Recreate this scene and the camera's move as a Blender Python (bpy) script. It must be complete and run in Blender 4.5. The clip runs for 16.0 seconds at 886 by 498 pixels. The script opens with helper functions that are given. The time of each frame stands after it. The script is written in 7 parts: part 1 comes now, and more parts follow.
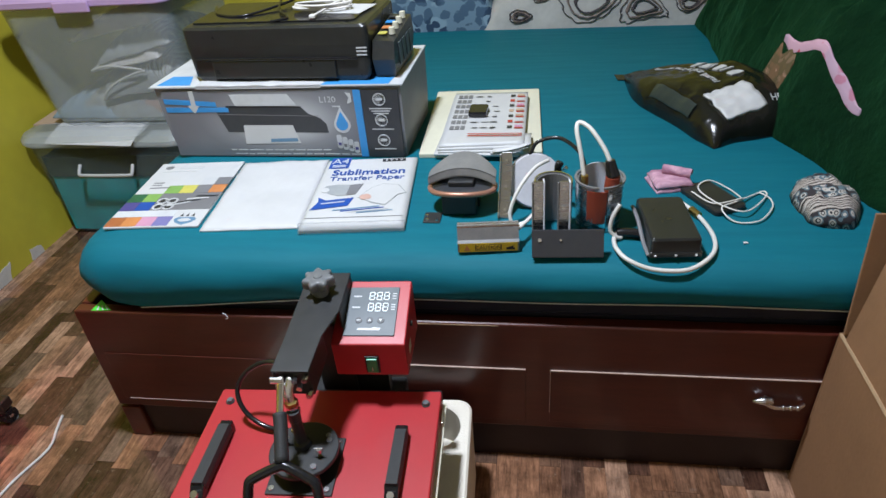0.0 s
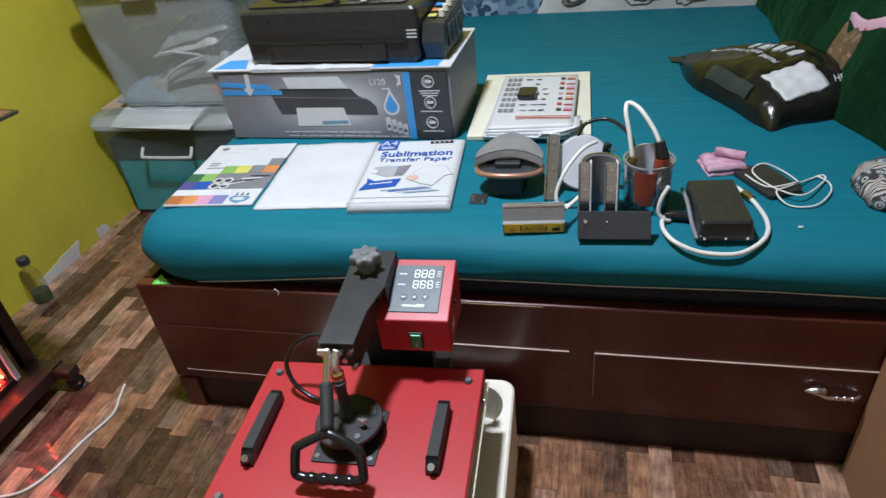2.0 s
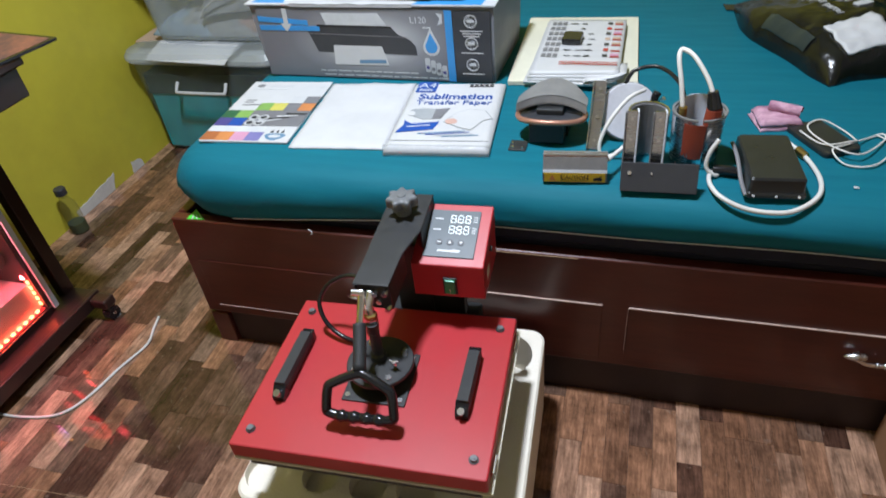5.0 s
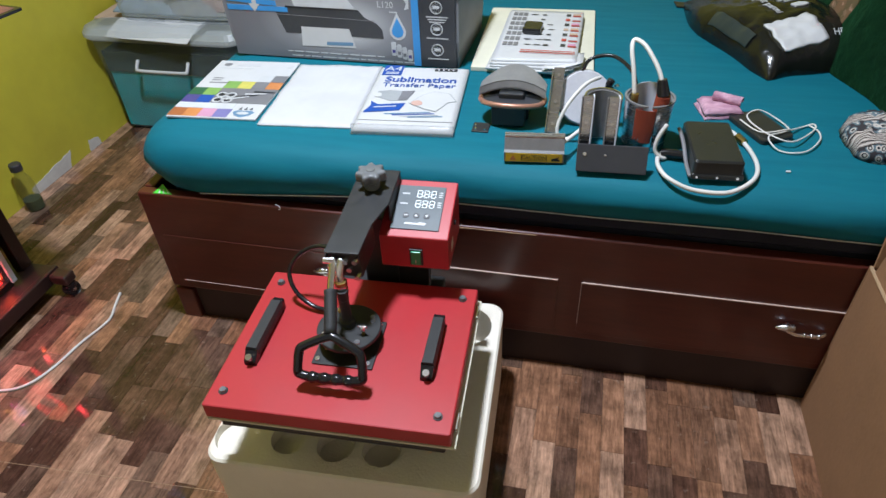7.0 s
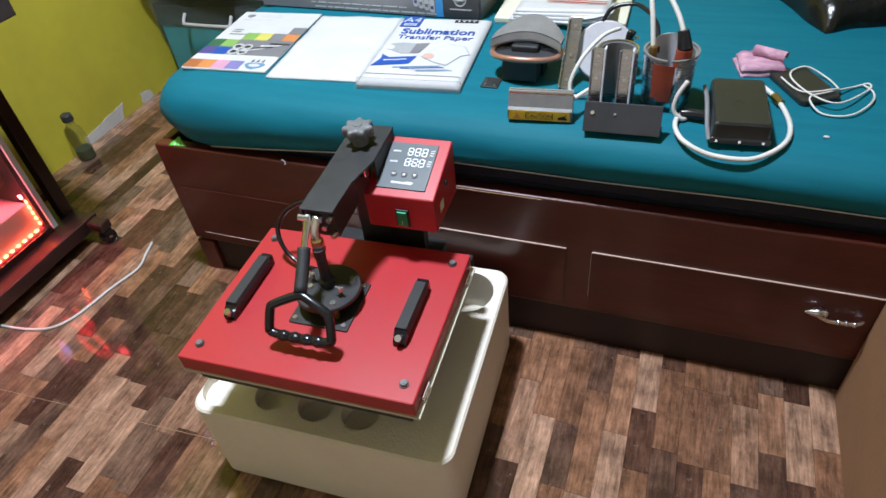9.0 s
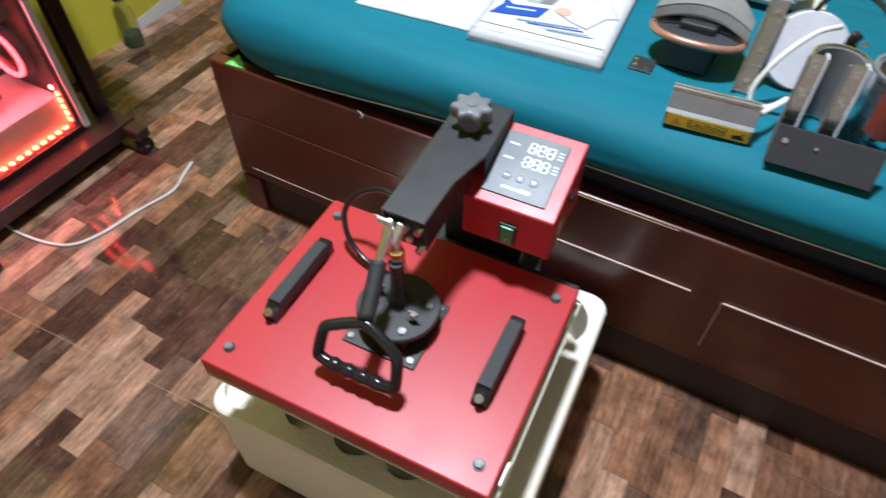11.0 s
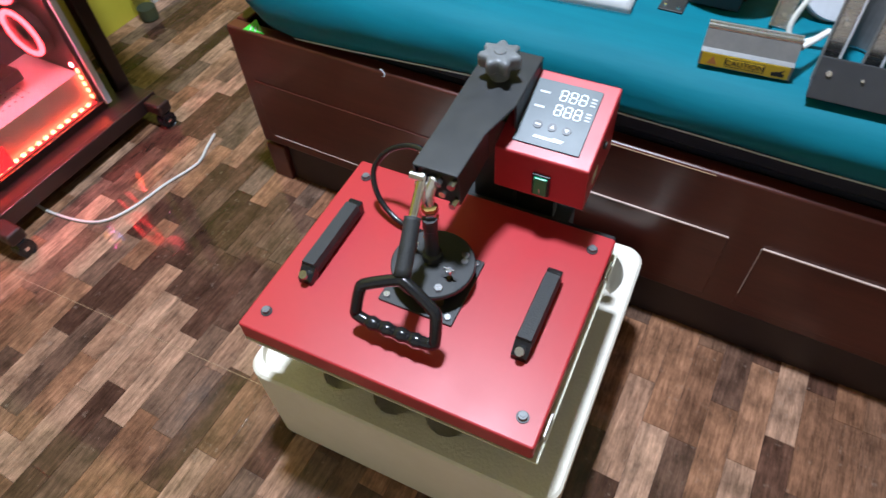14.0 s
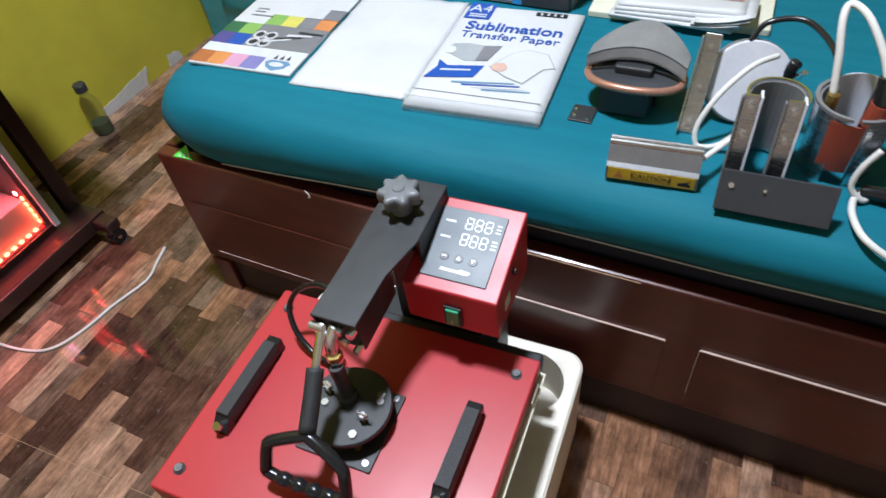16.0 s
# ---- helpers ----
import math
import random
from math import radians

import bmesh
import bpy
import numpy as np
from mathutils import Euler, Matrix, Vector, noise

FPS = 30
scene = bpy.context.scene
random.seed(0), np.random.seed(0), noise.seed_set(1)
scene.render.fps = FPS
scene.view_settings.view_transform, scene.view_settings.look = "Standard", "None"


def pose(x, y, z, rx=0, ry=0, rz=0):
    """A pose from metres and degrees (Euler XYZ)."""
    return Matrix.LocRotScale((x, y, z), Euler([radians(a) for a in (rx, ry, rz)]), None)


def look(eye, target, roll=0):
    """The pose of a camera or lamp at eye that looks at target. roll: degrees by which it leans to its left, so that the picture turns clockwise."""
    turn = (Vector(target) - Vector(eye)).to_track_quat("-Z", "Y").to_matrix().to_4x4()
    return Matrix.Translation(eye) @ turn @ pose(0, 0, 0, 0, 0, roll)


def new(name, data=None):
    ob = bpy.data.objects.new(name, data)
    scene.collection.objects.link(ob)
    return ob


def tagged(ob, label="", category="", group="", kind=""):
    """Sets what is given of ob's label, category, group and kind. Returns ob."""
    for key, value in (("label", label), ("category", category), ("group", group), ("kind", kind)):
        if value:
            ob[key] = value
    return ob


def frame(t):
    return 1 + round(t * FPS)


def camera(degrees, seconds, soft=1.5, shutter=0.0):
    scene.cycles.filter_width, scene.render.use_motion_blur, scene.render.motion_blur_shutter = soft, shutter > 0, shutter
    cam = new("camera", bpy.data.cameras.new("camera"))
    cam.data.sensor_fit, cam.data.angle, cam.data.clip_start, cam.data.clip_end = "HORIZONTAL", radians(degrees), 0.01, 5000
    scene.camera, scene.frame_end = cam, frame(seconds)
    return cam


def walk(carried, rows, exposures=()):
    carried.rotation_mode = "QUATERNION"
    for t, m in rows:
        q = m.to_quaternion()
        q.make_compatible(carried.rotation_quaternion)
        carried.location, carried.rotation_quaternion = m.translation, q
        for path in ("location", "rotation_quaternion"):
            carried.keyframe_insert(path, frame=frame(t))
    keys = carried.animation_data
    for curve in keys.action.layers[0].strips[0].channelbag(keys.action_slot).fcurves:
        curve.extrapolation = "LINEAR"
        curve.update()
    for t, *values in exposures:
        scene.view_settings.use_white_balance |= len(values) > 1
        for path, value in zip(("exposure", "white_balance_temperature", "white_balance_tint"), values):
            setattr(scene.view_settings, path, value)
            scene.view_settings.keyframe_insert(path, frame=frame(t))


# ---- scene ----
cam = camera(69.2, 16.0, shutter=0.5)
PATH = [
    (0, (0.996, -0.959, 1.221), (0.7, 0.68, 0.114), -4.9),
    (0.5, (1.008, -0.97, 1.222), (0.706, 0.664, 0.109), -6.1),
    (1, (1.006, -0.978, 1.225), (0.628, 0.631, 0.1), -6.5),
    (1.5, (0.988, -0.992, 1.222), (0.449, 0.577, 0.105), -7.0),
    (2, (1.007, -0.977, 1.213), (0.56, 0.617, 0.09), -7.0),
    (2.5, (0.994, -0.982, 1.216), (0.571, 0.616, 0.09), -5.9),
    (3, (0.976, -1.012, 1.228), (0.565, 0.597, 0.114), -5.4),
    (3.5, (0.95, -1.028, 1.227), (0.582, 0.589, 0.109), -5.5),
    (4, (0.927, -1.015, 1.215), (0.4, 0.556, 0.095), -5.7),
    (4.5, (0.964, -0.985, 1.21), (0.444, 0.556, 0.046), -6.3),
    (5, (0.984, -0.972, 1.197), (0.471, 0.512, -0.042), -6.5),
    (5.2, (0.998, -0.982, 1.197), (0.467, 0.477, -0.064), -7.5),
    (7.3, (0.983, -1.043, 1.208), (0.615, 0.462, -0.058), -2.4),
    (7.5, (1.025, -1.018, 1.196), (0.635, 0.458, -0.096), -3.4),
    (8, (1.101, -0.983, 1.183), (0.608, 0.422, -0.153), -6.0),
    (8.5, (1.124, -0.973, 1.173), (0.536, 0.408, -0.148), -7.5),
    (8.7, (1.131, -0.97, 1.17), (0.538, 0.405, -0.155), -7.4),
    (10.8, (0.941, -0.764, 1.099), (0.365, 0.424, -0.403), 2.6),
    (11, (0.917, -0.742, 1.098), (0.3, 0.414, -0.413), 0.8),
    (11.5, (0.894, -0.691, 1.078), (0.097, 0.29, -0.472), -1.4),
    (12, (0.926, -0.597, 1.039), (0.187, 0.194, -0.642), -5.3),
    (12.5, (0.928, -0.622, 1.048), (0.221, 0.214, -0.626), -6.7),
    (13, (0.924, -0.687, 1.062), (0.343, 0.327, -0.56), -2.5),
    (13.5, (0.926, -0.747, 1.077), (0.397, 0.283, -0.554), -3.9),
    (14, (0.905, -0.755, 1.078), (0.265, 0.304, -0.494), -4.0),
    (14.5, (0.917, -0.704, 1.067), (0.233, 0.281, -0.533), -3.3),
    (15, (0.936, -0.605, 1.06), (0.14, 0.327, -0.52), -7.5),
    (15.5, (0.96, -0.586, 1.106), (0.185, 0.517, -0.371), -8.2),
    (16, (0.97, -0.618, 1.123), (0.277, 0.552, -0.343), -8.0),
]
walk(cam, [(t, look(eye, target, roll)) for t, eye, target, roll in PATH], exposures=[(0.0, -0.24, 6500, 10), (5.0, -0.16, 6480, 10), (8.5, -0.02, 6450, 10), (11.0, 0.15, 6500, 10), (12.0, 0.08, 6450, 9), (12.8, 0.13, 6400, 8), (14.5, 0.15, 6050, 8), (15.2, 0.1, 6450, 8), (16.0, -0.08, 6450, 10)])

# ---- light ----
world = bpy.data.worlds.new("room_world")
scene.world = world
world.use_nodes = True
world.node_tree.nodes["Background"].inputs[0].default_value = (0.55, 0.6, 0.65, 1)
world.node_tree.nodes["Background"].inputs[1].default_value = 0.15


def area_lamp(name, place, size, watts, colour, target):
    data = bpy.data.lights.new(name, "AREA")
    data.shape, data.size, data.energy, data.color = "DISK", size, watts, colour
    ob = new(name, data)
    ob.matrix_world = look(place, target)
    return ob


area_lamp("ceiling_bulb_light", (0.46, -0.08, 2.5), 0.2, 74, (0.87, 0.95, 1.1), (0.46, -0.08, 0))


# ---- materials ----
def nodes_of(name):
    m = bpy.data.materials.new(name)
    m.use_nodes = True
    return m, m.node_tree.nodes, m.node_tree.links, m.node_tree.nodes["Principled BSDF"]


def mk(name, a, b=None, scale=12.0, rough=0.6, metal=0.0, bump=0.0, bscale=80.0, stretch=(1, 1, 1), coat=0.0, spec=0.5, transmission=0.0, alpha=1.0, rvar=0.08, bdist=0.004):
    """A surface that drifts between the colours a and b at two scales, with fine relief."""
    m, nodes, links, bsdf = nodes_of(name)
    b = b or tuple(c * 0.82 for c in a)
    tc, mp = nodes.new("ShaderNodeTexCoord"), nodes.new("ShaderNodeMapping")
    mp.inputs["Scale"].default_value = stretch
    links.new(tc.outputs["Object"], mp.inputs["Vector"])
    n1, n2 = nodes.new("ShaderNodeTexNoise"), nodes.new("ShaderNodeTexNoise")
    n1.inputs["Scale"].default_value, n1.inputs["Detail"].default_value = scale, 6
    n2.inputs["Scale"].default_value, n2.inputs["Detail"].default_value = scale * 7, 4
    links.new(mp.outputs[0], n1.inputs["Vector"]), links.new(mp.outputs[0], n2.inputs["Vector"])
    add = nodes.new("ShaderNodeMath")
    add.operation = "MULTIPLY_ADD"
    add.inputs[1].default_value = 0.35
    links.new(n2.outputs[0], add.inputs[0]), links.new(n1.outputs[0], add.inputs[2])
    ramp = nodes.new("ShaderNodeMapRange")
    ramp.inputs["From Min"].default_value, ramp.inputs["From Max"].default_value = 0.45, 0.9
    links.new(add.outputs[0], ramp.inputs["Value"])
    mix = nodes.new("ShaderNodeMix")
    mix.data_type = "RGBA"
    mix.inputs["A"].default_value, mix.inputs["B"].default_value = (*a, 1), (*b, 1)
    links.new(ramp.outputs[0], mix.inputs["Factor"]), links.new(mix.outputs["Result"], bsdf.inputs["Base Color"])
    rr = nodes.new("ShaderNodeMapRange")
    rr.inputs["To Min"].default_value, rr.inputs["To Max"].default_value = max(rough - rvar, 0.02), min(rough + rvar, 1)
    links.new(n1.outputs[0], rr.inputs["Value"]), links.new(rr.outputs[0], bsdf.inputs["Roughness"])
    bsdf.inputs["Metallic"].default_value = metal
    bsdf.inputs["Coat Weight"].default_value, bsdf.inputs["Coat Roughness"].default_value = coat, 0.12
    bsdf.inputs["Specular IOR Level"].default_value = spec
    bsdf.inputs["Transmission Weight"].default_value = transmission
    bsdf.inputs["Alpha"].default_value = alpha
    if bump:
        n3, bp = nodes.new("ShaderNodeTexNoise"), nodes.new("ShaderNodeBump")
        n3.inputs["Scale"].default_value, n3.inputs["Detail"].default_value = bscale, 5
        bp.inputs["Strength"].default_value, bp.inputs["Distance"].default_value = bump, bdist
        links.new(mp.outputs[0], n3.inputs["Vector"]), links.new(n3.outputs[0], bp.inputs["Height"]), links.new(bp.outputs[0], bsdf.inputs["Normal"])
    return m


def glow(name, colour, strength):
    m, nodes, links, bsdf = nodes_of(name)
    bsdf.inputs["Base Color"].default_value = (*colour, 1)
    bsdf.inputs["Emission Color"].default_value, bsdf.inputs["Emission Strength"].default_value = (*colour, 1), strength
    return m


def plank_print(name, island):
    """Printed vinyl: weathered wood in several browns, a shade of its own for each plank, grain along y."""
    m, nodes, links, bsdf = nodes_of(name)
    tc = nodes.new("ShaderNodeTexCoord")
    source = nodes.new("ShaderNodeNewGeometry" if island else "ShaderNodeObjectInfo")
    chance = source.outputs["Random Per Island" if island else "Random"]
    shift = nodes.new("ShaderNodeVectorMath")
    shift.operation = "MULTIPLY_ADD"
    shift.inputs[1].default_value = (37.0, 23.0, 11.0)
    links.new(chance, shift.inputs[0]), links.new(tc.outputs["Object"], shift.inputs[2])
    st = nodes.new("ShaderNodeMapping")
    st.inputs["Scale"].default_value = (9, 1.1, 1)
    links.new(shift.outputs[0], st.inputs["Vector"])
    grain, blot = nodes.new("ShaderNodeTexNoise"), nodes.new("ShaderNodeTexNoise")
    grain.inputs["Scale"].default_value, grain.inputs["Detail"].default_value, grain.inputs["Roughness"].default_value = 14, 8, 0.72
    blot.inputs["Scale"].default_value, blot.inputs["Detail"].default_value, blot.inputs["Roughness"].default_value = 17, 7, 0.68
    links.new(st.outputs[0], grain.inputs["Vector"]), links.new(shift.outputs[0], blot.inputs["Vector"])
    tone = nodes.new("ShaderNodeValToRGB")
    el = tone.color_ramp.elements
    el[0].position, el[0].color = 0.0, (0.075, 0.036, 0.024, 1)
    el[1].position, el[1].color = 1.0, (0.49, 0.29, 0.19, 1)
    for pos, c in ((0.18, (0.135, 0.066, 0.043, 1)), (0.34, (0.19, 0.118, 0.082, 1)), (0.46, (0.255, 0.122, 0.068, 1)), (0.6, (0.36, 0.178, 0.1, 1)), (0.76, (0.41, 0.235, 0.153, 1))):
        e = el.new(pos)
        e.color = c
    links.new(chance, tone.inputs[0])
    streak = nodes.new("ShaderNodeMapRange")
    streak.inputs["From Min"].default_value, streak.inputs["From Max"].default_value = 0.3, 0.72
    streak.inputs["To Min"].default_value, streak.inputs["To Max"].default_value = 0.34, 1.42
    links.new(grain.outputs[0], streak.inputs["Value"])
    patch = nodes.new("ShaderNodeMapRange")
    patch.inputs["From Min"].default_value, patch.inputs["From Max"].default_value = 0.34, 0.66
    patch.inputs["To Min"].default_value, patch.inputs["To Max"].default_value = 0.5, 1.22
    links.new(blot.outputs[0], patch.inputs["Value"])
    both = nodes.new("ShaderNodeMath")
    both.operation = "MULTIPLY"
    links.new(streak.outputs[0], both.inputs[0]), links.new(patch.outputs[0], both.inputs[1])
    shade = nodes.new("ShaderNodeVectorMath")
    shade.operation = "SCALE"
    links.new(tone.outputs[0], shade.inputs[0]), links.new(both.outputs[0], shade.inputs["Scale"])
    worn, worn_at = nodes.new("ShaderNodeTexNoise"), nodes.new("ShaderNodeMapRange")
    worn.inputs["Scale"].default_value, worn.inputs["Detail"].default_value, worn.inputs["Roughness"].default_value = 60, 6, 0.75
    worn_at.inputs["From Min"].default_value, worn_at.inputs["From Max"].default_value = 0.6, 0.7
    worn_at.inputs["To Max"].default_value = 0.45
    links.new(shift.outputs[0], worn.inputs["Vector"]), links.new(worn.outputs[0], worn_at.inputs["Value"])
    mix = nodes.new("ShaderNodeMix")
    mix.data_type = "RGBA"
    mix.inputs["B"].default_value = (0.33, 0.24, 0.19, 1)
    links.new(worn_at.outputs[0], mix.inputs["Factor"]), links.new(shade.outputs[0], mix.inputs["A"])
    links.new(mix.outputs["Result"], bsdf.inputs["Base Color"])
    gloss = nodes.new("ShaderNodeMapRange")
    gloss.inputs["To Min"].default_value, gloss.inputs["To Max"].default_value = 0.03, 0.1
    links.new(blot.outputs[0], gloss.inputs["Value"]), links.new(gloss.outputs[0], bsdf.inputs["Roughness"])
    bp = nodes.new("ShaderNodeBump")
    bp.inputs["Strength"].default_value, bp.inputs["Distance"].default_value = 0.05, 0.001
    links.new(both.outputs[0], bp.inputs["Height"]), links.new(bp.outputs[0], bsdf.inputs["Normal"])
    return m


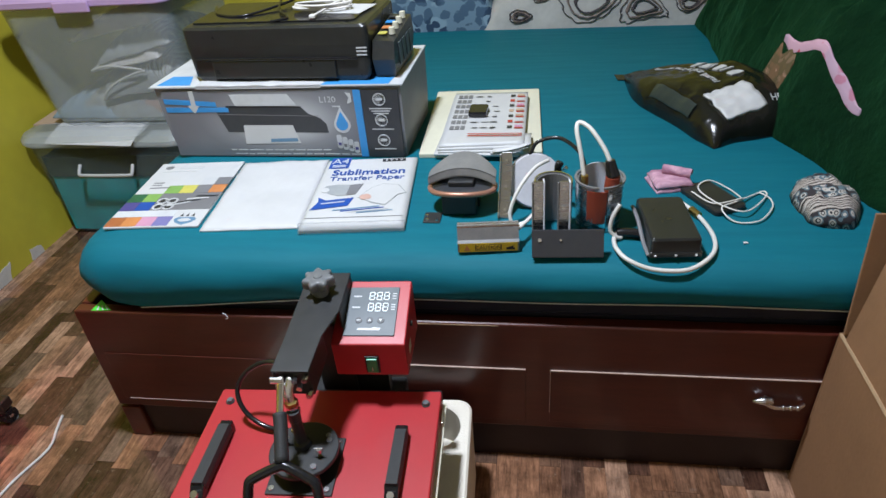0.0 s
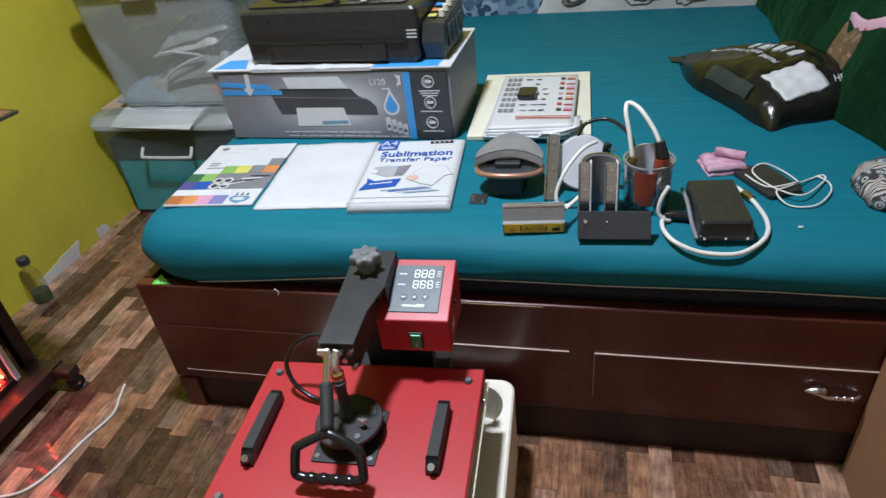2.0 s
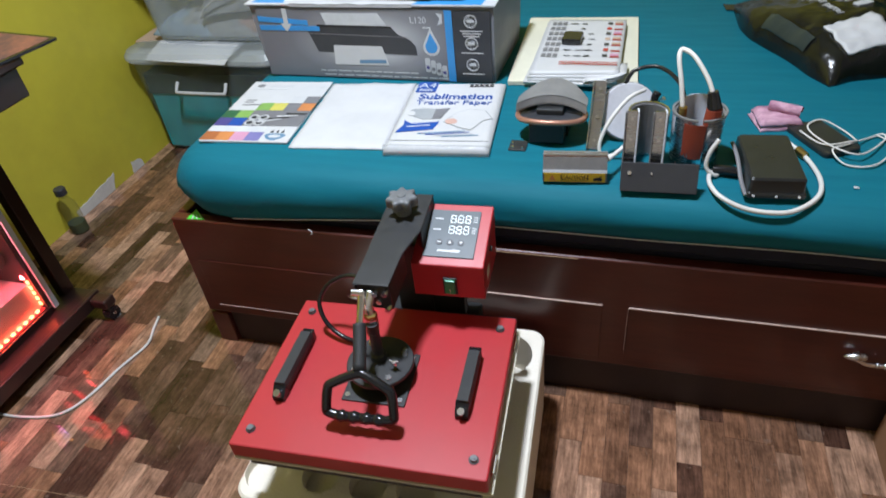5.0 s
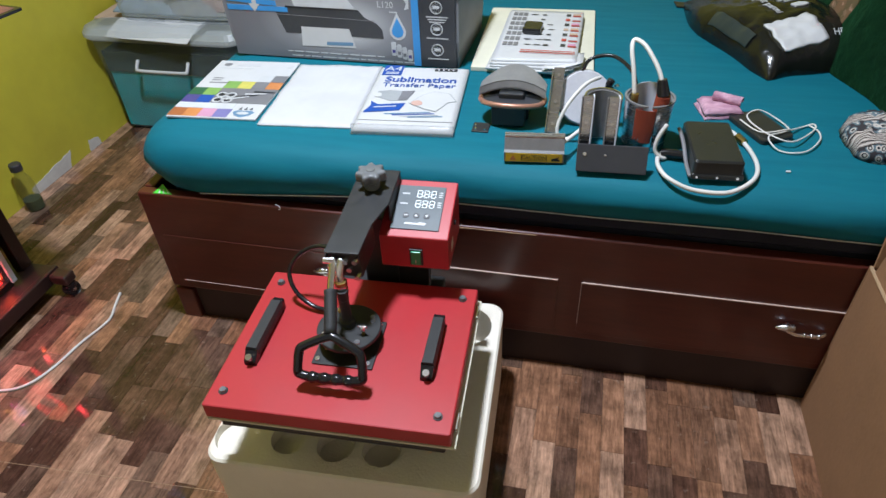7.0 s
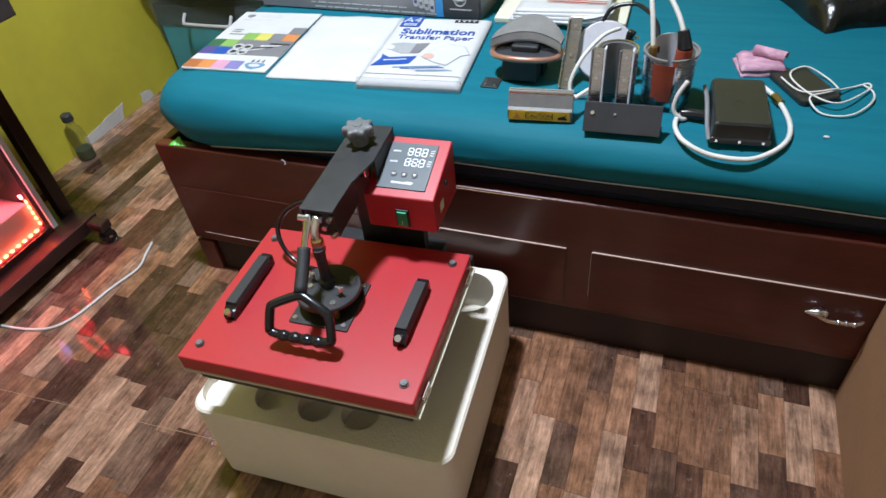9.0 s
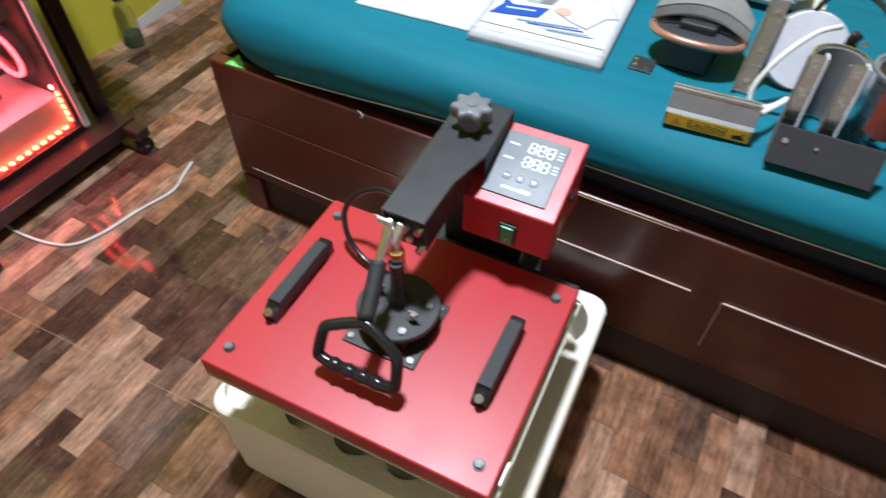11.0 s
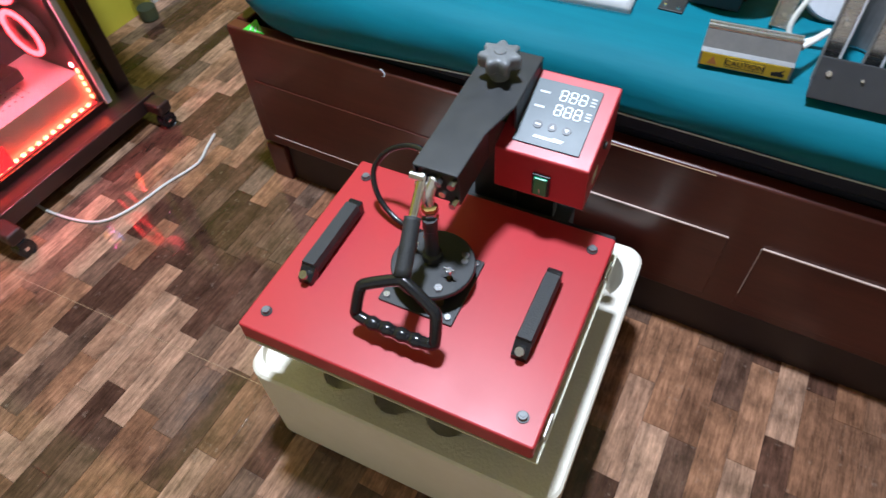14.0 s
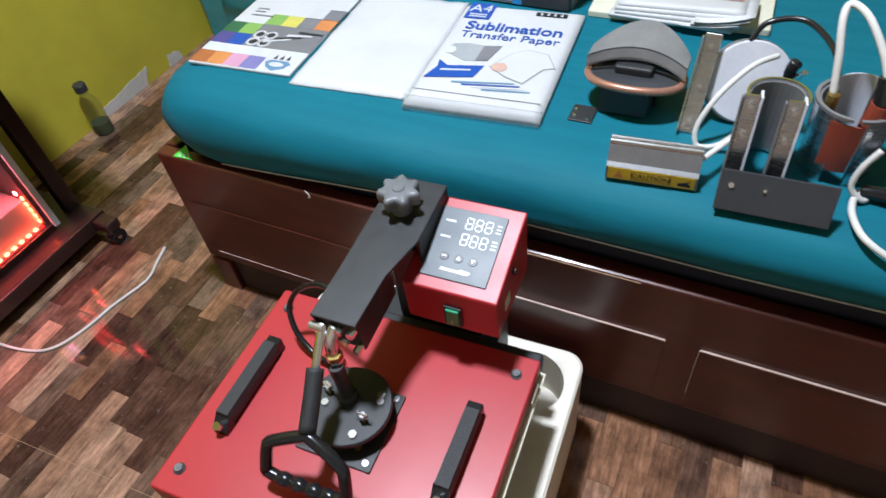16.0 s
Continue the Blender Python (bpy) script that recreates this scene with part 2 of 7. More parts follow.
M = dict(
    floor=mk("dark_vinyl_joint", (0.05, 0.028, 0.02), None, 20, 0.5),
    plank=plank_print("printed_vinyl_plank", False),
    plank_rest=plank_print("printed_vinyl_plank_far", True),
    yellow=mk("yellow_wall_paint", (0.56, 0.50, 0.045), (0.46, 0.40, 0.04), 3, 0.55, bump=0.15, bscale=40),
    plaster=mk("bare_plaster", (0.62, 0.6, 0.55), (0.5, 0.48, 0.44), 20, 0.9, bump=0.4),
    ceiling=mk("ceiling_paint", (0.84, 0.85, 0.86), (0.78, 0.79, 0.8), 4, 0.8),
    mahogany=mk("mahogany_varnish", (0.1, 0.019, 0.012), (0.065, 0.0115, 0.0075), 5, 0.36, stretch=(1, 6, 6), coat=0.22, bump=0.02, bscale=40),
    pale=mk("bare_board_edge", (0.6, 0.45, 0.39), (0.42, 0.3, 0.25), 30, 0.7),
    # bed wood with the shade under the frame put into its colour
    shadow_wood=mk("shaded_underbed_wood", (0.03, 0.014, 0.012), None, 10, 0.6),
    # for the unseen walls, pale and warm to bounce fill light
    bounce_wall=mk("cream_bounce_paint", (0.8, 0.74, 0.68), (0.74, 0.68, 0.62), 4, 0.7),
    bin_clear=mk("clear_bin_plastic", (0.3, 0.36, 0.36), (0.24, 0.3, 0.3), 5, 0.25, alpha=0.13),
    sheet=mk("teal_bed_sheet", (0.004, 0.142, 0.192), (0.003, 0.12, 0.167), 5, 0.65, bump=0.22, bscale=7, stretch=(1, 9, 4), spec=0.18),
    screen=mk("dark_display_window", (0.08, 0.105, 0.12), None, 20, 0.42, spec=0.5),
    green_switch=mk("green_rocker_plastic", (0.008, 0.3, 0.13), None, 30, 0.3),
    amber=mk("yellow_caution_label", (0.75, 0.52, 0.02), (0.65, 0.43, 0.02), 30, 0.45),
    ink=mk("black_print", (0.012, 0.012, 0.014), None, 30, 0.6),
    blue=mk("blue_print", (0.012, 0.075, 0.36), (0.012, 0.065, 0.3), 20, 0.45),
    sky=mk("bright_blue_print", (0.05, 0.3, 0.68), (0.04, 0.26, 0.6), 20, 0.4),
    charcoal=mk("charcoal_print", (0.03, 0.032, 0.038), (0.045, 0.047, 0.052), 10, 0.4),
    midgrey=mk("mid_grey_print", (0.2, 0.2, 0.21), (0.16, 0.16, 0.17), 10, 0.45),
    lightgrey=mk("pale_grey_print", (0.55, 0.56, 0.57), (0.48, 0.49, 0.5), 10, 0.5),
    orange=mk("orange_print", (0.62, 0.24, 0.08), None, 20, 0.45),
    pinkp=mk("pink_print", (0.6, 0.3, 0.44), None, 20, 0.45),
    violet=mk("violet_print", (0.2, 0.19, 0.42), None, 20, 0.45),
    lime=mk("green_print", (0.22, 0.4, 0.1), None, 20, 0.45),
    yellowp=mk("yellow_print", (0.6, 0.55, 0.12), None, 20, 0.45),
    rust=mk("rust_print", (0.4, 0.13, 0.045), None, 20, 0.45),
    indigo=mk("indigo_print", (0.075, 0.065, 0.24), None, 20, 0.45),
    bottlegreen=mk("bottle_green_print", (0.03, 0.13, 0.06), None, 20, 0.45),
    steelblue=mk("steel_blue_print", (0.13, 0.26, 0.4), None, 20, 0.45),
    palegrey=mk("cool_pale_print", (0.36, 0.38, 0.39), (0.3, 0.32, 0.33), 30, 0.45),
    pocket=mk("cloudy_dark_pocket", (0.03, 0.042, 0.042), (0.02, 0.03, 0.03), 20, 0.3),
    film=mk("clear_wrap_film", (0.4, 0.42, 0.44), (0.2, 0.22, 0.24), 40, 0.12, alpha=0.2),
    redp=mk("red_print", (0.5, 0.06, 0.04), None, 20, 0.5),
    label=mk("pale_label", (0.62, 0.64, 0.66), None, 20, 0.35),
    printer=mk("black_printer_plastic", (0.018, 0.0195, 0.019), (0.024, 0.0255, 0.025), 30, 0.3, bump=0.12, bscale=700),
    greymetal=mk("grey_painted_metal", (0.26, 0.26, 0.26), (0.2, 0.2, 0.205), 30, 0.45, metal=0.3),
    copper=mk("copper_heater_ring", (0.55, 0.28, 0.2), None, 30, 0.4, metal=0.6),
    silicone=mk("red_brown_silicone", (0.36, 0.07, 0.035), (0.28, 0.05, 0.03), 20, 0.5),
    whitepad=mk("white_silicone_pad", (0.62, 0.62, 0.66), None, 20, 0.5),
    plastic_clear=mk("cloudy_bin_plastic", (0.42, 0.46, 0.47), (0.34, 0.38, 0.39), 5, 0.3, alpha=0.33),
    plastic_lid=mk("cloudy_lid_plastic", (0.42, 0.45, 0.44), (0.36, 0.39, 0.38), 5, 0.3, alpha=0.5),
    lilac=mk("lilac_lid_plastic", (0.5, 0.33, 0.6), (0.45, 0.3, 0.55), 8, 0.4),
    tealcloth=mk("teal_folded_cloth", (0.012, 0.36, 0.4), (0.008, 0.24, 0.28), 14, 0.9, bump=0.4),
    darkcloth=mk("dark_green_cloth", (0.02, 0.05, 0.045), (0.012, 0.03, 0.03), 12, 0.9, bump=0.4),
    greycloth=mk("grey_knit_cloth", (0.42, 0.43, 0.42), (0.22, 0.23, 0.23), 40, 0.95, bump=0.8, bscale=90),
    whitecloth=mk("pale_folded_cloth", (0.7, 0.67, 0.63), (0.5, 0.46, 0.44), 16, 0.95, bump=0.5),
    bluecloth=mk("pale_blue_cloth", (0.3, 0.38, 0.45), (0.2, 0.27, 0.33), 14, 0.95, bump=0.5),
    skincloth=mk("dusty_peach_cloth", (0.45, 0.3, 0.25), (0.33, 0.22, 0.19), 14, 0.95, bump=0.5),
    pinkcloth=mk("pink_checked_cloth", (0.66, 0.4, 0.5), (0.3, 0.13, 0.2), 36, 0.9, bump=0.3, stretch=(0.4, 1.6, 1)),
    blush=mk("pale_peach_print", (0.62, 0.4, 0.33), None, 20, 0.5),
    skinpaper=mk("tan_folded_paper", (0.5, 0.36, 0.26), (0.42, 0.3, 0.22), 9, 0.7),
    glass=mk("smoked_side_glass", (0.5, 0.4, 0.4), None, 5, 0.06, alpha=0.12),
    pcwhite=mk("white_case_steel", (0.82, 0.8, 0.81), None, 10, 0.45),
    alu=mk("brushed_aluminium_trim", (0.72, 0.75, 0.82), (0.62, 0.65, 0.72), 20, 0.35),
    # added fill glow, hidden under the case top, that reddens the shroud
    red_fill=glow("hidden_red_fill_glow", (1.0, 0.2, 0.26), 330.0),
    led_warm=glow("warm_led", (1.0, 0.1, 0.04), 28.0),
    led_base=glow("dim_red_strip", (1.0, 0.035, 0.04), 1.6),
    led_spot=glow("red_spot_led", (1.0, 0.05, 0.06), 120.0),
    led_amber=glow("amber_led", (1.0, 0.36, 0.1), 60.0),
    # plastic whose red lighting is put in as weak emission
    lit_block=glow("red_light_as_glow", (1.0, 0.025, 0.035), 1.3),
    led_ring=glow("red_fan_ring_light", (1.0, 0.035, 0.045), 14.0),
    led_blue=glow("blue_led", (0.1, 0.3, 1.0), 90.0),
    led_pink=glow("magenta_led", (1.0, 0.08, 0.35), 90.0),
    digit=glow("white_display_segments", (0.85, 0.95, 1.0), 0.9),
    bottle=mk("yellowish_clear_bottle", (0.3, 0.27, 0.06), None, 20, 0.12, alpha=0.28),
    neon=mk("neon_green_wrapper", (0.08, 0.75, 0.06), None, 20, 0.4),
    pad_print=mk("brown_orange_mouse_pad_print", (0.28, 0.1, 0.05), (0.04, 0.03, 0.03), 14, 0.7),
    navy=mk("navy_mattress_base", (0.008, 0.012, 0.03), None, 20, 0.8),
    red=mk("red_powder_coat", (0.45, 0.024, 0.031), (0.41, 0.021, 0.027), 14, 0.4, bump=0.035, bscale=600, spec=0.6),
    black=mk("black_powder_coat", (0.02, 0.0215, 0.023), (0.027, 0.028, 0.03), 40, 0.45, bump=0.06, bscale=700),
    rubber=mk("black_rubber_grip", (0.016, 0.017, 0.018), (0.025, 0.026, 0.027), 60, 0.6, bump=0.3, bscale=400),
    gloss_black=mk("gloss_black_plastic", (0.013, 0.013, 0.015), None, 30, 0.18),
    chrome=mk("chrome_steel", (0.94, 0.94, 0.95), (0.85, 0.85, 0.86), 30, 0.24, metal=1.0),
    steel=mk("brushed_steel", (0.72, 0.72, 0.73), (0.58, 0.58, 0.6), 30, 0.26, metal=1.0, stretch=(1, 1, 12)),
    brass=mk("brass_standoff", (0.5, 0.36, 0.12), None, 30, 0.35, metal=1.0),
    foam=mk("white_expanded_foam", (0.87, 0.82, 0.71), (0.81, 0.755, 0.64), 8, 0.75, bump=0.3, bscale=220),
    knob=mk("grey_knob_plastic", (0.17, 0.18, 0.19), (0.12, 0.125, 0.13), 40, 0.4),
    carton=mk("brown_cardboard", (0.29, 0.15, 0.072), (0.24, 0.125, 0.06), 7, 0.8, bump=0.15, bscale=120),
    cartonedge=mk("cardboard_edge", (0.42, 0.28, 0.16), None, 40, 0.85),
    white=mk("white_paper", (0.57, 0.575, 0.58), (0.52, 0.525, 0.53), 9, 0.5, bump=0.3, bscale=14),
    cream=mk("cream_card", (0.68, 0.66, 0.52), (0.6, 0.58, 0.46), 9, 0.7),
    green=mk("dark_green_fleece", (0.003, 0.027, 0.0085), (0.0015, 0.015, 0.005), 4, 0.95, bump=0.8, bscale=20, spec=0.1, bdist=0.022),
    bag=mk("olive_black_poly_bag", (0.006, 0.0065, 0.0055), (0.009, 0.0095, 0.008), 8, 0.2, bump=0.6, bscale=22, bdist=0.008),
    cord=mk("white_cable", (0.72, 0.7, 0.66), None, 20, 0.5),
    desk=mk("dark_desk_board", (0.018, 0.009, 0.008), (0.028, 0.013, 0.011), 10, 0.35, coat=0.2),
    grey=mk("light_grey_print", (0.22, 0.225, 0.245), (0.18, 0.185, 0.2), 6, 0.48),
)


# ---- building helpers ----
def part(name, bm, material, parent=None, label="", smooth=False):
    me = bpy.data.meshes.new(name)
    bm.normal_update()
    bm.to_mesh(me)
    bm.free()
    me.materials.append(material)
    if smooth:
        for p in me.polygons:
            p.use_smooth = True
    ob = new(name, me)
    ob.parent = parent
    if label:
        ob["label"] = label
    return ob


def thing(name, m, label, category, group="", kind=""):
    ob = new(name)
    ob.empty_display_size = 0.05
    ob.matrix_world = m
    return tagged(ob, label, category, group, kind)


def box(lo, hi, bevel=0.0, segs=2, bm=None, m=None):
    bm = bm or bmesh.new()
    made = bmesh.ops.create_cube(bm, size=1.0)["verts"]
    lo, hi = Vector(lo), Vector(hi)
    for v in made:
        v.co = Vector((lo[i] + (v.co[i] + 0.5) * (hi[i] - lo[i]) for i in range(3)))
        if m:
            v.co = m @ v.co
    if bevel:
        edges = list({e for v in made for e in v.link_edges})
        bmesh.ops.bevel(bm, geom=edges, offset=bevel, segments=segs, affect="EDGES", profile=0.5)
    return bm


def rod(a, b, r, r2=None, sides=16, bm=None, bevel=0.0):
    bm = bm or bmesh.new()
    a, b = Vector(a), Vector(b)
    q = (b - a).to_track_quat("Z", "Y").to_matrix().to_4x4()
    made = bmesh.ops.create_cone(bm, cap_ends=True, segments=sides, radius1=r, radius2=r if r2 is None else r2, depth=(b - a).length)["verts"]
    mat = Matrix.Translation((a + b) / 2) @ q
    for v in made:
        v.co = mat @ v.co
    if bevel:
        edges = [e for e in {e for v in made for e in v.link_edges} if any(len(f.verts) > 4 for f in e.link_faces)]
        bmesh.ops.bevel(bm, geom=edges, offset=bevel, segments=2, affect="EDGES", profile=0.5)
    return bm


def glide(pts, steps=8, closed=False):
    pts = [Vector(p) for p in pts]
    n, out = len(pts), []
    for i in range(n if closed else n - 1):
        get = (lambda k: pts[k % n]) if closed else (lambda k: pts[min(max(k, 0), n - 1)])
        p0, p1, p2, p3 = get(i - 1), get(i), get(i + 1), get(i + 2)
        for s in range(steps):
            t = s / steps
            out.append(0.5 * (2 * p1 + (p2 - p0) * t + (2 * p0 - 5 * p1 + 4 * p2 - p3) * t * t + (3 * p1 - p0 - 3 * p2 + p3) * t ** 3))
    if not closed:
        out.append(pts[-1])
    return out


def tube(pts, r, sides=8, steps=8, closed=False, bm=None, curved=True, flat=1.0):
    bm = bm or bmesh.new()
    line = glide(pts, steps, closed) if curved else [Vector(p) for p in pts]
    rings, n = [], len(line)
    for i, p in enumerate(line):
        ahead = (line[(i + 1) % n] if closed else line[min(i + 1, n - 1)]) - (line[i - 1] if closed else line[max(i - 1, 0)])
        ahead.normalize()
        side = ahead.cross(Vector((0, 0, 1)))
        if side.length < 0.05:
            side = Vector((1, 0, 0))
        side.normalize()
        up = side.cross(ahead)
        rings.append([bm.verts.new(p + r * (math.cos(a) * side + flat * math.sin(a) * up)) for a in (2 * math.pi * k / sides for k in range(sides))])
    for i in range(n if closed else n - 1):
        a, b = rings[i], rings[(i + 1) % n]
        for k in range(sides):
            bm.faces.new((a[k], a[(k + 1) % sides], b[(k + 1) % sides], b[k]))
    if not closed:
        bm.faces.new(rings[0][::-1]), bm.faces.new(rings[-1])
    bmesh.ops.recalc_face_normals(bm, faces=bm.faces)
    return bm


def lathe(profile, sides=32, bm=None, place=(0, 0, 0)):
    """Turn a list of (radius, height) round z."""
    bm = bm or bmesh.new()
    rings = []
    for r, z in profile:
        rings.append([bm.verts.new((place[0] + r * math.cos(2 * math.pi * k / sides), place[1] + r * math.sin(2 * math.pi * k / sides), place[2] + z)) for k in range(sides)])
    for a, b in zip(rings, rings[1:]):
        for k in range(sides):
            bm.faces.new((a[k], a[(k + 1) % sides], b[(k + 1) % sides], b[k]))
    if profile[0][0] > 1e-4:
        bm.faces.new(rings[0][::-1])
    if profile[-1][0] > 1e-4:
        bm.faces.new(rings[-1])
    bmesh.ops.remove_doubles(bm, verts=bm.verts, dist=1e-5)
    bmesh.ops.recalc_face_normals(bm, faces=bm.faces)
    return bm


def prism(outline, z0, z1, bevel=0.0, m=None, bm=None):
    """A flat outline of (x, y), given thickness."""
    bm = bm or bmesh.new()
    lo, hi = [bm.verts.new((x, y, z0)) for x, y in outline], [bm.verts.new((x, y, z1)) for x, y in outline]
    n = len(outline)
    faces = [bm.faces.new(lo[::-1]), bm.faces.new(hi)] + [bm.faces.new((lo[k], lo[(k + 1) % n], hi[(k + 1) % n], hi[k])) for k in range(n)]
    bmesh.ops.recalc_face_normals(bm, faces=faces)
    if bevel:
        edges = list({e for f in faces[:2] for e in f.edges})
        bmesh.ops.bevel(bm, geom=edges, offset=bevel, segments=2, affect="EDGES", profile=0.5)
    if m:
        bmesh.ops.transform(bm, matrix=m, verts=bm.verts)
    return bm


def structure(name, bm, material, label, category):
    return tagged(part(name, bm, material), label, category, kind="structure")


# ---- room ----
WX, BY, RX, FY, CZ = -0.82, 1.78, 3.1, -2.6, 2.65
floor = structure("floor", box((WX - 0.1, FY - 0.1, -0.06), (RX + 0.1, BY + 0.1, -0.0016)), M["floor"], "printed vinyl floor with short weathered wood planks", "floor")
structure("wall_left", box((WX - 0.12, FY, 0), (WX, BY, CZ)), M["yellow"], "yellow painted wall with chipped paint at its foot", "wall")
structure("wall_back", box((WX - 0.12, BY, 0), (RX + 0.12, BY + 0.12, CZ)), M["yellow"], "yellow painted wall behind the bed", "wall")
# right and front walls are out of view, added for their warm bounce
structure("wall_right", box((RX, FY, 0), (RX + 0.12, BY, CZ)), M["bounce_wall"], "unseen plain cream wall that bounces fill light", "wall")
structure("wall_front", box((WX - 0.12, FY - 0.12, 0), (RX + 0.12, FY, CZ)), M["bounce_wall"], "unseen plain cream wall that bounces fill light", "wall")
structure("ceiling", box((WX - 0.12, FY - 0.12, CZ), (RX + 0.12, BY + 0.12, CZ + 0.1)), M["ceiling"], "off-white painted ceiling", "ceiling")


seam = part("floor_seam", box((-0.34, -0.0006, 0.0002), (0.62, 0.0004, 0.0007), 0.0003), M["cartonedge"], None)
seam.matrix_world = pose(0, -0.478, 0, 0, 0, 3.2)
tagged(seam, "pale joint between two vinyl floor sheets", "floor joint", kind="structure")


def chip(base, crest, seed):
    """A ragged strip of bare plaster along the wall's foot, 2 mm proud of the paint: base and crest are lists of (y, z)."""
    ring = []
    corners = base + crest[::-1]
    for k, (p, q) in enumerate(zip(corners, corners[1:] + corners[:1])):
        for j in range(6):
            f = j / 6
            y, z = p[0] + (q[0] - p[0]) * f, p[1] + (q[1] - p[1]) * f
            rough = 0.0 if k < len(base) - 1 else 0.006
            ring.append((y + rough * noise.noise((y * 60, z * 60, seed)), max(0.001, z + rough * noise.noise((z * 60, y * 60, seed + 3)))))
    ob = part("plaster_patch", prism(ring, 0.0, 0.002, m=pose(WX + 0.0005, 0, 0, 90, 0, 90)), M["plaster"])
    return tagged(ob, "ragged patch of bare pale plaster on the yellow wall", "plaster patch", "plaster patches", "structure")


chip([(0.43, 0.001), (0.55, 0.001), (0.62, 0.001)], [(0.432, 0.032), (0.54, 0.045), (0.645, 0.058)], 3)
chip([(0.735, 0.001), (0.8, 0.001)], [(0.74, 0.045), (0.795, 0.034)], 12)


# ---- shared makers ----
def lettering(name, words, size, m, material, parent, thick=0.0004, align="CENTER", space=1.0, bold=0.0):
    cu = bpy.data.curves.new(name, "FONT")
    cu.body, cu.size, cu.align_x, cu.align_y, cu.extrude, cu.space_character, cu.offset = words, size, align, "CENTER", thick, space, bold
    ob = bpy.data.objects.new(name, cu)
    scene.collection.objects.link(ob)
    me = bpy.data.meshes.new_from_object(ob.evaluated_get(bpy.context.evaluated_depsgraph_get()))
    bpy.data.objects.remove(ob)
    bpy.data.curves.remove(cu)
    me.transform(m)
    me.materials.clear()
    me.materials.append(material)
    out = new(name, me)
    out.parent = parent
    return out


def carve(bm, cutters):
    """bm with the cutters' bodies taken out."""
    obs = []
    for k, b in enumerate([bm, *cutters]):
        me = bpy.data.meshes.new("carving")
        b.to_mesh(me)
        b.free()
        obs.append(new("carving", me))
    for c in obs[1:]:
        mod = obs[0].modifiers.new("cut", "BOOLEAN")
        mod.operation, mod.object, mod.solver = "DIFFERENCE", c, "EXACT"
    me = bpy.data.meshes.new_from_object(obs[0].evaluated_get(bpy.context.evaluated_depsgraph_get()))
    out = bmesh.new()
    out.from_mesh(me)
    for o in obs:
        d = o.data
        bpy.data.objects.remove(o)
        bpy.data.meshes.remove(d)
    bpy.data.meshes.remove(me)
    return out


def round_rect(x0, y0, x1, y1, r, n=6):
    pts = []
    for cx, cy, a0 in ((x1 - r, y1 - r, 0), (x0 + r, y1 - r, 90), (x0 + r, y0 + r, 180), (x1 - r, y0 + r, 270)):
        pts += [(cx + r * math.cos(radians(a0 + 90 * k / n)), cy + r * math.sin(radians(a0 + 90 * k / n))) for k in range(n + 1)]
    return pts


def loft(outlines, cap=True):
    """Skin through a stack of outlines, each a list of (x, y, z) of one length."""
    bm = bmesh.new()
    rings = [[bm.verts.new(p) for p in o] for o in outlines]
    for a, b in zip(rings, rings[1:]):
        n = len(a)
        for k in range(n):
            bm.faces.new((a[k], a[(k + 1) % n], b[(k + 1) % n], b[k]))
    if cap:
        bm.faces.new(rings[0][::-1]), bm.faces.new(rings[-1])
    bmesh.ops.recalc_face_normals(bm, faces=bm.faces)
    return bm


def stack_rect(x0, y0, x1, y1, r, levels, n=6):
    """Outlines of a rounded rectangle at levels of (inset, z)."""
    return [[(x, y, z) for x, y in round_rect(x0 + i, y0 + i, x1 - i, y1 - i, max(r - i * 0.6, 0.004), n)] for i, z in levels]


def heap(x0, y0, x1, y1, nx, ny, height, foot=0.0):
    """A closed soft body over a rectangle, its top at height(u, v)."""
    bm = bmesh.new()
    top = [[bm.verts.new((x0 + (x1 - x0) * i / nx, y0 + (y1 - y0) * j / ny, height(i / nx, j / ny))) for j in range(ny + 1)] for i in range(nx + 1)]
    for i in range(nx):
        for j in range(ny):
            bm.faces.new((top[i][j], top[i + 1][j], top[i + 1][j + 1], top[i][j + 1]))
    edge = [top[i][0] for i in range(nx + 1)] + [top[nx][j] for j in range(1, ny + 1)] + [top[i][ny] for i in range(nx - 1, -1, -1)] + [top[0][j] for j in range(ny - 1, 0, -1)]
    low = [bm.verts.new((v.co.x, v.co.y, foot)) for v in edge]
    n = len(edge)
    for k in range(n):
        bm.faces.new((edge[k], low[k], low[(k + 1) % n], edge[(k + 1) % n]))
    bm.faces.new(low)
    bmesh.ops.recalc_face_normals(bm, faces=bm.faces)
    return bm


# ---- bed ----
BL, BD, BT, MT = 2.0, 1.7, 0.398, 0.535
bed = thing("bed", pose(0, 0, 0), "dark mahogany bed frame with drawers along its side", "bed")
part("front_panel", box((0, 0, 0.108), (BL, 0.028, BT), 0.004), M["mahogany"], bed)
part("end_panel", box((0, 0.03, 0.1), (0.028, BD, BT), 0.004), M["mahogany"], bed)
part("end_panel", box((BL - 0.028, 0.03, 0.1), (BL, BD, BT), 0.004), M["mahogany"], bed)
part("back_panel", box((0.03, BD - 0.028, 0.1), (BL - 0.03, BD, BT), 0.004), M["mahogany"], bed)
# slats and plinth: under-bed shade is in their dark colour
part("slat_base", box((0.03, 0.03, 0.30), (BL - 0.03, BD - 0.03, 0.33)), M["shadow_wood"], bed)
part("plinth", box((0.052, 0.012, 0.0), (BL - 0.052, 0.05, 0.1)), M["shadow_wood"], bed, "recessed plinth board with shade in its dark colour")
for x in (0.0, BL - 0.05):
    for y in (0.0, BD - 0.05):
        part("leg", box((x, y, 0), (x + 0.05, y + 0.05, 0.1), 0.003), M["mahogany"], bed)
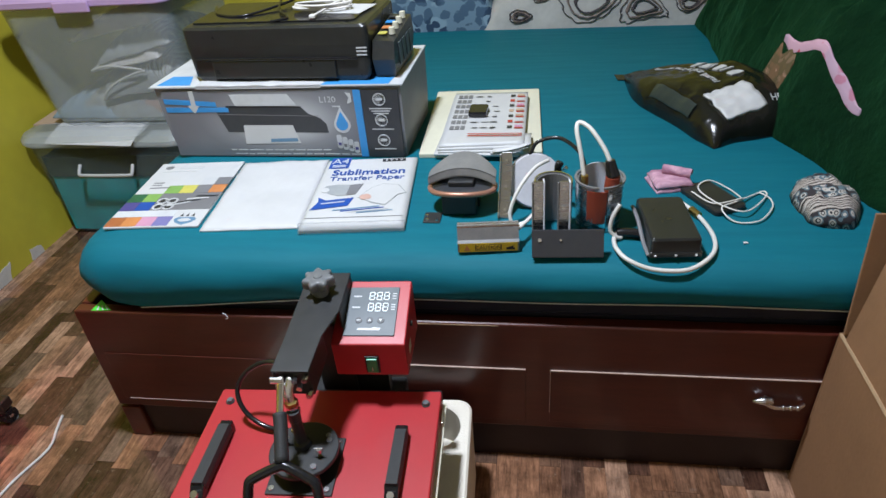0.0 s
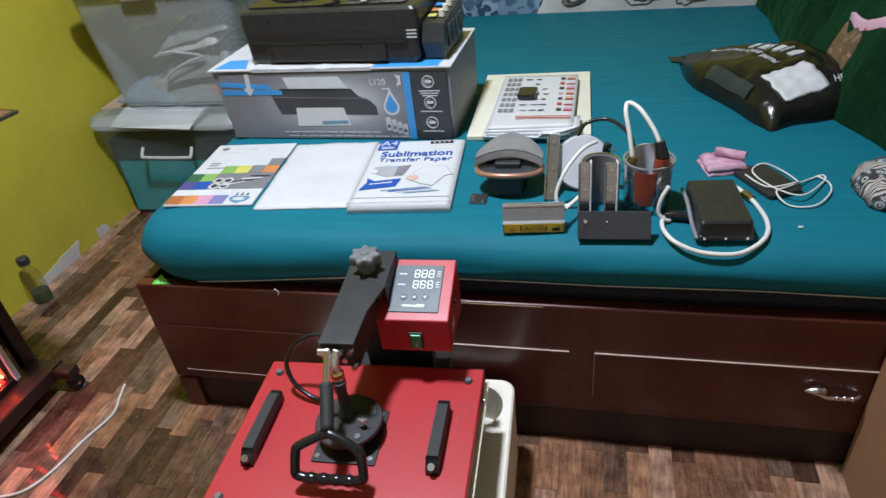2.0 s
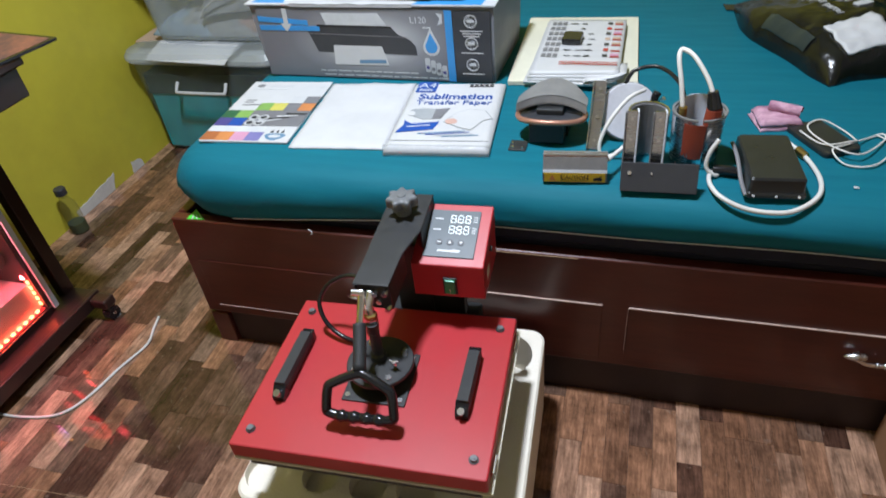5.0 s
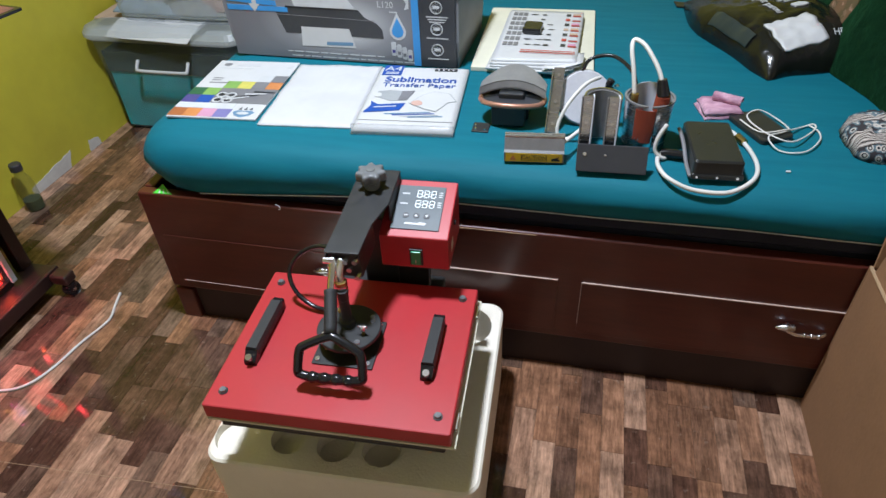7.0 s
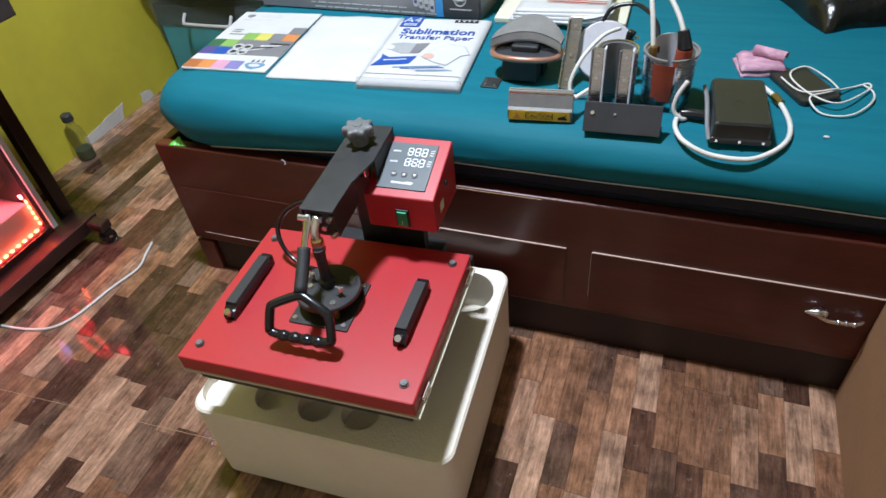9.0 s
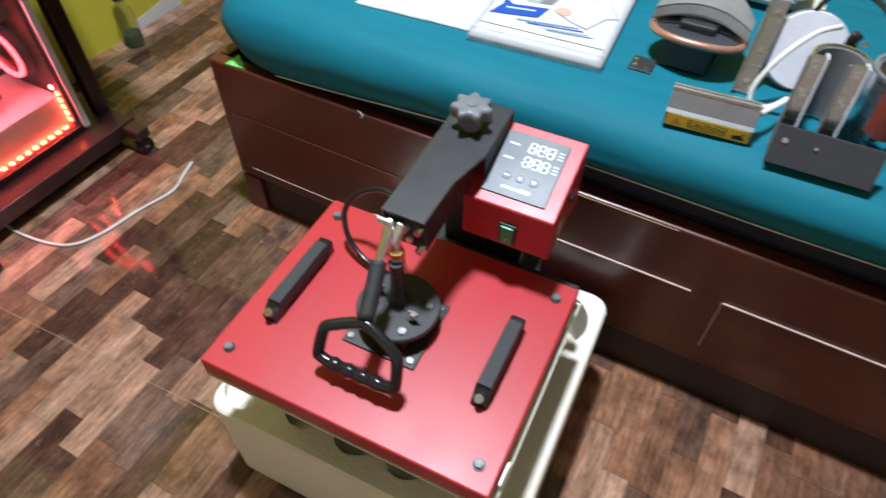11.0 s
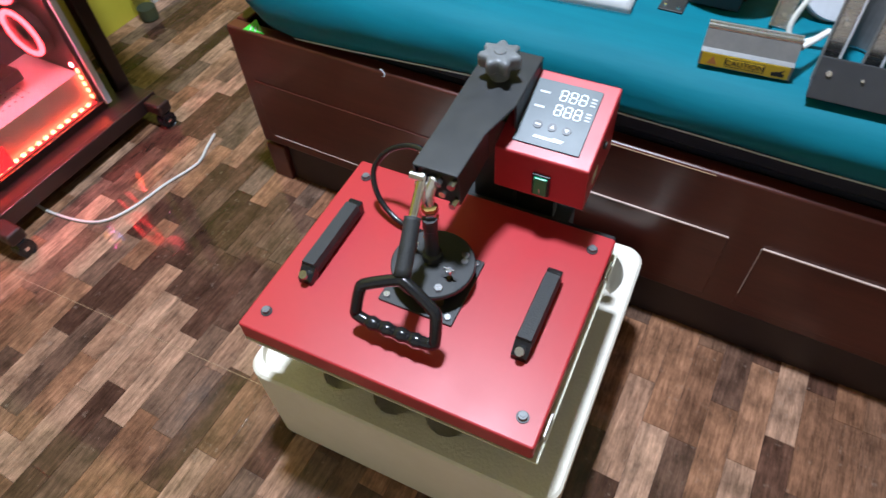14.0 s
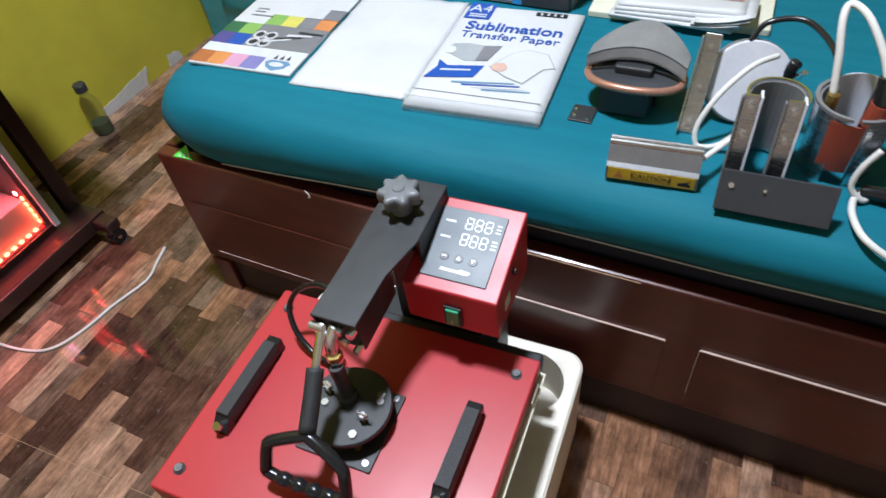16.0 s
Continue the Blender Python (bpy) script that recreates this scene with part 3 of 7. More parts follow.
part("worn_edge", box((0.62, -0.0012, 0.3932), (0.92, 0.0006, 0.3942), 0.0003), M["cartonedge"], bed, "pale worn rail edge")
for x0, x1, e0, grip in ((0.03, 0.972, 0.6, 0.465), (1.023, 1.97, 1.023, 1.466)):
    drawer = part("drawer", box((x0, -0.0026, 0.13), (x1, -0.0005, 0.2796), 0.0009), M["mahogany"], bed)
    part("drawer_edge", box((e0, -0.0042, 0.28), (x1, -0.0006, 0.2826), 0.0006), M["pale"], drawer, "pale worn drawer edge")
    if x0 < 0.5:
        part("drawer_edge", box((x0 + 0.012, -0.0038, 0.1365), (x0 + 0.42, -0.0024, 0.1378), 0.0004), M["pale"], drawer, "pale worn drawer edge")
    else:
        part("drawer_edge", box((x0 - 0.0012, -0.0036, 0.16), (x0 - 0.0002, -0.0006, 0.2798), 0.0003), M["pale"], drawer, "pale worn drawer edge")
    hy, hz = -0.004, 0.222
    line = [(grip - 0.034, hy - 0.011, hz + 0.012), (grip - 0.024, hy - 0.012, hz + 0.005), (grip - 0.012, hy - 0.013, hz), (grip, hy - 0.013, hz - 0.001), (grip + 0.034, hy - 0.012, hz + 0.001), (grip + 0.046, hy - 0.003, hz + 0.002)]
    handle = part("handle", tube(line, 0.0042, 10, 6), M["chrome"], drawer, "ornate silver drawer handle", True)
    leaf = part("handle_leaf", lathe([(0.0, -0.024), (0.003, -0.02), (0.0062, -0.012), (0.0088, -0.002), (0.009, 0.004), (0.006, 0.009), (0.008, 0.012), (0.005, 0.016), (0.0, 0.017)], 12), M["steel"], handle, "", True)
    leaf.data.transform(Matrix.Translation((grip - 0.03, hy - 0.01, hz + 0.013)) @ pose(0, 0, 0, 0, 84, 0))
    part("handle_post", rod((grip - 0.026, hy + 0.001, hz + 0.012), (grip - 0.026, hy - 0.014, hz + 0.012), 0.004, 0.0034, 10), M["steel"], handle)
    for k in range(3):
        bead = part("handle_bead", lathe([(0.0035, -0.004), (0.006, -0.0015), (0.006, 0.0015), (0.0035, 0.004)], 12), M["steel"], handle, "", True)
        bead.data.transform(Matrix.Translation((grip + 0.006 + 0.013 * k, hy - 0.0128, hz + 0.0003 * k)) @ pose(0, 0, 0, 0, 90, 0))

mattress = thing("mattress", pose(0, 0, 0.335), "mattress under a fitted teal cotton sheet", "mattress")
part("base", loft(stack_rect(0.03, 0.016, BL - 0.03, BD - 0.03, 0.08, [(0.016, 0), (0.016, 0.07), (0, 0.085), (0, 0.115), (0.004, 0.125)], 8)), M["navy"], mattress, "navy mattress side below the sheet")


def sheet_body():
    levels = [(0.016, 0.083), (0.007, 0.086), (0.001, 0.1), (0.0, 0.115), (0.001, 0.132), (0.005, 0.15), (0.014, 0.168), (0.03, 0.184), (0.058, 0.195), (0.1, 0.2)]
    rings = stack_rect(-0.004, 0.0, BL - 0.01, BD - 0.01, 0.105, levels, 10)
    fine = []
    for ring in rings:
        out = []
        for a, b in zip(ring, ring[1:] + ring[:1]):
            k = max(1, int((Vector(b) - Vector(a)).length / 0.03))
            for i in range(k):
                out.append(tuple(Vector(a).lerp(Vector(b), i / k)))
        fine.append(out)
    n = min(len(o) for o in fine)
    rows = []
    for lev, o in enumerate(fine):
        row = []
        for k in range(n):
            p = Vector(o[int(k * len(o) / n)])
            d = 0.006 * noise.noise((p.x * 3.1, p.y * 3.1, lev * 0.35)) + 0.002 * noise.noise((p.x * 14, p.y * 14, lev * 0.9)) + (0.0045 * noise.noise((p.x * 2.2, p.y * 2.2, lev * 1.7)) if lev < 6 else 0)
            corner = max(0, 1 - p.x / 0.16) * max(0, 1 - p.y / 0.5)
            if lev < 4:
                p.x += 0.05 * corner * (1 - lev / 4)
                p.z += 0.03 * corner * (1 - lev / 4)
            if lev < 2:
                p.z += 0.006 * noise.noise((p.x * 2.3, p.y * 2.3, 4.2)) - 0.014 * max(0, 1 - p.x / 0.5)
            rise = 0.03 * min(1, max(0, (p.x - 0.2) / 0.5))
            p.z = 0.2 - (0.2 - p.z) * (0.117 - rise) / 0.117
            side = Vector((p.x - BL / 2, p.y - BD / 2, 0))
            side = Vector((side.x / (BL / 2), side.y / (BD / 2), 0))
            row.append(tuple(p + d * side))
        rows.append(row)
    return rows


rows = sheet_body()
sheet = part("fitted_sheet", loft(rows), M["sheet"], mattress, "teal fitted sheet with a pale hem thread", True)
hem = [Vector(p) for p in rows[1] if p[1] < 0.02 and 0.16 < p[0] < BL - 0.16]
hem.sort(key=lambda p: p.x)
part("hem_thread", tube([(p.x, p.y - 0.002, p.z - 0.001) for p in hem[::4]], 0.0013, 6, 3), M["label"], sheet, "pale hem thread")
part("loose_thread", tube([(0.352, -0.006, 0.074), (0.359, -0.009, 0.0735), (0.3635, -0.011, 0.07), (0.363, -0.011, 0.066), (0.3585, -0.01, 0.0635)], 0.0009, 6, 5), M["label"], sheet, "loose curl of pale thread")

wrapper = part("snack_wrapper", prism([(-0.022, -0.026), (0.026, -0.028), (0.008, -0.012), (-0.012, 0.006)], 0, 0.003, 0.001), M["neon"])
for k in range(3):
    part("print_stripe", prism([(-0.008 + 0.012 * k, -0.0265), (-0.004 + 0.012 * k, -0.0267), (-0.008 + 0.008 * k, -0.012 - 0.001 * k), (-0.0105 + 0.008 * k, -0.012 - 0.001 * k)], 0.003, 0.0034), M["white"], wrapper)
wrapper.matrix_world = pose(0.062, 0.03, 0.4005, 8, -3, 4)
tagged(wrapper, "neon green wrapper tucked beside the mattress", "wrapper")

# ---- foam box and heat press ----
PZ = 0.215
press_m = pose(0.633, -0.336, 0, 0, 0, 2.7)
foam = thing("foam_box", press_m, "white expanded foam packing box standing on the floor", "foam box")


def tapered(lo, hi, shrink, r):
    x0, y0, x1, y1 = lo[0], lo[1], hi[0], hi[1]
    h = hi[2]
    levels = [(shrink + 0.006, 0.0), (shrink, 0.008), (shrink, h * 0.5), (shrink, h - 0.02), (shrink, h - 0.004), (shrink + 0.004, h)]
    bm = loft(stack_rect(x0, y0, x1, y1, r, levels, 8))
    for v in bm.verts:
        if v.co.x > 0.05:
            v.co.x += 0.004 * min(1, (v.co.x - 0.05) / 0.1)
    return bm


def well(x, y, r, depth):
    return rod((x, y, PZ - depth), (x, y, PZ + 0.05), r, r, 28)


wells = [well(0.168, 0.222, 0.056, 0.1), well(-0.205, -0.105, 0.042, 0.02), well(-0.108, -0.099, 0.034, 0.03), well(-0.02, -0.102, 0.034, 0.03), well(0.064, -0.1, 0.034, 0.03)]
part("block", carve(tapered((-0.272, -0.185, 0), (0.262, 0.32, PZ), 0.022, 0.045), wells), M["foam"], foam)

press = thing("heat_press", press_m @ pose(0, 0, PZ), "red and black swing-arm heat press on a foam box", "heat press")
Z0 = PZ


def pbox(name, lo, hi, mat, bevel=0.002, label="", parent=None):
    lo, hi = (lo[0], lo[1], lo[2] - Z0), (hi[0], hi[1], hi[2] - Z0)
    return part(name, box(lo, hi, bevel), mat, parent or press, label)


def pz(p):
    return (p[0], p[1], p[2] - Z0)


def rect_of(x, y, dx, dy):
    return [(x - dx, y - dy), (x + dx, y - dy), (x + dx, y + dy), (x - dx, y + dy)]


def bolt(x, y, z, r, h, mat, parent, name="bolt", sides=6):
    b = rod(pz((x, y, z)), pz((x, y, z + h)), r, r * 0.9, sides)
    if sides > 6:
        rod(pz((x, y, z + h)), pz((x, y, z + h + 0.0008)), r * 0.55, r * 0.5, 6, b)
    return part(name, b, mat, parent)


cover = part("top_cover", prism(round_rect(-0.203, -0.163, 0.203, 0.163, 0.004, 3), 0.347 - Z0, 0.378 - Z0, 0.0025), M["red"], press, "red powder-coated top cover")
for sx in (-0.178, 0.178):
    for sy in (-0.132, 0.132):
        part("washer", rod(pz((sx, sy, 0.378)), pz((sx, sy, 0.3795)), 0.0078, 0.0078, 20), M["black"], cover)
        bolt(sx, sy, 0.3795, 0.0058, 0.0045, M["knob"], cover, sides=16)
part("insulation_edge", box(pz((-0.2, -0.164, 0.3425)), pz((0.21, 0.164, 0.3468))), M["cream"], press, "thin cream insulation edge")
for sy in (-0.12, 0.125):
    part("hinge_clip", box(pz((0.2032, sy - 0.016, 0.336)), pz((0.208, sy + 0.016, 0.358)), 0.001), M["chrome"], press)
pbox("heating_plate", (-0.192, -0.153, 0.333), (0.192, 0.153, 0.3422), M["steel"], 0.002)
pbox("warning_label", (-0.06, -0.1575, 0.334), (0.04, -0.1535, 0.3435), M["amber"], 0.0005, "yellow warning label")
pbox("silicone_pad", (-0.19, -0.15, 0.322), (0.19, 0.15, 0.3328), M["whitepad"], 0.003, "pale silicone pad")
pbox("lower_platen", (-0.19, -0.15, 0.308), (0.19, 0.15, 0.3218), M["black"], 0.003)
pbox("base_frame", (-0.12, -0.07, 0.235), (0.12, 0.27, 0.3075), M["black"], 0.004)
for sx in (-0.105, 0.105):
    for sy in (-0.055, 0.255):
        part("foot", rod(pz((sx, sy, PZ)), pz((sx, sy, 0.236)), 0.016, 0.014, 16), M["rubber"], press)
pbox("rear_bar", (-0.1, 0.172, 0.325), (0.2, 0.192, 0.352), M["black"], 0.004, "black rear cross bar")
pbox("column", (-0.028, 0.2, 0.29), (0.04, 0.262, 0.5), M["black"], 0.004)

# swing arm: a folded channel that widens towards the knob
tilt = Matrix.Translation((0, 0.03, 0.556 - Z0)) @ pose(0, 0, 0, 3.2, 0, 0) @ Matrix.Translation((0, -0.03, 0))
top = [(-0.031, 0.03), (0.027, 0.03), (0.03, 0.105), (0.046, 0.165), (0.046, 0.262), (-0.026, 0.262)]
arm = part("arm", prism(top, -0.004, 0.0, 0.0012, m=tilt), M["black"], press, "black powder-coated steel swing arm")
part("flange", prism([(0.0, 0.03), (0.0, 0.262), (-0.055, 0.262), (-0.07, 0.16), (-0.052, 0.04)], 0, 0.003, m=tilt @ Matrix(((0, 0, 1, -0.031), (0, 1, 0, 0), (1, 0, 0, -0.0035), (0, 0, 0, 1)))), M["black"], arm)
part("flange", box((0.0235, 0.034, -0.056), (0.0268, 0.12, -0.0042), 0.0008, m=tilt), M["black"], arm)
part("flange", box((0.0425, 0.166, -0.06), (0.0458, 0.26, -0.0042), 0.0008, m=tilt), M["black"], arm)
part("cheek", box((-0.028, 0.036, -0.058), (0.0232, 0.05, -0.006), 0.001, m=tilt), M["black"], arm)
for x, z in ((0.004, 0.54), (0.02, 0.541), (0.009, 0.524), (-0.02, 0.536), (0.021, 0.508)):
    b = rod(pz((x, 0.037, z)), pz((x, 0.024, z)), 0.0056, 0.005, 6)
    part("bolt", b, M["chrome"], arm)


def star(n, r0, r1, steps=6):
    pts = []
    for k in range(n * steps):
        a = 2 * math.pi * k / (n * steps)
        pts.append(((r0 + (r1 - r0) * (0.5 + 0.5 * math.cos(n * a))) * math.cos(a), (r0 + (r1 - r0) * (0.5 + 0.5 * math.cos(n * a))) * math.sin(a)))
    return pts


KX, KY, KZ = 0.006, 0.207, 0.57
knob = part("pressure_knob", prism(star(7, 0.02, 0.028), KZ + 0.012 - Z0, KZ + 0.032 - Z0, 0.004, m=Matrix.Translation((KX, KY, 0))), M["knob"], press, "grey seven-lobed plastic pressure knob", True)
part("knob_neck", rod(pz((KX, KY, KZ - 0.008)), pz((KX, KY, KZ + 0.013)), 0.013, 0.016, 20), M["knob"], knob)
part("knob_cap", rod(pz((KX, KY, KZ + 0.032)), pz((KX, KY, KZ + 0.0335)), 0.008, 0.007, 20), M["knob"], knob)
part("pressure_screw", rod(pz((KX, KY, 0.42)), pz((KX, KY, KZ - 0.006)), 0.007, 0.007, 12), M["chrome"], press)

# control box with its sloping face
cx0, cx1 = 0.029, 0.154
prof = [(0.138, 0.442), (0.137, 0.512), (0.262, 0.55), (0.262, 0.442)]
bm = bmesh.new()
la, lb = [bm.verts.new((cx0, y, z - Z0)) for y, z in prof], [bm.verts.new((cx1, y, z - Z0)) for y, z in prof]
bm.faces.new(la), bm.faces.new(lb[::-1])
for k in range(4):
    bm.faces.new((la[k], lb[k], lb[(k + 1) % 4], la[(k + 1) % 4]))
bmesh.ops.recalc_face_normals(bm, faces=bm.faces)
bmesh.ops.bevel(bm, geom=list(bm.edges), offset=0.0022, segments=2, affect="EDGES", profile=0.5)
cbox = part("control_box", bm, M["red"], press, "red steel control box with digital display")
slope = math.degrees(math.atan2(0.038, 0.125))
face = Matrix.Translation(((cx0 + cx1) / 2, 0.1995, 0.531 - Z0)) @ pose(0, 0, 0, slope, 0, 0)
panel = part("display_panel", prism(round_rect(-0.045, -0.049, 0.043, 0.05, 0.002, 3), 0.0004, 0.0022, 0.0006, m=face), M["screen"], cbox, "dark glossy display panel with white digits")


def seven(x, y, w, h):
    b, s = bmesh.new(), h * 0.13
    for x0, y0, x1, y1 in ((-w, h, w, h), (-w, 0, w, 0), (-w, -h, w, -h), (-w, 0, -w, h), (w, 0, w, h), (-w, -h, -w, 0), (w, -h, w, 0)):
        px, py = (0.0006, 0) if x0 == x1 else (0, 0.0006)
        g = s * 0.8
        if x0 == x1:
            box((x + x0 - s / 2, y + y0 + g, 0.0022), (x + x1 + s / 2, y + y1 - g, 0.0026), 0, 1, b, face)
        else:
            box((x + x0 + g, y + y0 - s / 2, 0.0022), (x + x1 - g, y + y1 + s / 2, 0.0026), 0, 1, b, face)
    return b


for row in (0.031, 0.008):
    for k in range(3):
        part("digit", seven(-0.0035 + 0.0128 * k, row, 0.0042, 0.0078), M["digit"], panel)
    part("label_bar", box((-0.036, row - 0.002, 0.0022), (-0.022, row + 0.001, 0.0025), 0, 1, None, face), M["label"], panel)
    for d in (0.005, 0.0, -0.005):
        part("unit_bar", box((0.032, row + d - 0.001, 0.0022), (0.039, row + d + 0.001, 0.0025), 0, 1, None, face), M["label"], panel)
for k, x in enumerate((-0.021, -0.002, 0.017)):
    bt = part("button", rod((x, -0.019, 0.0018), (x, -0.019, 0.0034), 0.0062, 0.0058, 20), M["charcoal"], panel)
    bt.data.transform(face)
    mark = [(-0.003, -0.0022), (0.003, -0.0022), (0, 0.0034)] if k == 1 else [(-0.003, 0.0022), (0, -0.0034), (0.003, 0.0022)]
    if k == 0:
        mark = [(-0.0035, -0.0012), (0.0035, -0.0012), (0.0035, 0.0012), (-0.0035, 0.0012)]
    part("button_mark", prism(mark, 0.0034, 0.0037, m=face @ Matrix.Translation((x, -0.019, 0))), M["label"], bt)
part("maker_mark", prism([(-0.02, -0.0022), (0.018, -0.003), (0.021, 0.002), (0.008, 0.0032), (0.004, 0.0012), (-0.018, 0.0018)], 0.0022, 0.0025, m=face @ Matrix.Translation((-0.002, -0.036, 0))), M["label"], panel)
switch = part("switch_frame", box(pz((0.083, 0.134, 0.451)), pz((0.107, 0.138, 0.487)), 0.001), M["black"], cbox)
part("rocker", box(pz((0.086, 0.1305, 0.454)), pz((0.104, 0.135, 0.484)), 0.0015), M["green_switch"], switch, "translucent green power rocker")
part("rocker_mark", box(pz((0.0943, 0.1299, 0.459)), pz((0.0957, 0.1306, 0.466))), M["label"], switch)
for x0, x1 in ((cx1, cx1 + 0.004), (cx0 - 0.004, cx0)):
    part("side_screw", rod(pz((x0, 0.2, 0.505)), pz((x1, 0.2, 0.505)), 0.005, 0.005, 14), M["black"], cbox)
part("side_label", box(pz((cx1, 0.165, 0.465)), pz((cx1 + 0.0006, 0.185, 0.485)), 0.0002), M["cream"], cbox)
part("bracket", box(pz((0.035, 0.205, 0.33)), pz((0.1, 0.225, 0.446)), 0.002), M["black"], press)

# mounting plate, disc, standoffs and screw column
part("mounting_plate", prism(round_rect(-0.053, -0.057, 0.053, 0.053, 0.002, 2), 0.378 - Z0, 0.3815 - Z0, 0.0008), M["black"], press)
for sx in (-0.044, 0.044):
    for sy in (-0.048, 0.044):
        bolt(sx, sy, 0.3815, 0.0048, 0.0035, M["chrome"], press, sides=16)
disc_m = (0.0, 0.004)
part("pivot_disc", lathe([(0.0, 0.405 - Z0), (0.054, 0.405 - Z0), (0.0555, 0.4065 - Z0), (0.0555, 0.4115 - Z0), (0.054, 0.413 - Z0), (0.0, 0.413 - Z0)], 40, place=(disc_m[0], disc_m[1], 0)), M["black"], press, "black round pivot disc", False)
for k in range(4):
    a = radians(35 + 90 * k)
    x, y = disc_m[0] + 0.043 * math.cos(a), disc_m[1] + 0.043 * math.sin(a)
    part("standoff", rod(pz((x, y, 0.381)), pz((x, y, 0.4055)), 0.0055, 0.0055, 12), M["brass"], press)
    bolt(x, y, 0.413, 0.0062, 0.0042, M["brass"] if k == 1 else M["chrome"], press)
for a, r in ((22, 0.041), (160, 0.043), (195, 0.03)):
    bolt(disc_m[0] + r * math.cos(radians(a)), disc_m[1] + r * math.sin(radians(a)), 0.413, 0.0058, 0.0042, M["chrome"], press)
for sx, sy in ((0.03, -0.01), (-0.03, 0.012)):
    part("slot", prism(rect_of(sx, sy, 0.011, 0.0022), 0.413 - Z0, 0.4135 - Z0), M["ink"], press)
    part("slot_stud", rod(pz((sx, sy, 0.413)), pz((sx, sy, 0.426)), 0.0028, 0.0028, 10), M["brass"], press)
    nut = part("wing_nut", lathe([(0.0, 0.424 - Z0), (0.005, 0.424 - Z0), (0.0042, 0.43 - Z0), (0.0, 0.43 - Z0)], 12, place=(sx, sy, 0)), M["chrome"], press)
    for d in (-1, 1):
        part("wing", box(pz((sx + d * 0.004 - 0.0035, sy - 0.001, 0.4262)), pz((sx + d * 0.004 + 0.0035, sy + 0.001, 0.433)), 0.0006), M["chrome"], nut)
part("hub", lathe([(0.0, 0.413 - Z0), (0.014, 0.413 - Z0), (0.013, 0.422 - Z0), (0.0095, 0.425 - Z0), (0.0085, 0.47 - Z0), (0.0095, 0.472 - Z0), (0.0095, 0.49 - Z0), (0.0, 0.49 - Z0)], 24, place=(-0.004, 0.012, 0)), M["black"], press)
for z in (0.476, 0.484, 0.492, 0.5):
    part("nut", rod(pz((-0.006, 0.018, z)), pz((-0.006, 0.018, z + 0.0055)), 0.0105, 0.0105, 6), M["brass"] if z in (0.484, 0.5) else M["chrome"], press)
part("toggle_link", tube([pz((-0.006, 0.018, 0.49)), pz((-0.008, 0.022, 0.52)), pz((-0.004, 0.035, 0.54))], 0.008, 10, 4), M["chrome"], press, "", True)

# lever with its looped grip
lever = part("lever", tube([pz((-0.018, 0.03, 0.545)), pz((-0.017, 0.016, 0.53)), pz((-0.015, -0.012, 0.503))], 0.0058, 10, 4, flat=0.6), M["chrome"], press, "chromed lever with black looped handle", True)
part("lever_sleeve", tube([pz((-0.015, -0.008, 0.508)), pz((-0.01, -0.03, 0.493)), pz((-0.002, -0.068, 0.47))], 0.0105, 12, 4), M["rubber"], lever, "", True)
for x, z in ((-0.026, 0.541), (-0.019, 0.531)):
    part("pivot_pin", rod(pz((x - 0.006, 0.026, z)), pz((x + 0.012, 0.026, z)), 0.0055, 0.0055, 12), M["chrome"], lever)
loop = [(0.0, -0.07, 0.47), (0.05, -0.086, 0.452), (0.0545, -0.104, 0.411), (0.036, -0.1055, 0.4065), (-0.036, -0.1055, 0.4065), (-0.0545, -0.104, 0.411), (-0.05, -0.086, 0.452)]
soft = []
for k, p in enumerate(loop):
    q, n = Vector(loop[k - 1]), Vector(loop[(k + 1) % len(loop)])
    p = Vector(p)
    soft += [p.lerp(q, 0.14), p.lerp(n, 0.14)]
part("loop_handle", tube([pz(p) for p in soft], 0.0076, 10, 3, True), M["gloss_black"], lever, "black looped grip handle", True)
for k in range(4):
    wave = part("finger_ridge", lathe([(0.0074, -0.0095), (0.0082, -0.005), (0.0098, 0.0), (0.0082, 0.005), (0.0074, 0.0095)], 14), M["gloss_black"], lever, "", True)
    wave.data.transform(Matrix.Translation(pz((-0.03 + 0.02 * k, -0.1055, 0.4066))) @ pose(0, 0, 0, 0, 90, 0))

# side handles
for s, y0, y1 in ((-1, -0.074, 0.07), (1, -0.066, 0.066)):
    xh = s * 0.153 + (-0.002 if s < 0 else -0.006)
    prof = [(-0.0105, 0.383), (0.0105, 0.383), (0.0115, 0.396), (0.009, 0.4055), (-0.009, 0.4055), (-0.0115, 0.396)]
    h = part("side_handle", loft([[(xh + x, y, z - Z0) for x, z in prof] for y in (y0 + 0.016, y1 - 0.012)]), M["rubber"], press, "black rubber side handle")
    part("foot_block", loft([[(xh + x * 0.98, y0, z) for x, z in ((-0.0105, 0.378 - Z0), (0.0105, 0.378 - Z0), (0.0105, 0.386 - Z0), (-0.0105, 0.386 - Z0))], [(xh + x, y0 + 0.018, z) for x, z in ((-0.011, 0.378 - Z0), (0.011, 0.378 - Z0), (0.011, 0.402 - Z0), (-0.011, 0.402 - Z0))]]), M["gloss_black"], h)
    part("foot_block", box((xh - 0.0105, y1 - 0.014, 0.378 - Z0), (xh + 0.0105, y1, 0.401 - Z0), 0.002), M["gloss_black"], h)
    part("screw", rod((xh, y0 + 0.0065, 0.388 - Z0), (xh, y0 + 0.0005, 0.3985 - Z0), 0.0066, 0.0058, 14), M["chrome"], h)

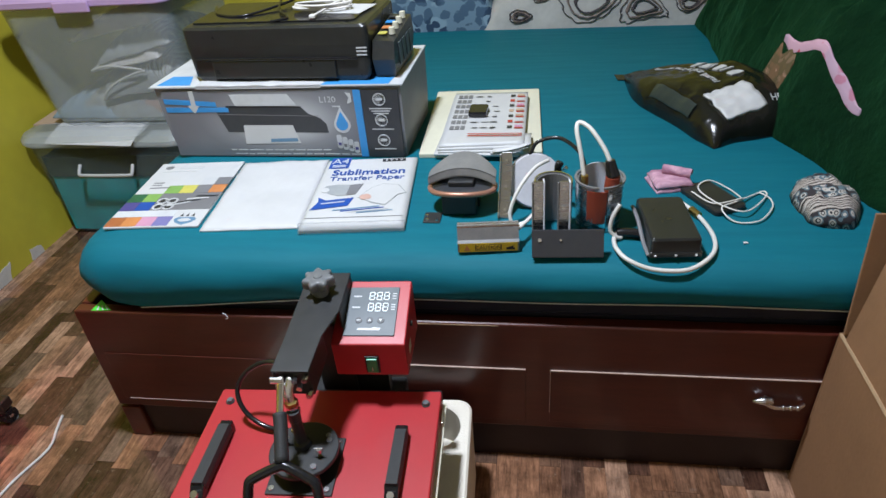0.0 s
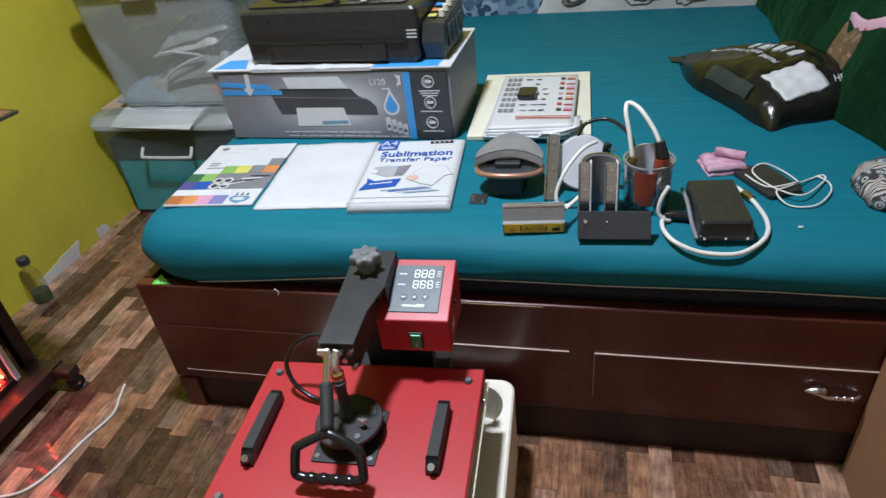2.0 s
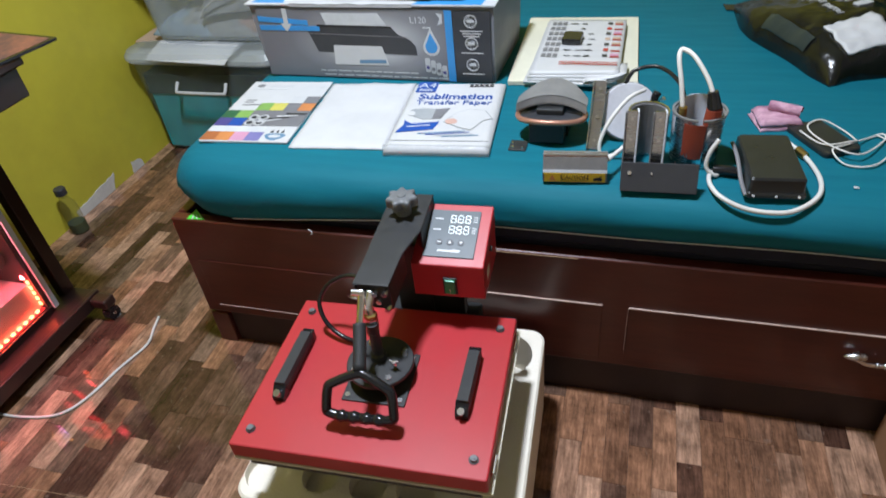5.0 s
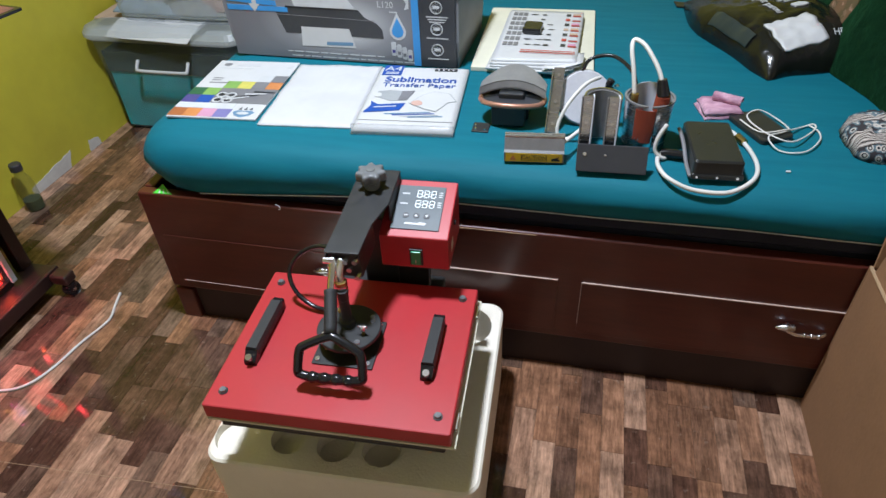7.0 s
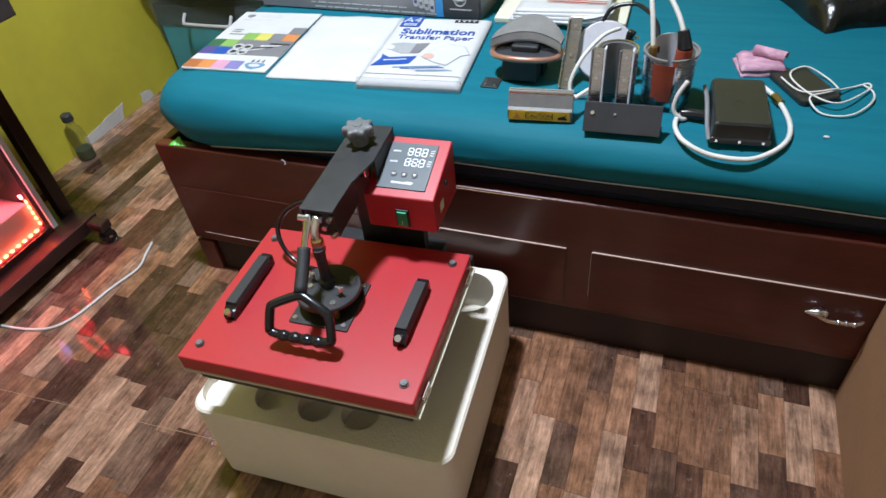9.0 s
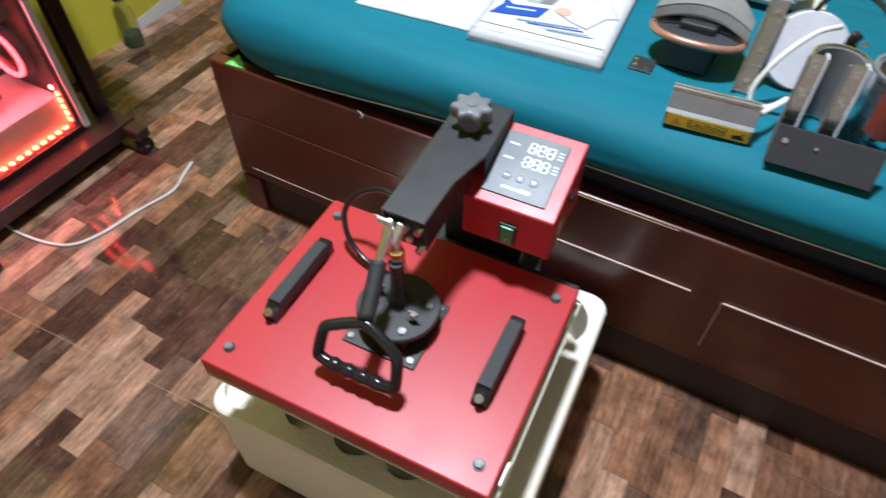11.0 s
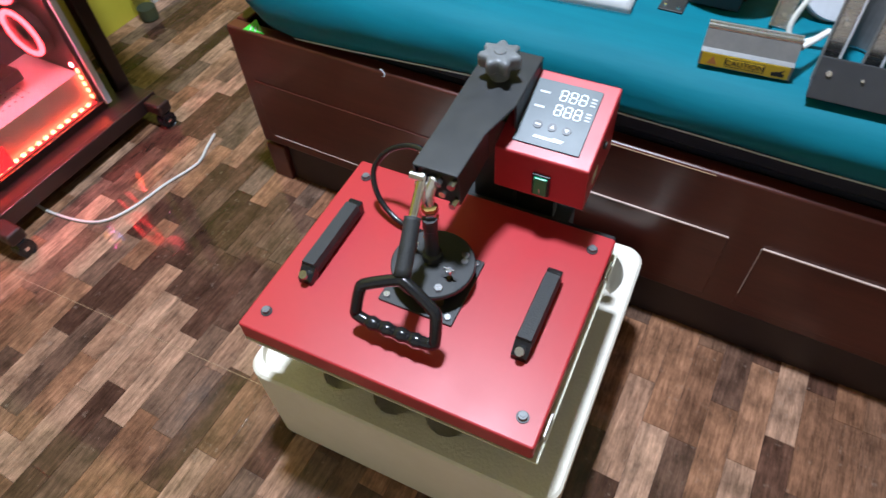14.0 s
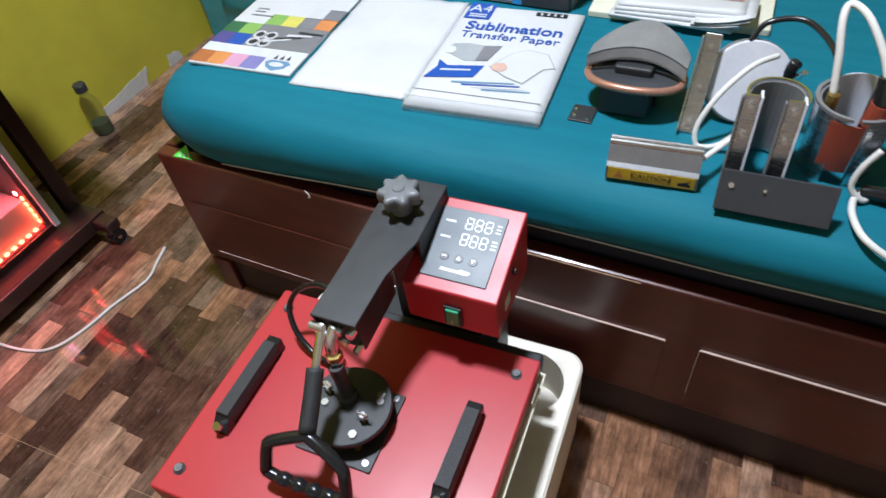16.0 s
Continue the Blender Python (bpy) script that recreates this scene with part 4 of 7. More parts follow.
part("power_cable", tube([pz(p) for p in ((-0.03, 0.09, 0.508), (-0.075, 0.108, 0.5), (-0.118, 0.112, 0.472), (-0.138, 0.1, 0.438), (-0.124, 0.082, 0.407), (-0.085, 0.066, 0.389), (-0.035, 0.06, 0.388))], 0.0042, 8, 8), M["gloss_black"], press, "", True)

# ---- things on the bed ----
def flat(name, outline, z, material, parent, label="", thick=0.0005):
    return part(name, prism(outline, z, z + thick), material, parent, label)


def rect(x0, y0, x1, y1):
    return [(x0, y0), (x1, y0), (x1, y1), (x0, y1)]


def blob(cx, cy, rx, ry, seed, n=18, amount=0.18):
    return [(cx + rx * math.cos(a) * (1 + amount * noise.noise((math.cos(a) * 1.7 + seed, math.sin(a) * 1.7, seed))), cy + ry * math.sin(a) * (1 + amount * noise.noise((math.cos(a) * 1.7, math.sin(a) * 1.7 + seed, seed)))) for a in (2 * math.pi * k / n for k in range(n))]


def upright(x, y, z):
    """A face that looks towards -y: local x to the right, local y up."""
    return Matrix.Translation((x, y, z)) @ pose(0, 0, 0, 90, 0, 0)


# sample pack with coloured squares
pack = thing("paper_pack", pose(0.157, 0.272, MT, 0, 0, 3.5), "photo paper pack printed with coloured squares", "paper pack", "paper packs on the bed")
t = 0.006
part("envelope", box((-0.108, -0.155, 0), (0.108, 0.155, t), 0.002), M["white"], pack)
C = 0.036
grid = [("rust", 0, 0), ("orange", 1, 0), ("pinkp", 2, 0), ("violet", 3, 0), ("indigo", 0, 1), ("blue", 1, 1), ("bottlegreen", 0, 2), ("lime", 1, 2), ("lime", 2, 3), ("yellowp", 3, 3), ("midgrey", 4, 3), ("orange", 5, 3), ("lightgrey", 4, 4), ("midgrey", 5, 4)]
rows_y = (-0.152, -0.085, -0.046, -0.007, 0.03)
for key, col, row in grid:
    flat("colour_square", rect(-0.107 + C * col, rows_y[row], -0.1073 + C * (col + 1), rows_y[row] + 0.0385), t, M[key], pack)
flat("white_band", rect(-0.107, -0.1125, 0.035, -0.0865), t, M["label"], pack)
flat("picture_ground", rect(-0.035, -0.0845, 0.1075, -0.0075), t, M["midgrey"], pack)
for k in range(4):
    x, y = -0.02 + 0.024 * (k % 2), -0.07 + 0.026 * (k // 2)
    ring = part("machine_ring", lathe([(0.0085, 0), (0.0085, 0.0005), (0.0135, 0.0005), (0.0135, 0)], 20), M["lightgrey"], pack)
    ring.data.transform(Matrix.Translation((x, y, t + 0.0006)))
    flat("machine_core", blob(x, y, 0.0075, 0.007, k, 12, 0.6), t + 0.0006, M["charcoal"], pack)
for k in range(4):
    flat("machine_bar", [(0.0 + 0.018 * k, -0.07 + 0.014 * k), (0.05 + 0.018 * k, -0.052 + 0.008 * k), (0.052 + 0.018 * k, -0.047 + 0.008 * k), (0.0 + 0.018 * k, -0.063 + 0.014 * k)], t + 0.0009 + 0.0002 * k, M[("lightgrey", "charcoal", "white", "charcoal")[k]], pack)
flat("award_seal", [(0.05, -0.14), (0.068, -0.15), (0.086, -0.14), (0.094, -0.126), (0.086, -0.118), (0.05, -0.118), (0.042, -0.126)], t, M["steelblue"], pack)
flat("award_seal_core", blob(0.068, -0.131, 0.015, 0.007, 9, 16, 0.1), t + 0.0006, M["label"], pack)
for x in (0.055, 0.068, 0.081):
    flat("award_mark", [(x - 0.004, -0.114), (x + 0.004, -0.114), (x, -0.1)], t, M["charcoal"], pack)
flat("title_bar", rect(-0.05, 0.122, 0.012, 0.134), t, M["lightgrey"], pack)
flat("maker_mark", blob(-0.078, 0.128, 0.011, 0.009, 3, 16, 0.3), t, M["midgrey"], pack)
flat("print_bar", rect(-0.09, 0.106, 0.0, 0.109), t, M["lightgrey"], pack)
for w, y in ((0.026, 0.045), (0.024, 0.034), (0.05, 0.02)):
    flat("print_bar", rect(-0.082, y, -0.082 + w, y + 0.0045), t, M["midgrey"], pack)
flat("size_mark", rect(0.085, 0.118, 0.1, 0.132), t, M["lightgrey"], pack)

pack = thing("paper_pack", pose(0.381, 0.274, MT, 0, 0, 4.5), "plain white paper pack in a creased sleeve", "paper pack", "paper packs on the bed")
bm = heap(-0.108, -0.16, 0.108, 0.16, 22, 30, lambda u, v: 0.009 * min(1, 8 * u + 0.55, 8 * (1 - u) + 0.55, 8 * v + 0.5, 8 * (1 - v) + 0.5) + 0.003 * noise.noise((u * 3, v * 5, 1)) + 0.0013 * noise.noise((u * 13, v * 15, 2)))
part("sleeve", bm, M["white"], pack, "", True)
part("sheets", box((-0.104, -0.158, 0.0005), (0.106, 0.1, 0.0045), 0.0005), M["label"], pack)

pack = thing("paper_pack", pose(0.603, 0.273, MT, 0, 0, 4.4), "glossy blue and white transfer paper pack", "paper pack", "paper packs on the bed")
t = 0.0168
bm = heap(-0.11, -0.16, 0.11, 0.158, 20, 28, lambda u, v: t * min(1, 12 * u + 0.6, 12 * (1 - u) + 0.6, 12 * v + 0.6, 12 * (1 - v) + 0.6) - 0.0006 + 0.0005 * noise.noise((u * 5, v * 7, 3)))
part("wrapped_ream", bm, M["white"], pack, "", True)
part("size_badge", prism(rect(-0.098, 0.1, -0.05, 0.156), t, t + 0.0006), M["blue"], pack, "blue size badge")
lettering("badge_text", "A4", 0.036, Matrix.Translation((-0.074, 0.135, t + 0.0008)), M["label"], pack)
for k in range(2):
    flat("badge_bar", rect(-0.09, 0.113 - 0.007 * k, -0.058, 0.1165 - 0.007 * k), t + 0.0006, M["label"], pack)
part("maker_mark", prism(rect(0.028, 0.128, 0.084, 0.141), t, t + 0.0005), M["ink"], pack)
for x in (0.036, 0.048, 0.06, 0.072):
    flat("maker_mark_gap", rect(x, 0.1312, x + 0.004, 0.1378), t + 0.0005, M["label"], pack, thick=0.0004)
lettering("title", "Sublimation", 0.037, Matrix.Translation((0.003, 0.076, t + 0.0003)), M["blue"], pack, 0.0005, bold=0.0007)
lettering("subtitle", "Transfer Paper", 0.029, Matrix.Translation((0.003, 0.046, t + 0.0003)), M["blue"], pack, 0.0005)
flat("mug_picture", [(-0.092, -0.008), (-0.085, 0.012), (-0.06, 0.018), (-0.02, 0.014), (0.0, 0.018), (-0.012, -0.03), (-0.05, -0.036), (-0.075, -0.022)], t, M["palegrey"], pack)
flat("mug_shade", [(-0.03, 0.0135), (0.0, 0.018), (-0.012, -0.03), (-0.032, -0.033)], t + 0.0005, M["midgrey"], pack)
flat("mug_handle", blob(-0.083, -0.008, 0.009, 0.011, 2, 14, 0.1), t + 0.0005, M["white"], pack)
shirt = [(-0.004, -0.045), (0.022, 0.0), (0.045, 0.016), (0.082, 0.008), (0.102, -0.03), (0.084, -0.038), (0.062, -0.083), (0.03, -0.07)]
flat("shirt_picture", shirt, t, M["palegrey"], pack)
flat("shirt_picture_light", [(0.05 + (x - 0.05) * 0.95, -0.03 + (y + 0.03) * 0.95) for x, y in shirt], t + 0.0005, M["white"], pack)
flat("shirt_blush", blob(0.014, -0.045, 0.014, 0.012, 7, 14, 0.4), t + 0.001, M["blush"], pack)
flat("banner", [(-0.1, -0.095), (-0.02, -0.08), (-0.012, -0.045), (-0.072, -0.055), (-0.092, -0.04), (-0.088, -0.06)], t + 0.0003, M["blue"], pack)
for k in range(4):
    flat("banner_stripe", [(-0.05 + 0.018 * k, -0.1 - 0.004 * k), (0.05 + 0.01 * k, -0.086 - 0.006 * k), (0.05 + 0.01 * k, -0.083 - 0.006 * k), (-0.05 + 0.018 * k, -0.096 - 0.004 * k)], t, M[("steelblue", "blue", "lightgrey", "steelblue")[k]], pack)
flat("wrap_seam", rect(-0.104, -0.1285, 0.104, -0.127), t, M["midgrey"], pack)
part("clear_wrap", heap(-0.111, -0.167, 0.111, -0.148, 30, 8, lambda u, v: 0.0015 + (t + 0.0006) * min(1, v * 1.7 + 0.12) + 0.0012 * noise.noise((u * 22, v * 3, 3)), 0.0), M["film"], pack, "clear film wrap folded over the end", True)
flat("banner_text_bar", [(-0.08, -0.0715), (-0.03, -0.0635), (-0.03, -0.0595), (-0.08, -0.0672)], t + 0.0008, M["label"], pack)

# printer carton
carton_h, cw, cd = 0.187, 0.62, 0.29
pc = thing("printer_carton", pose(0.36, 0.47, MT, 0, 0, -1.6), "grey printed printer carton with blue edges on the bed", "carton")
bm = loft([[(-0.3, 0.006, 0), (0.308, 0.006, 0), (0.31, cd, 0), (-0.3, cd, 0)], [(-0.306, -0.004, 0.06), (0.312, -0.003, 0.07), (0.314, cd, 0.06), (-0.31, cd, 0.06)], [(-0.318, 0.0, carton_h), (0.312, 0.0, carton_h - 0.004), (0.316, cd, carton_h), (-0.318, cd, carton_h)]])
part("body", bm, M["grey"], pc)
F = upright(0, -0.0045, 0)


def halo_print(name):
    """Grey carton print that brightens to white behind the pictured machine."""
    m, nodes, links, bsdf = nodes_of(name)
    tc, mp, gr, ramp, nz = (nodes.new(k) for k in ("ShaderNodeTexCoord", "ShaderNodeMapping", "ShaderNodeTexGradient", "ShaderNodeValToRGB", "ShaderNodeTexNoise"))
    gr.gradient_type = "SPHERICAL"
    mp.inputs["Location"].default_value, mp.inputs["Scale"].default_value = (0.0, 0.0, -1.0), (4.6, 0.0, 10.0)
    links.new(tc.outputs["Object"], mp.inputs["Vector"]), links.new(mp.outputs[0], gr.inputs["Vector"]), links.new(gr.outputs["Color"], ramp.inputs[0])
    el = ramp.color_ramp.elements
    el[0].color, el[1].color = (0.17, 0.175, 0.195, 1), (0.8, 0.82, 0.84, 1)
    for p, c in ((0.3, (0.24, 0.245, 0.265, 1)), (0.6, (0.45, 0.46, 0.48, 1))):
        e = el.new(p)
        e.color = c
    links.new(ramp.outputs[0], bsdf.inputs["Base Color"])
    nz.inputs["Scale"].default_value = 30
    links.new(tc.outputs["Object"], nz.inputs["Vector"])
    rr = nodes.new("ShaderNodeMapRange")
    rr.inputs["To Min"].default_value, rr.inputs["To Max"].default_value = 0.38, 0.55
    links.new(nz.outputs[0], rr.inputs["Value"]), links.new(rr.outputs[0], bsdf.inputs["Roughness"])
    return m


part("front_print", prism(rect(-0.3, 0.004, 0.1955, 0.178), -0.0006, 0.0004, m=F), halo_print("grey_halo_print"), pc, "grey front print with a bright centre")
part("picture_panel", prism(rect(0.215, 0.004, 0.305, 0.175), 0, 0.0012, m=F), M["charcoal"], pc, "charcoal side band with icons")
part("blue_band", prism(rect(0.196, 0.004, 0.214, 0.176), 0, 0.0014, m=F), M["sky"], pc)
body = [(-0.165, 0.125), (-0.13, 0.138), (0.06, 0.135), (0.075, 0.118), (0.105, 0.105), (0.118, 0.09), (0.12, 0.068), (-0.145, 0.07)]
part("printer_picture", prism(body, 0, 0.001, m=F), M["charcoal"], pc)
part("picture_paper", prism([(-0.12, 0.168), (0.03, 0.168), (0.05, 0.1385), (-0.11, 0.1385)], 0, 0.0008, m=F), M["label"], pc)
part("picture_sheet", prism([(-0.1, 0.088), (0.03, 0.088), (0.042, 0.04), (-0.105, 0.038)], 0.0002, 0.0014, m=F), M["white"], pc)
part("sheet_stripe", prism([(-0.035, 0.052), (0.036, 0.054), (0.036, 0.045), (-0.037, 0.043)], 0.0006, 0.0018, m=F), M["steelblue"], pc)
part("picture_edge", prism([(-0.135, 0.139), (0.06, 0.1365), (0.06, 0.134), (-0.135, 0.1345)], 0.0002, 0.0016, m=F), M["ink"], pc)
part("picture_edge", prism([(-0.165, 0.118), (0.1, 0.112), (0.1, 0.111), (-0.165, 0.1165)], 0.0004, 0.0016, m=F), M["midgrey"], pc)
drop = [(0.158 + 0.021 * math.cos(a), 0.088 + 0.021 * math.sin(a)) for a in (radians(200 + 280 / 14 * k - 40) for k in range(12))] + [(0.158, 0.135)]
part("ink_drop", prism(drop, 0, 0.0012, m=F), M["label"], pc)
part("ink_drop_core", prism([(0.158 + (x - 0.158) * 0.72, 0.092 + (y - 0.092) * 0.72) for x, y in drop], 0.0002, 0.0018, m=F), M["sky"], pc)
for k in range(4):
    part("bottle_picture", prism(round_rect(0.138 + 0.014 * k, 0.026 - 0.004 * k, 0.1505 + 0.014 * k, 0.062 - 0.006 * k, 0.004, 3), 0.0001 * k, 0.0013, m=F), M["lightgrey"], pc)
    part("bottle_label", prism(rect(0.1405 + 0.014 * k, 0.034 - 0.004 * k, 0.148 + 0.014 * k, 0.042 - 0.004 * k), 0.0013, 0.0016, m=F), M[("indigo", "midgrey", "midgrey", "indigo")[k]], pc)
lettering("model_text", "L120", 0.021, F @ Matrix.Translation((0.13, 0.152, 0.0006)), M["label"], pc)
part("text_bar", prism(rect(0.14, 0.134, 0.16, 0.137), 0, 0.001, m=F), M["label"], pc)
part("swirl_mark", prism([(0.178, 0.142), (0.19, 0.146), (0.19, 0.168), (0.176, 0.17), (0.184, 0.158)], 0, 0.001, m=F), M["label"], pc)
for k in range(3):
    yy = 0.152 - 0.052 * k
    ring = part("icon_ring", lathe([(0.0155, 0), (0.0155, 0.001), (0.0135, 0.001), (0.0135, 0.0)], 22), M["label"], pc)
    ring.data.transform(F @ Matrix.Translation((0.258, yy, 0.0012)))
    part("icon_bar", prism(rect(0.25, yy - 0.003, 0.266, yy + 0.004), 0.0012, 0.0018, m=F), M["label"], pc)
    for j in range(3 if k == 0 else 1):
        part("text_bar", prism(rect(0.232 + 0.004 * j, yy - 0.024 - 0.006 * j, 0.286 - 0.004 * j, yy - 0.0215 - 0.006 * j), 0.0012, 0.0018, m=F), M["lightgrey"], pc)
for k, (x0, x1) in enumerate(((-0.15, 0.11), (-0.14, 0.19))):
    word, n_word = x0, 0
    while word < x1:
        wide = 0.014 + 0.012 * ((n_word * 7 + k * 3) % 5) / 2
        part("slogan_bar", prism(rect(word, 0.02 - 0.011 * k, word + wide, 0.0225 - 0.011 * k), 0, 0.001, m=F), M["lightgrey"], pc)
        word, n_word = word + wide + 0.005, n_word + 1
for k in range(2):
    part("tape_strip", prism([(-0.298, 0.158 - 0.022 * k), (-0.16 + 0.03 * k, 0.149 - 0.014 * k), (-0.16 + 0.03 * k, 0.137 - 0.014 * k), (-0.298, 0.145 - 0.022 * k)], 0.0002, 0.0014, m=F), M["sky"], pc, "blue tape strip")
part("torn_arrow", prism([(-0.225, 0.178), (-0.213, 0.178), (-0.214, 0.14), (-0.205, 0.14), (-0.222, 0.12), (-0.236, 0.14), (-0.226, 0.142)], 0.0004, 0.0018, m=F), M["lightgrey"], pc)
rim = prism(rect(-0.326, -0.008, 0.318, cd + 0.004), carton_h - 0.001, carton_h + 0.002)
part("lid", rim, M["label"], pc, "pale carton lid with blue print")
for pts in ([(-0.31, 0.004), (-0.22, 0.004), (-0.245, 0.07), (-0.3, 0.07)], [(0.12, -0.004), (0.285, -0.004), (0.305, 0.21), (0.29, 0.27), (0.24, 0.27)]):
    part("lid_print", prism(pts, carton_h + 0.002, carton_h + 0.0026), M["sky"], pc)
part("torn_paper", heap(-0.2, -0.008, 0.12, 0.05, 20, 4, lambda u, v: carton_h + 0.004 + 0.004 * noise.noise((u * 9, v * 2, 5)), carton_h - 0.004), M["white"], pc, "torn white paper lip")

# printer
pr = thing("printer", pose(0.37, 0.488, MT + carton_h + 0.004, 0, 0, -3.0), "black ink tank printer with cables lying on it", "printer")
bm = loft([[(x, y, z) for x, y in round_rect(-0.225 + i, 0.0 + i * 0.6, 0.235 - i, 0.245 - i, 0.012, 3)] for i, z in ((0.012, 0.0), (0.004, 0.012), (0.002, 0.06), (0.0, 0.085), (0.0, 0.124), (0.006, 0.13))])
part("body", bm, M["printer"], pr)
part("output_tray_door", box((-0.165, -0.004, 0.008), (0.15, 0.003, 0.052), 0.003), M["printer"], pr)
part("lid_panel", prism(round_rect(-0.212, 0.03, 0.2, 0.225, 0.01, 3), 0.13, 0.134, 0.0015), M["gloss_black"], pr)
part("front_ledge", box((-0.205, -0.006, 0.052), (0.205, 0.008, 0.058), 0.002), M["gloss_black"], pr)
tank = part("ink_tank", loft([[(0.2365, 0.03, 0), (0.285, 0.03, 0), (0.285, 0.2, 0), (0.2365, 0.2, 0)], [(0.2365, 0.012, 0.045), (0.29, 0.012, 0.045), (0.29, 0.215, 0.05), (0.2365, 0.215, 0.05)], [(0.2365, 0.03, 0.085), (0.288, 0.03, 0.082), (0.288, 0.21, 0.098), (0.2365, 0.21, 0.1)]]), M["printer"], pr, "black ink tank unit with coloured labels")
for k, key in enumerate(("yellowp", "pinkp", "sky", "charcoal")):
    y = 0.06 + 0.036 * k
    part("ink_label", prism(rect(0.242, y, 0.262, y + 0.02), 0.09 + 0.0034 * k, 0.092 + 0.0034 * k), M[key if k != 1 else "orange"], tank)
    part("ink_cap", rod((0.274, y + 0.012, 0.088 + 0.003 * k), (0.274, y + 0.012, 0.103 + 0.003 * k), 0.008, 0.007, 14), M["cream"], tank)
    part("ink_window", box((0.2895, y - 0.004, 0.02), (0.292, y + 0.02, 0.072), 0.001), M["screen"], tank)
for k in range(3):
    part("vent_slot", box((0.205, -0.001, 0.06 + 0.008 * k), (0.23, 0.001, 0.063 + 0.008 * k)), M["lightgrey"], pr)

zc = MT + carton_h + 0.14
card = part("instruction_card", prism([(-0.06, -0.045), (0.05, -0.05), (0.06, 0.04), (-0.05, 0.045)], 0, 0.0006), M["white"])
card.matrix_world = pose(0.53, 0.61, zc - 0.0015, 0, 0, -8)
tagged(card, "white card lying on the printer lid", "card")
rnd = random.Random(4)
pts = [(0.47 + 0.07 * math.cos(a) * (0.85 + 0.22 * rnd.random()), 0.6 + 0.026 * math.sin(a) * (0.8 + 0.5 * rnd.random()), zc + 0.004 + 0.012 * k / 30) for k, a in enumerate(2 * math.pi * j / 8 for j in range(34))]
coil = part("usb_cable", tube(pts + [(0.48, 0.56, zc + 0.006), (0.47, 0.535, zc + 0.004)], 0.0028, 7, 4), M["cord"], None, "", True)
tagged(coil, "white cable coiled on top of the printer", "cable")
black_cable = part("printer_power_cable", tube([(0.16, 0.68, zc), (0.2, 0.6, zc), (0.27, 0.57, zc), (0.33, 0.62, zc + 0.004), (0.38, 0.7, zc + 0.012), (0.34, 0.72, zc + 0.02), (0.36, 0.6, zc + 0.006), (0.4, 0.54, zc), (0.37, 0.505, zc)], 0.0032, 7, 7), M["gloss_black"], None, "", True)
tagged(black_cable, "black power cable lying across the printer lid", "cable")
part("plug", box((0.46, 0.52, zc - 0.001), (0.475, 0.536, zc + 0.007), 0.002), M["cord"], coil)

# catalogues on a cream folder
def slab_page(k):
    """A loose page end that fans out and curls up beside the stack."""
    bm, rows = bmesh.new(), []
    for i in range(7):
        row = []
        for j in range(5):
            u, v = i / 6, j / 4
            row.append(bm.verts.new((0.02 + 0.09 * u + 0.006 * k, -0.2 + 0.11 * v - 0.006 * k, 0.004 + (0.012 + 0.004 * k) * u * u * (1 - v) + 0.002 * (1 - v))))
        rows.append(row)
    for i in range(6):
        for j in range(4):
            bm.faces.new((rows[i][j], rows[i + 1][j], rows[i + 1][j + 1], rows[i][j + 1]))
    ext = bmesh.ops.extrude_face_region(bm, geom=list(bm.faces))
    for v in ext["geom"]:
        if isinstance(v, bmesh.types.BMVert):
            v.co.z -= 0.0009
    bmesh.ops.recalc_face_normals(bm, faces=bm.faces)
    return bm


folder = part("cream_folder", prism(round_rect(-0.15, -0.215, 0.15, 0.215, 0.004, 2), 0, 0.012, 0.002), M["cream"])
folder.matrix_world = pose(0.845, 0.672, MT, 0, 0, 1.5)
tagged(folder, "cream cardboard folder lying on the bed", "folder")
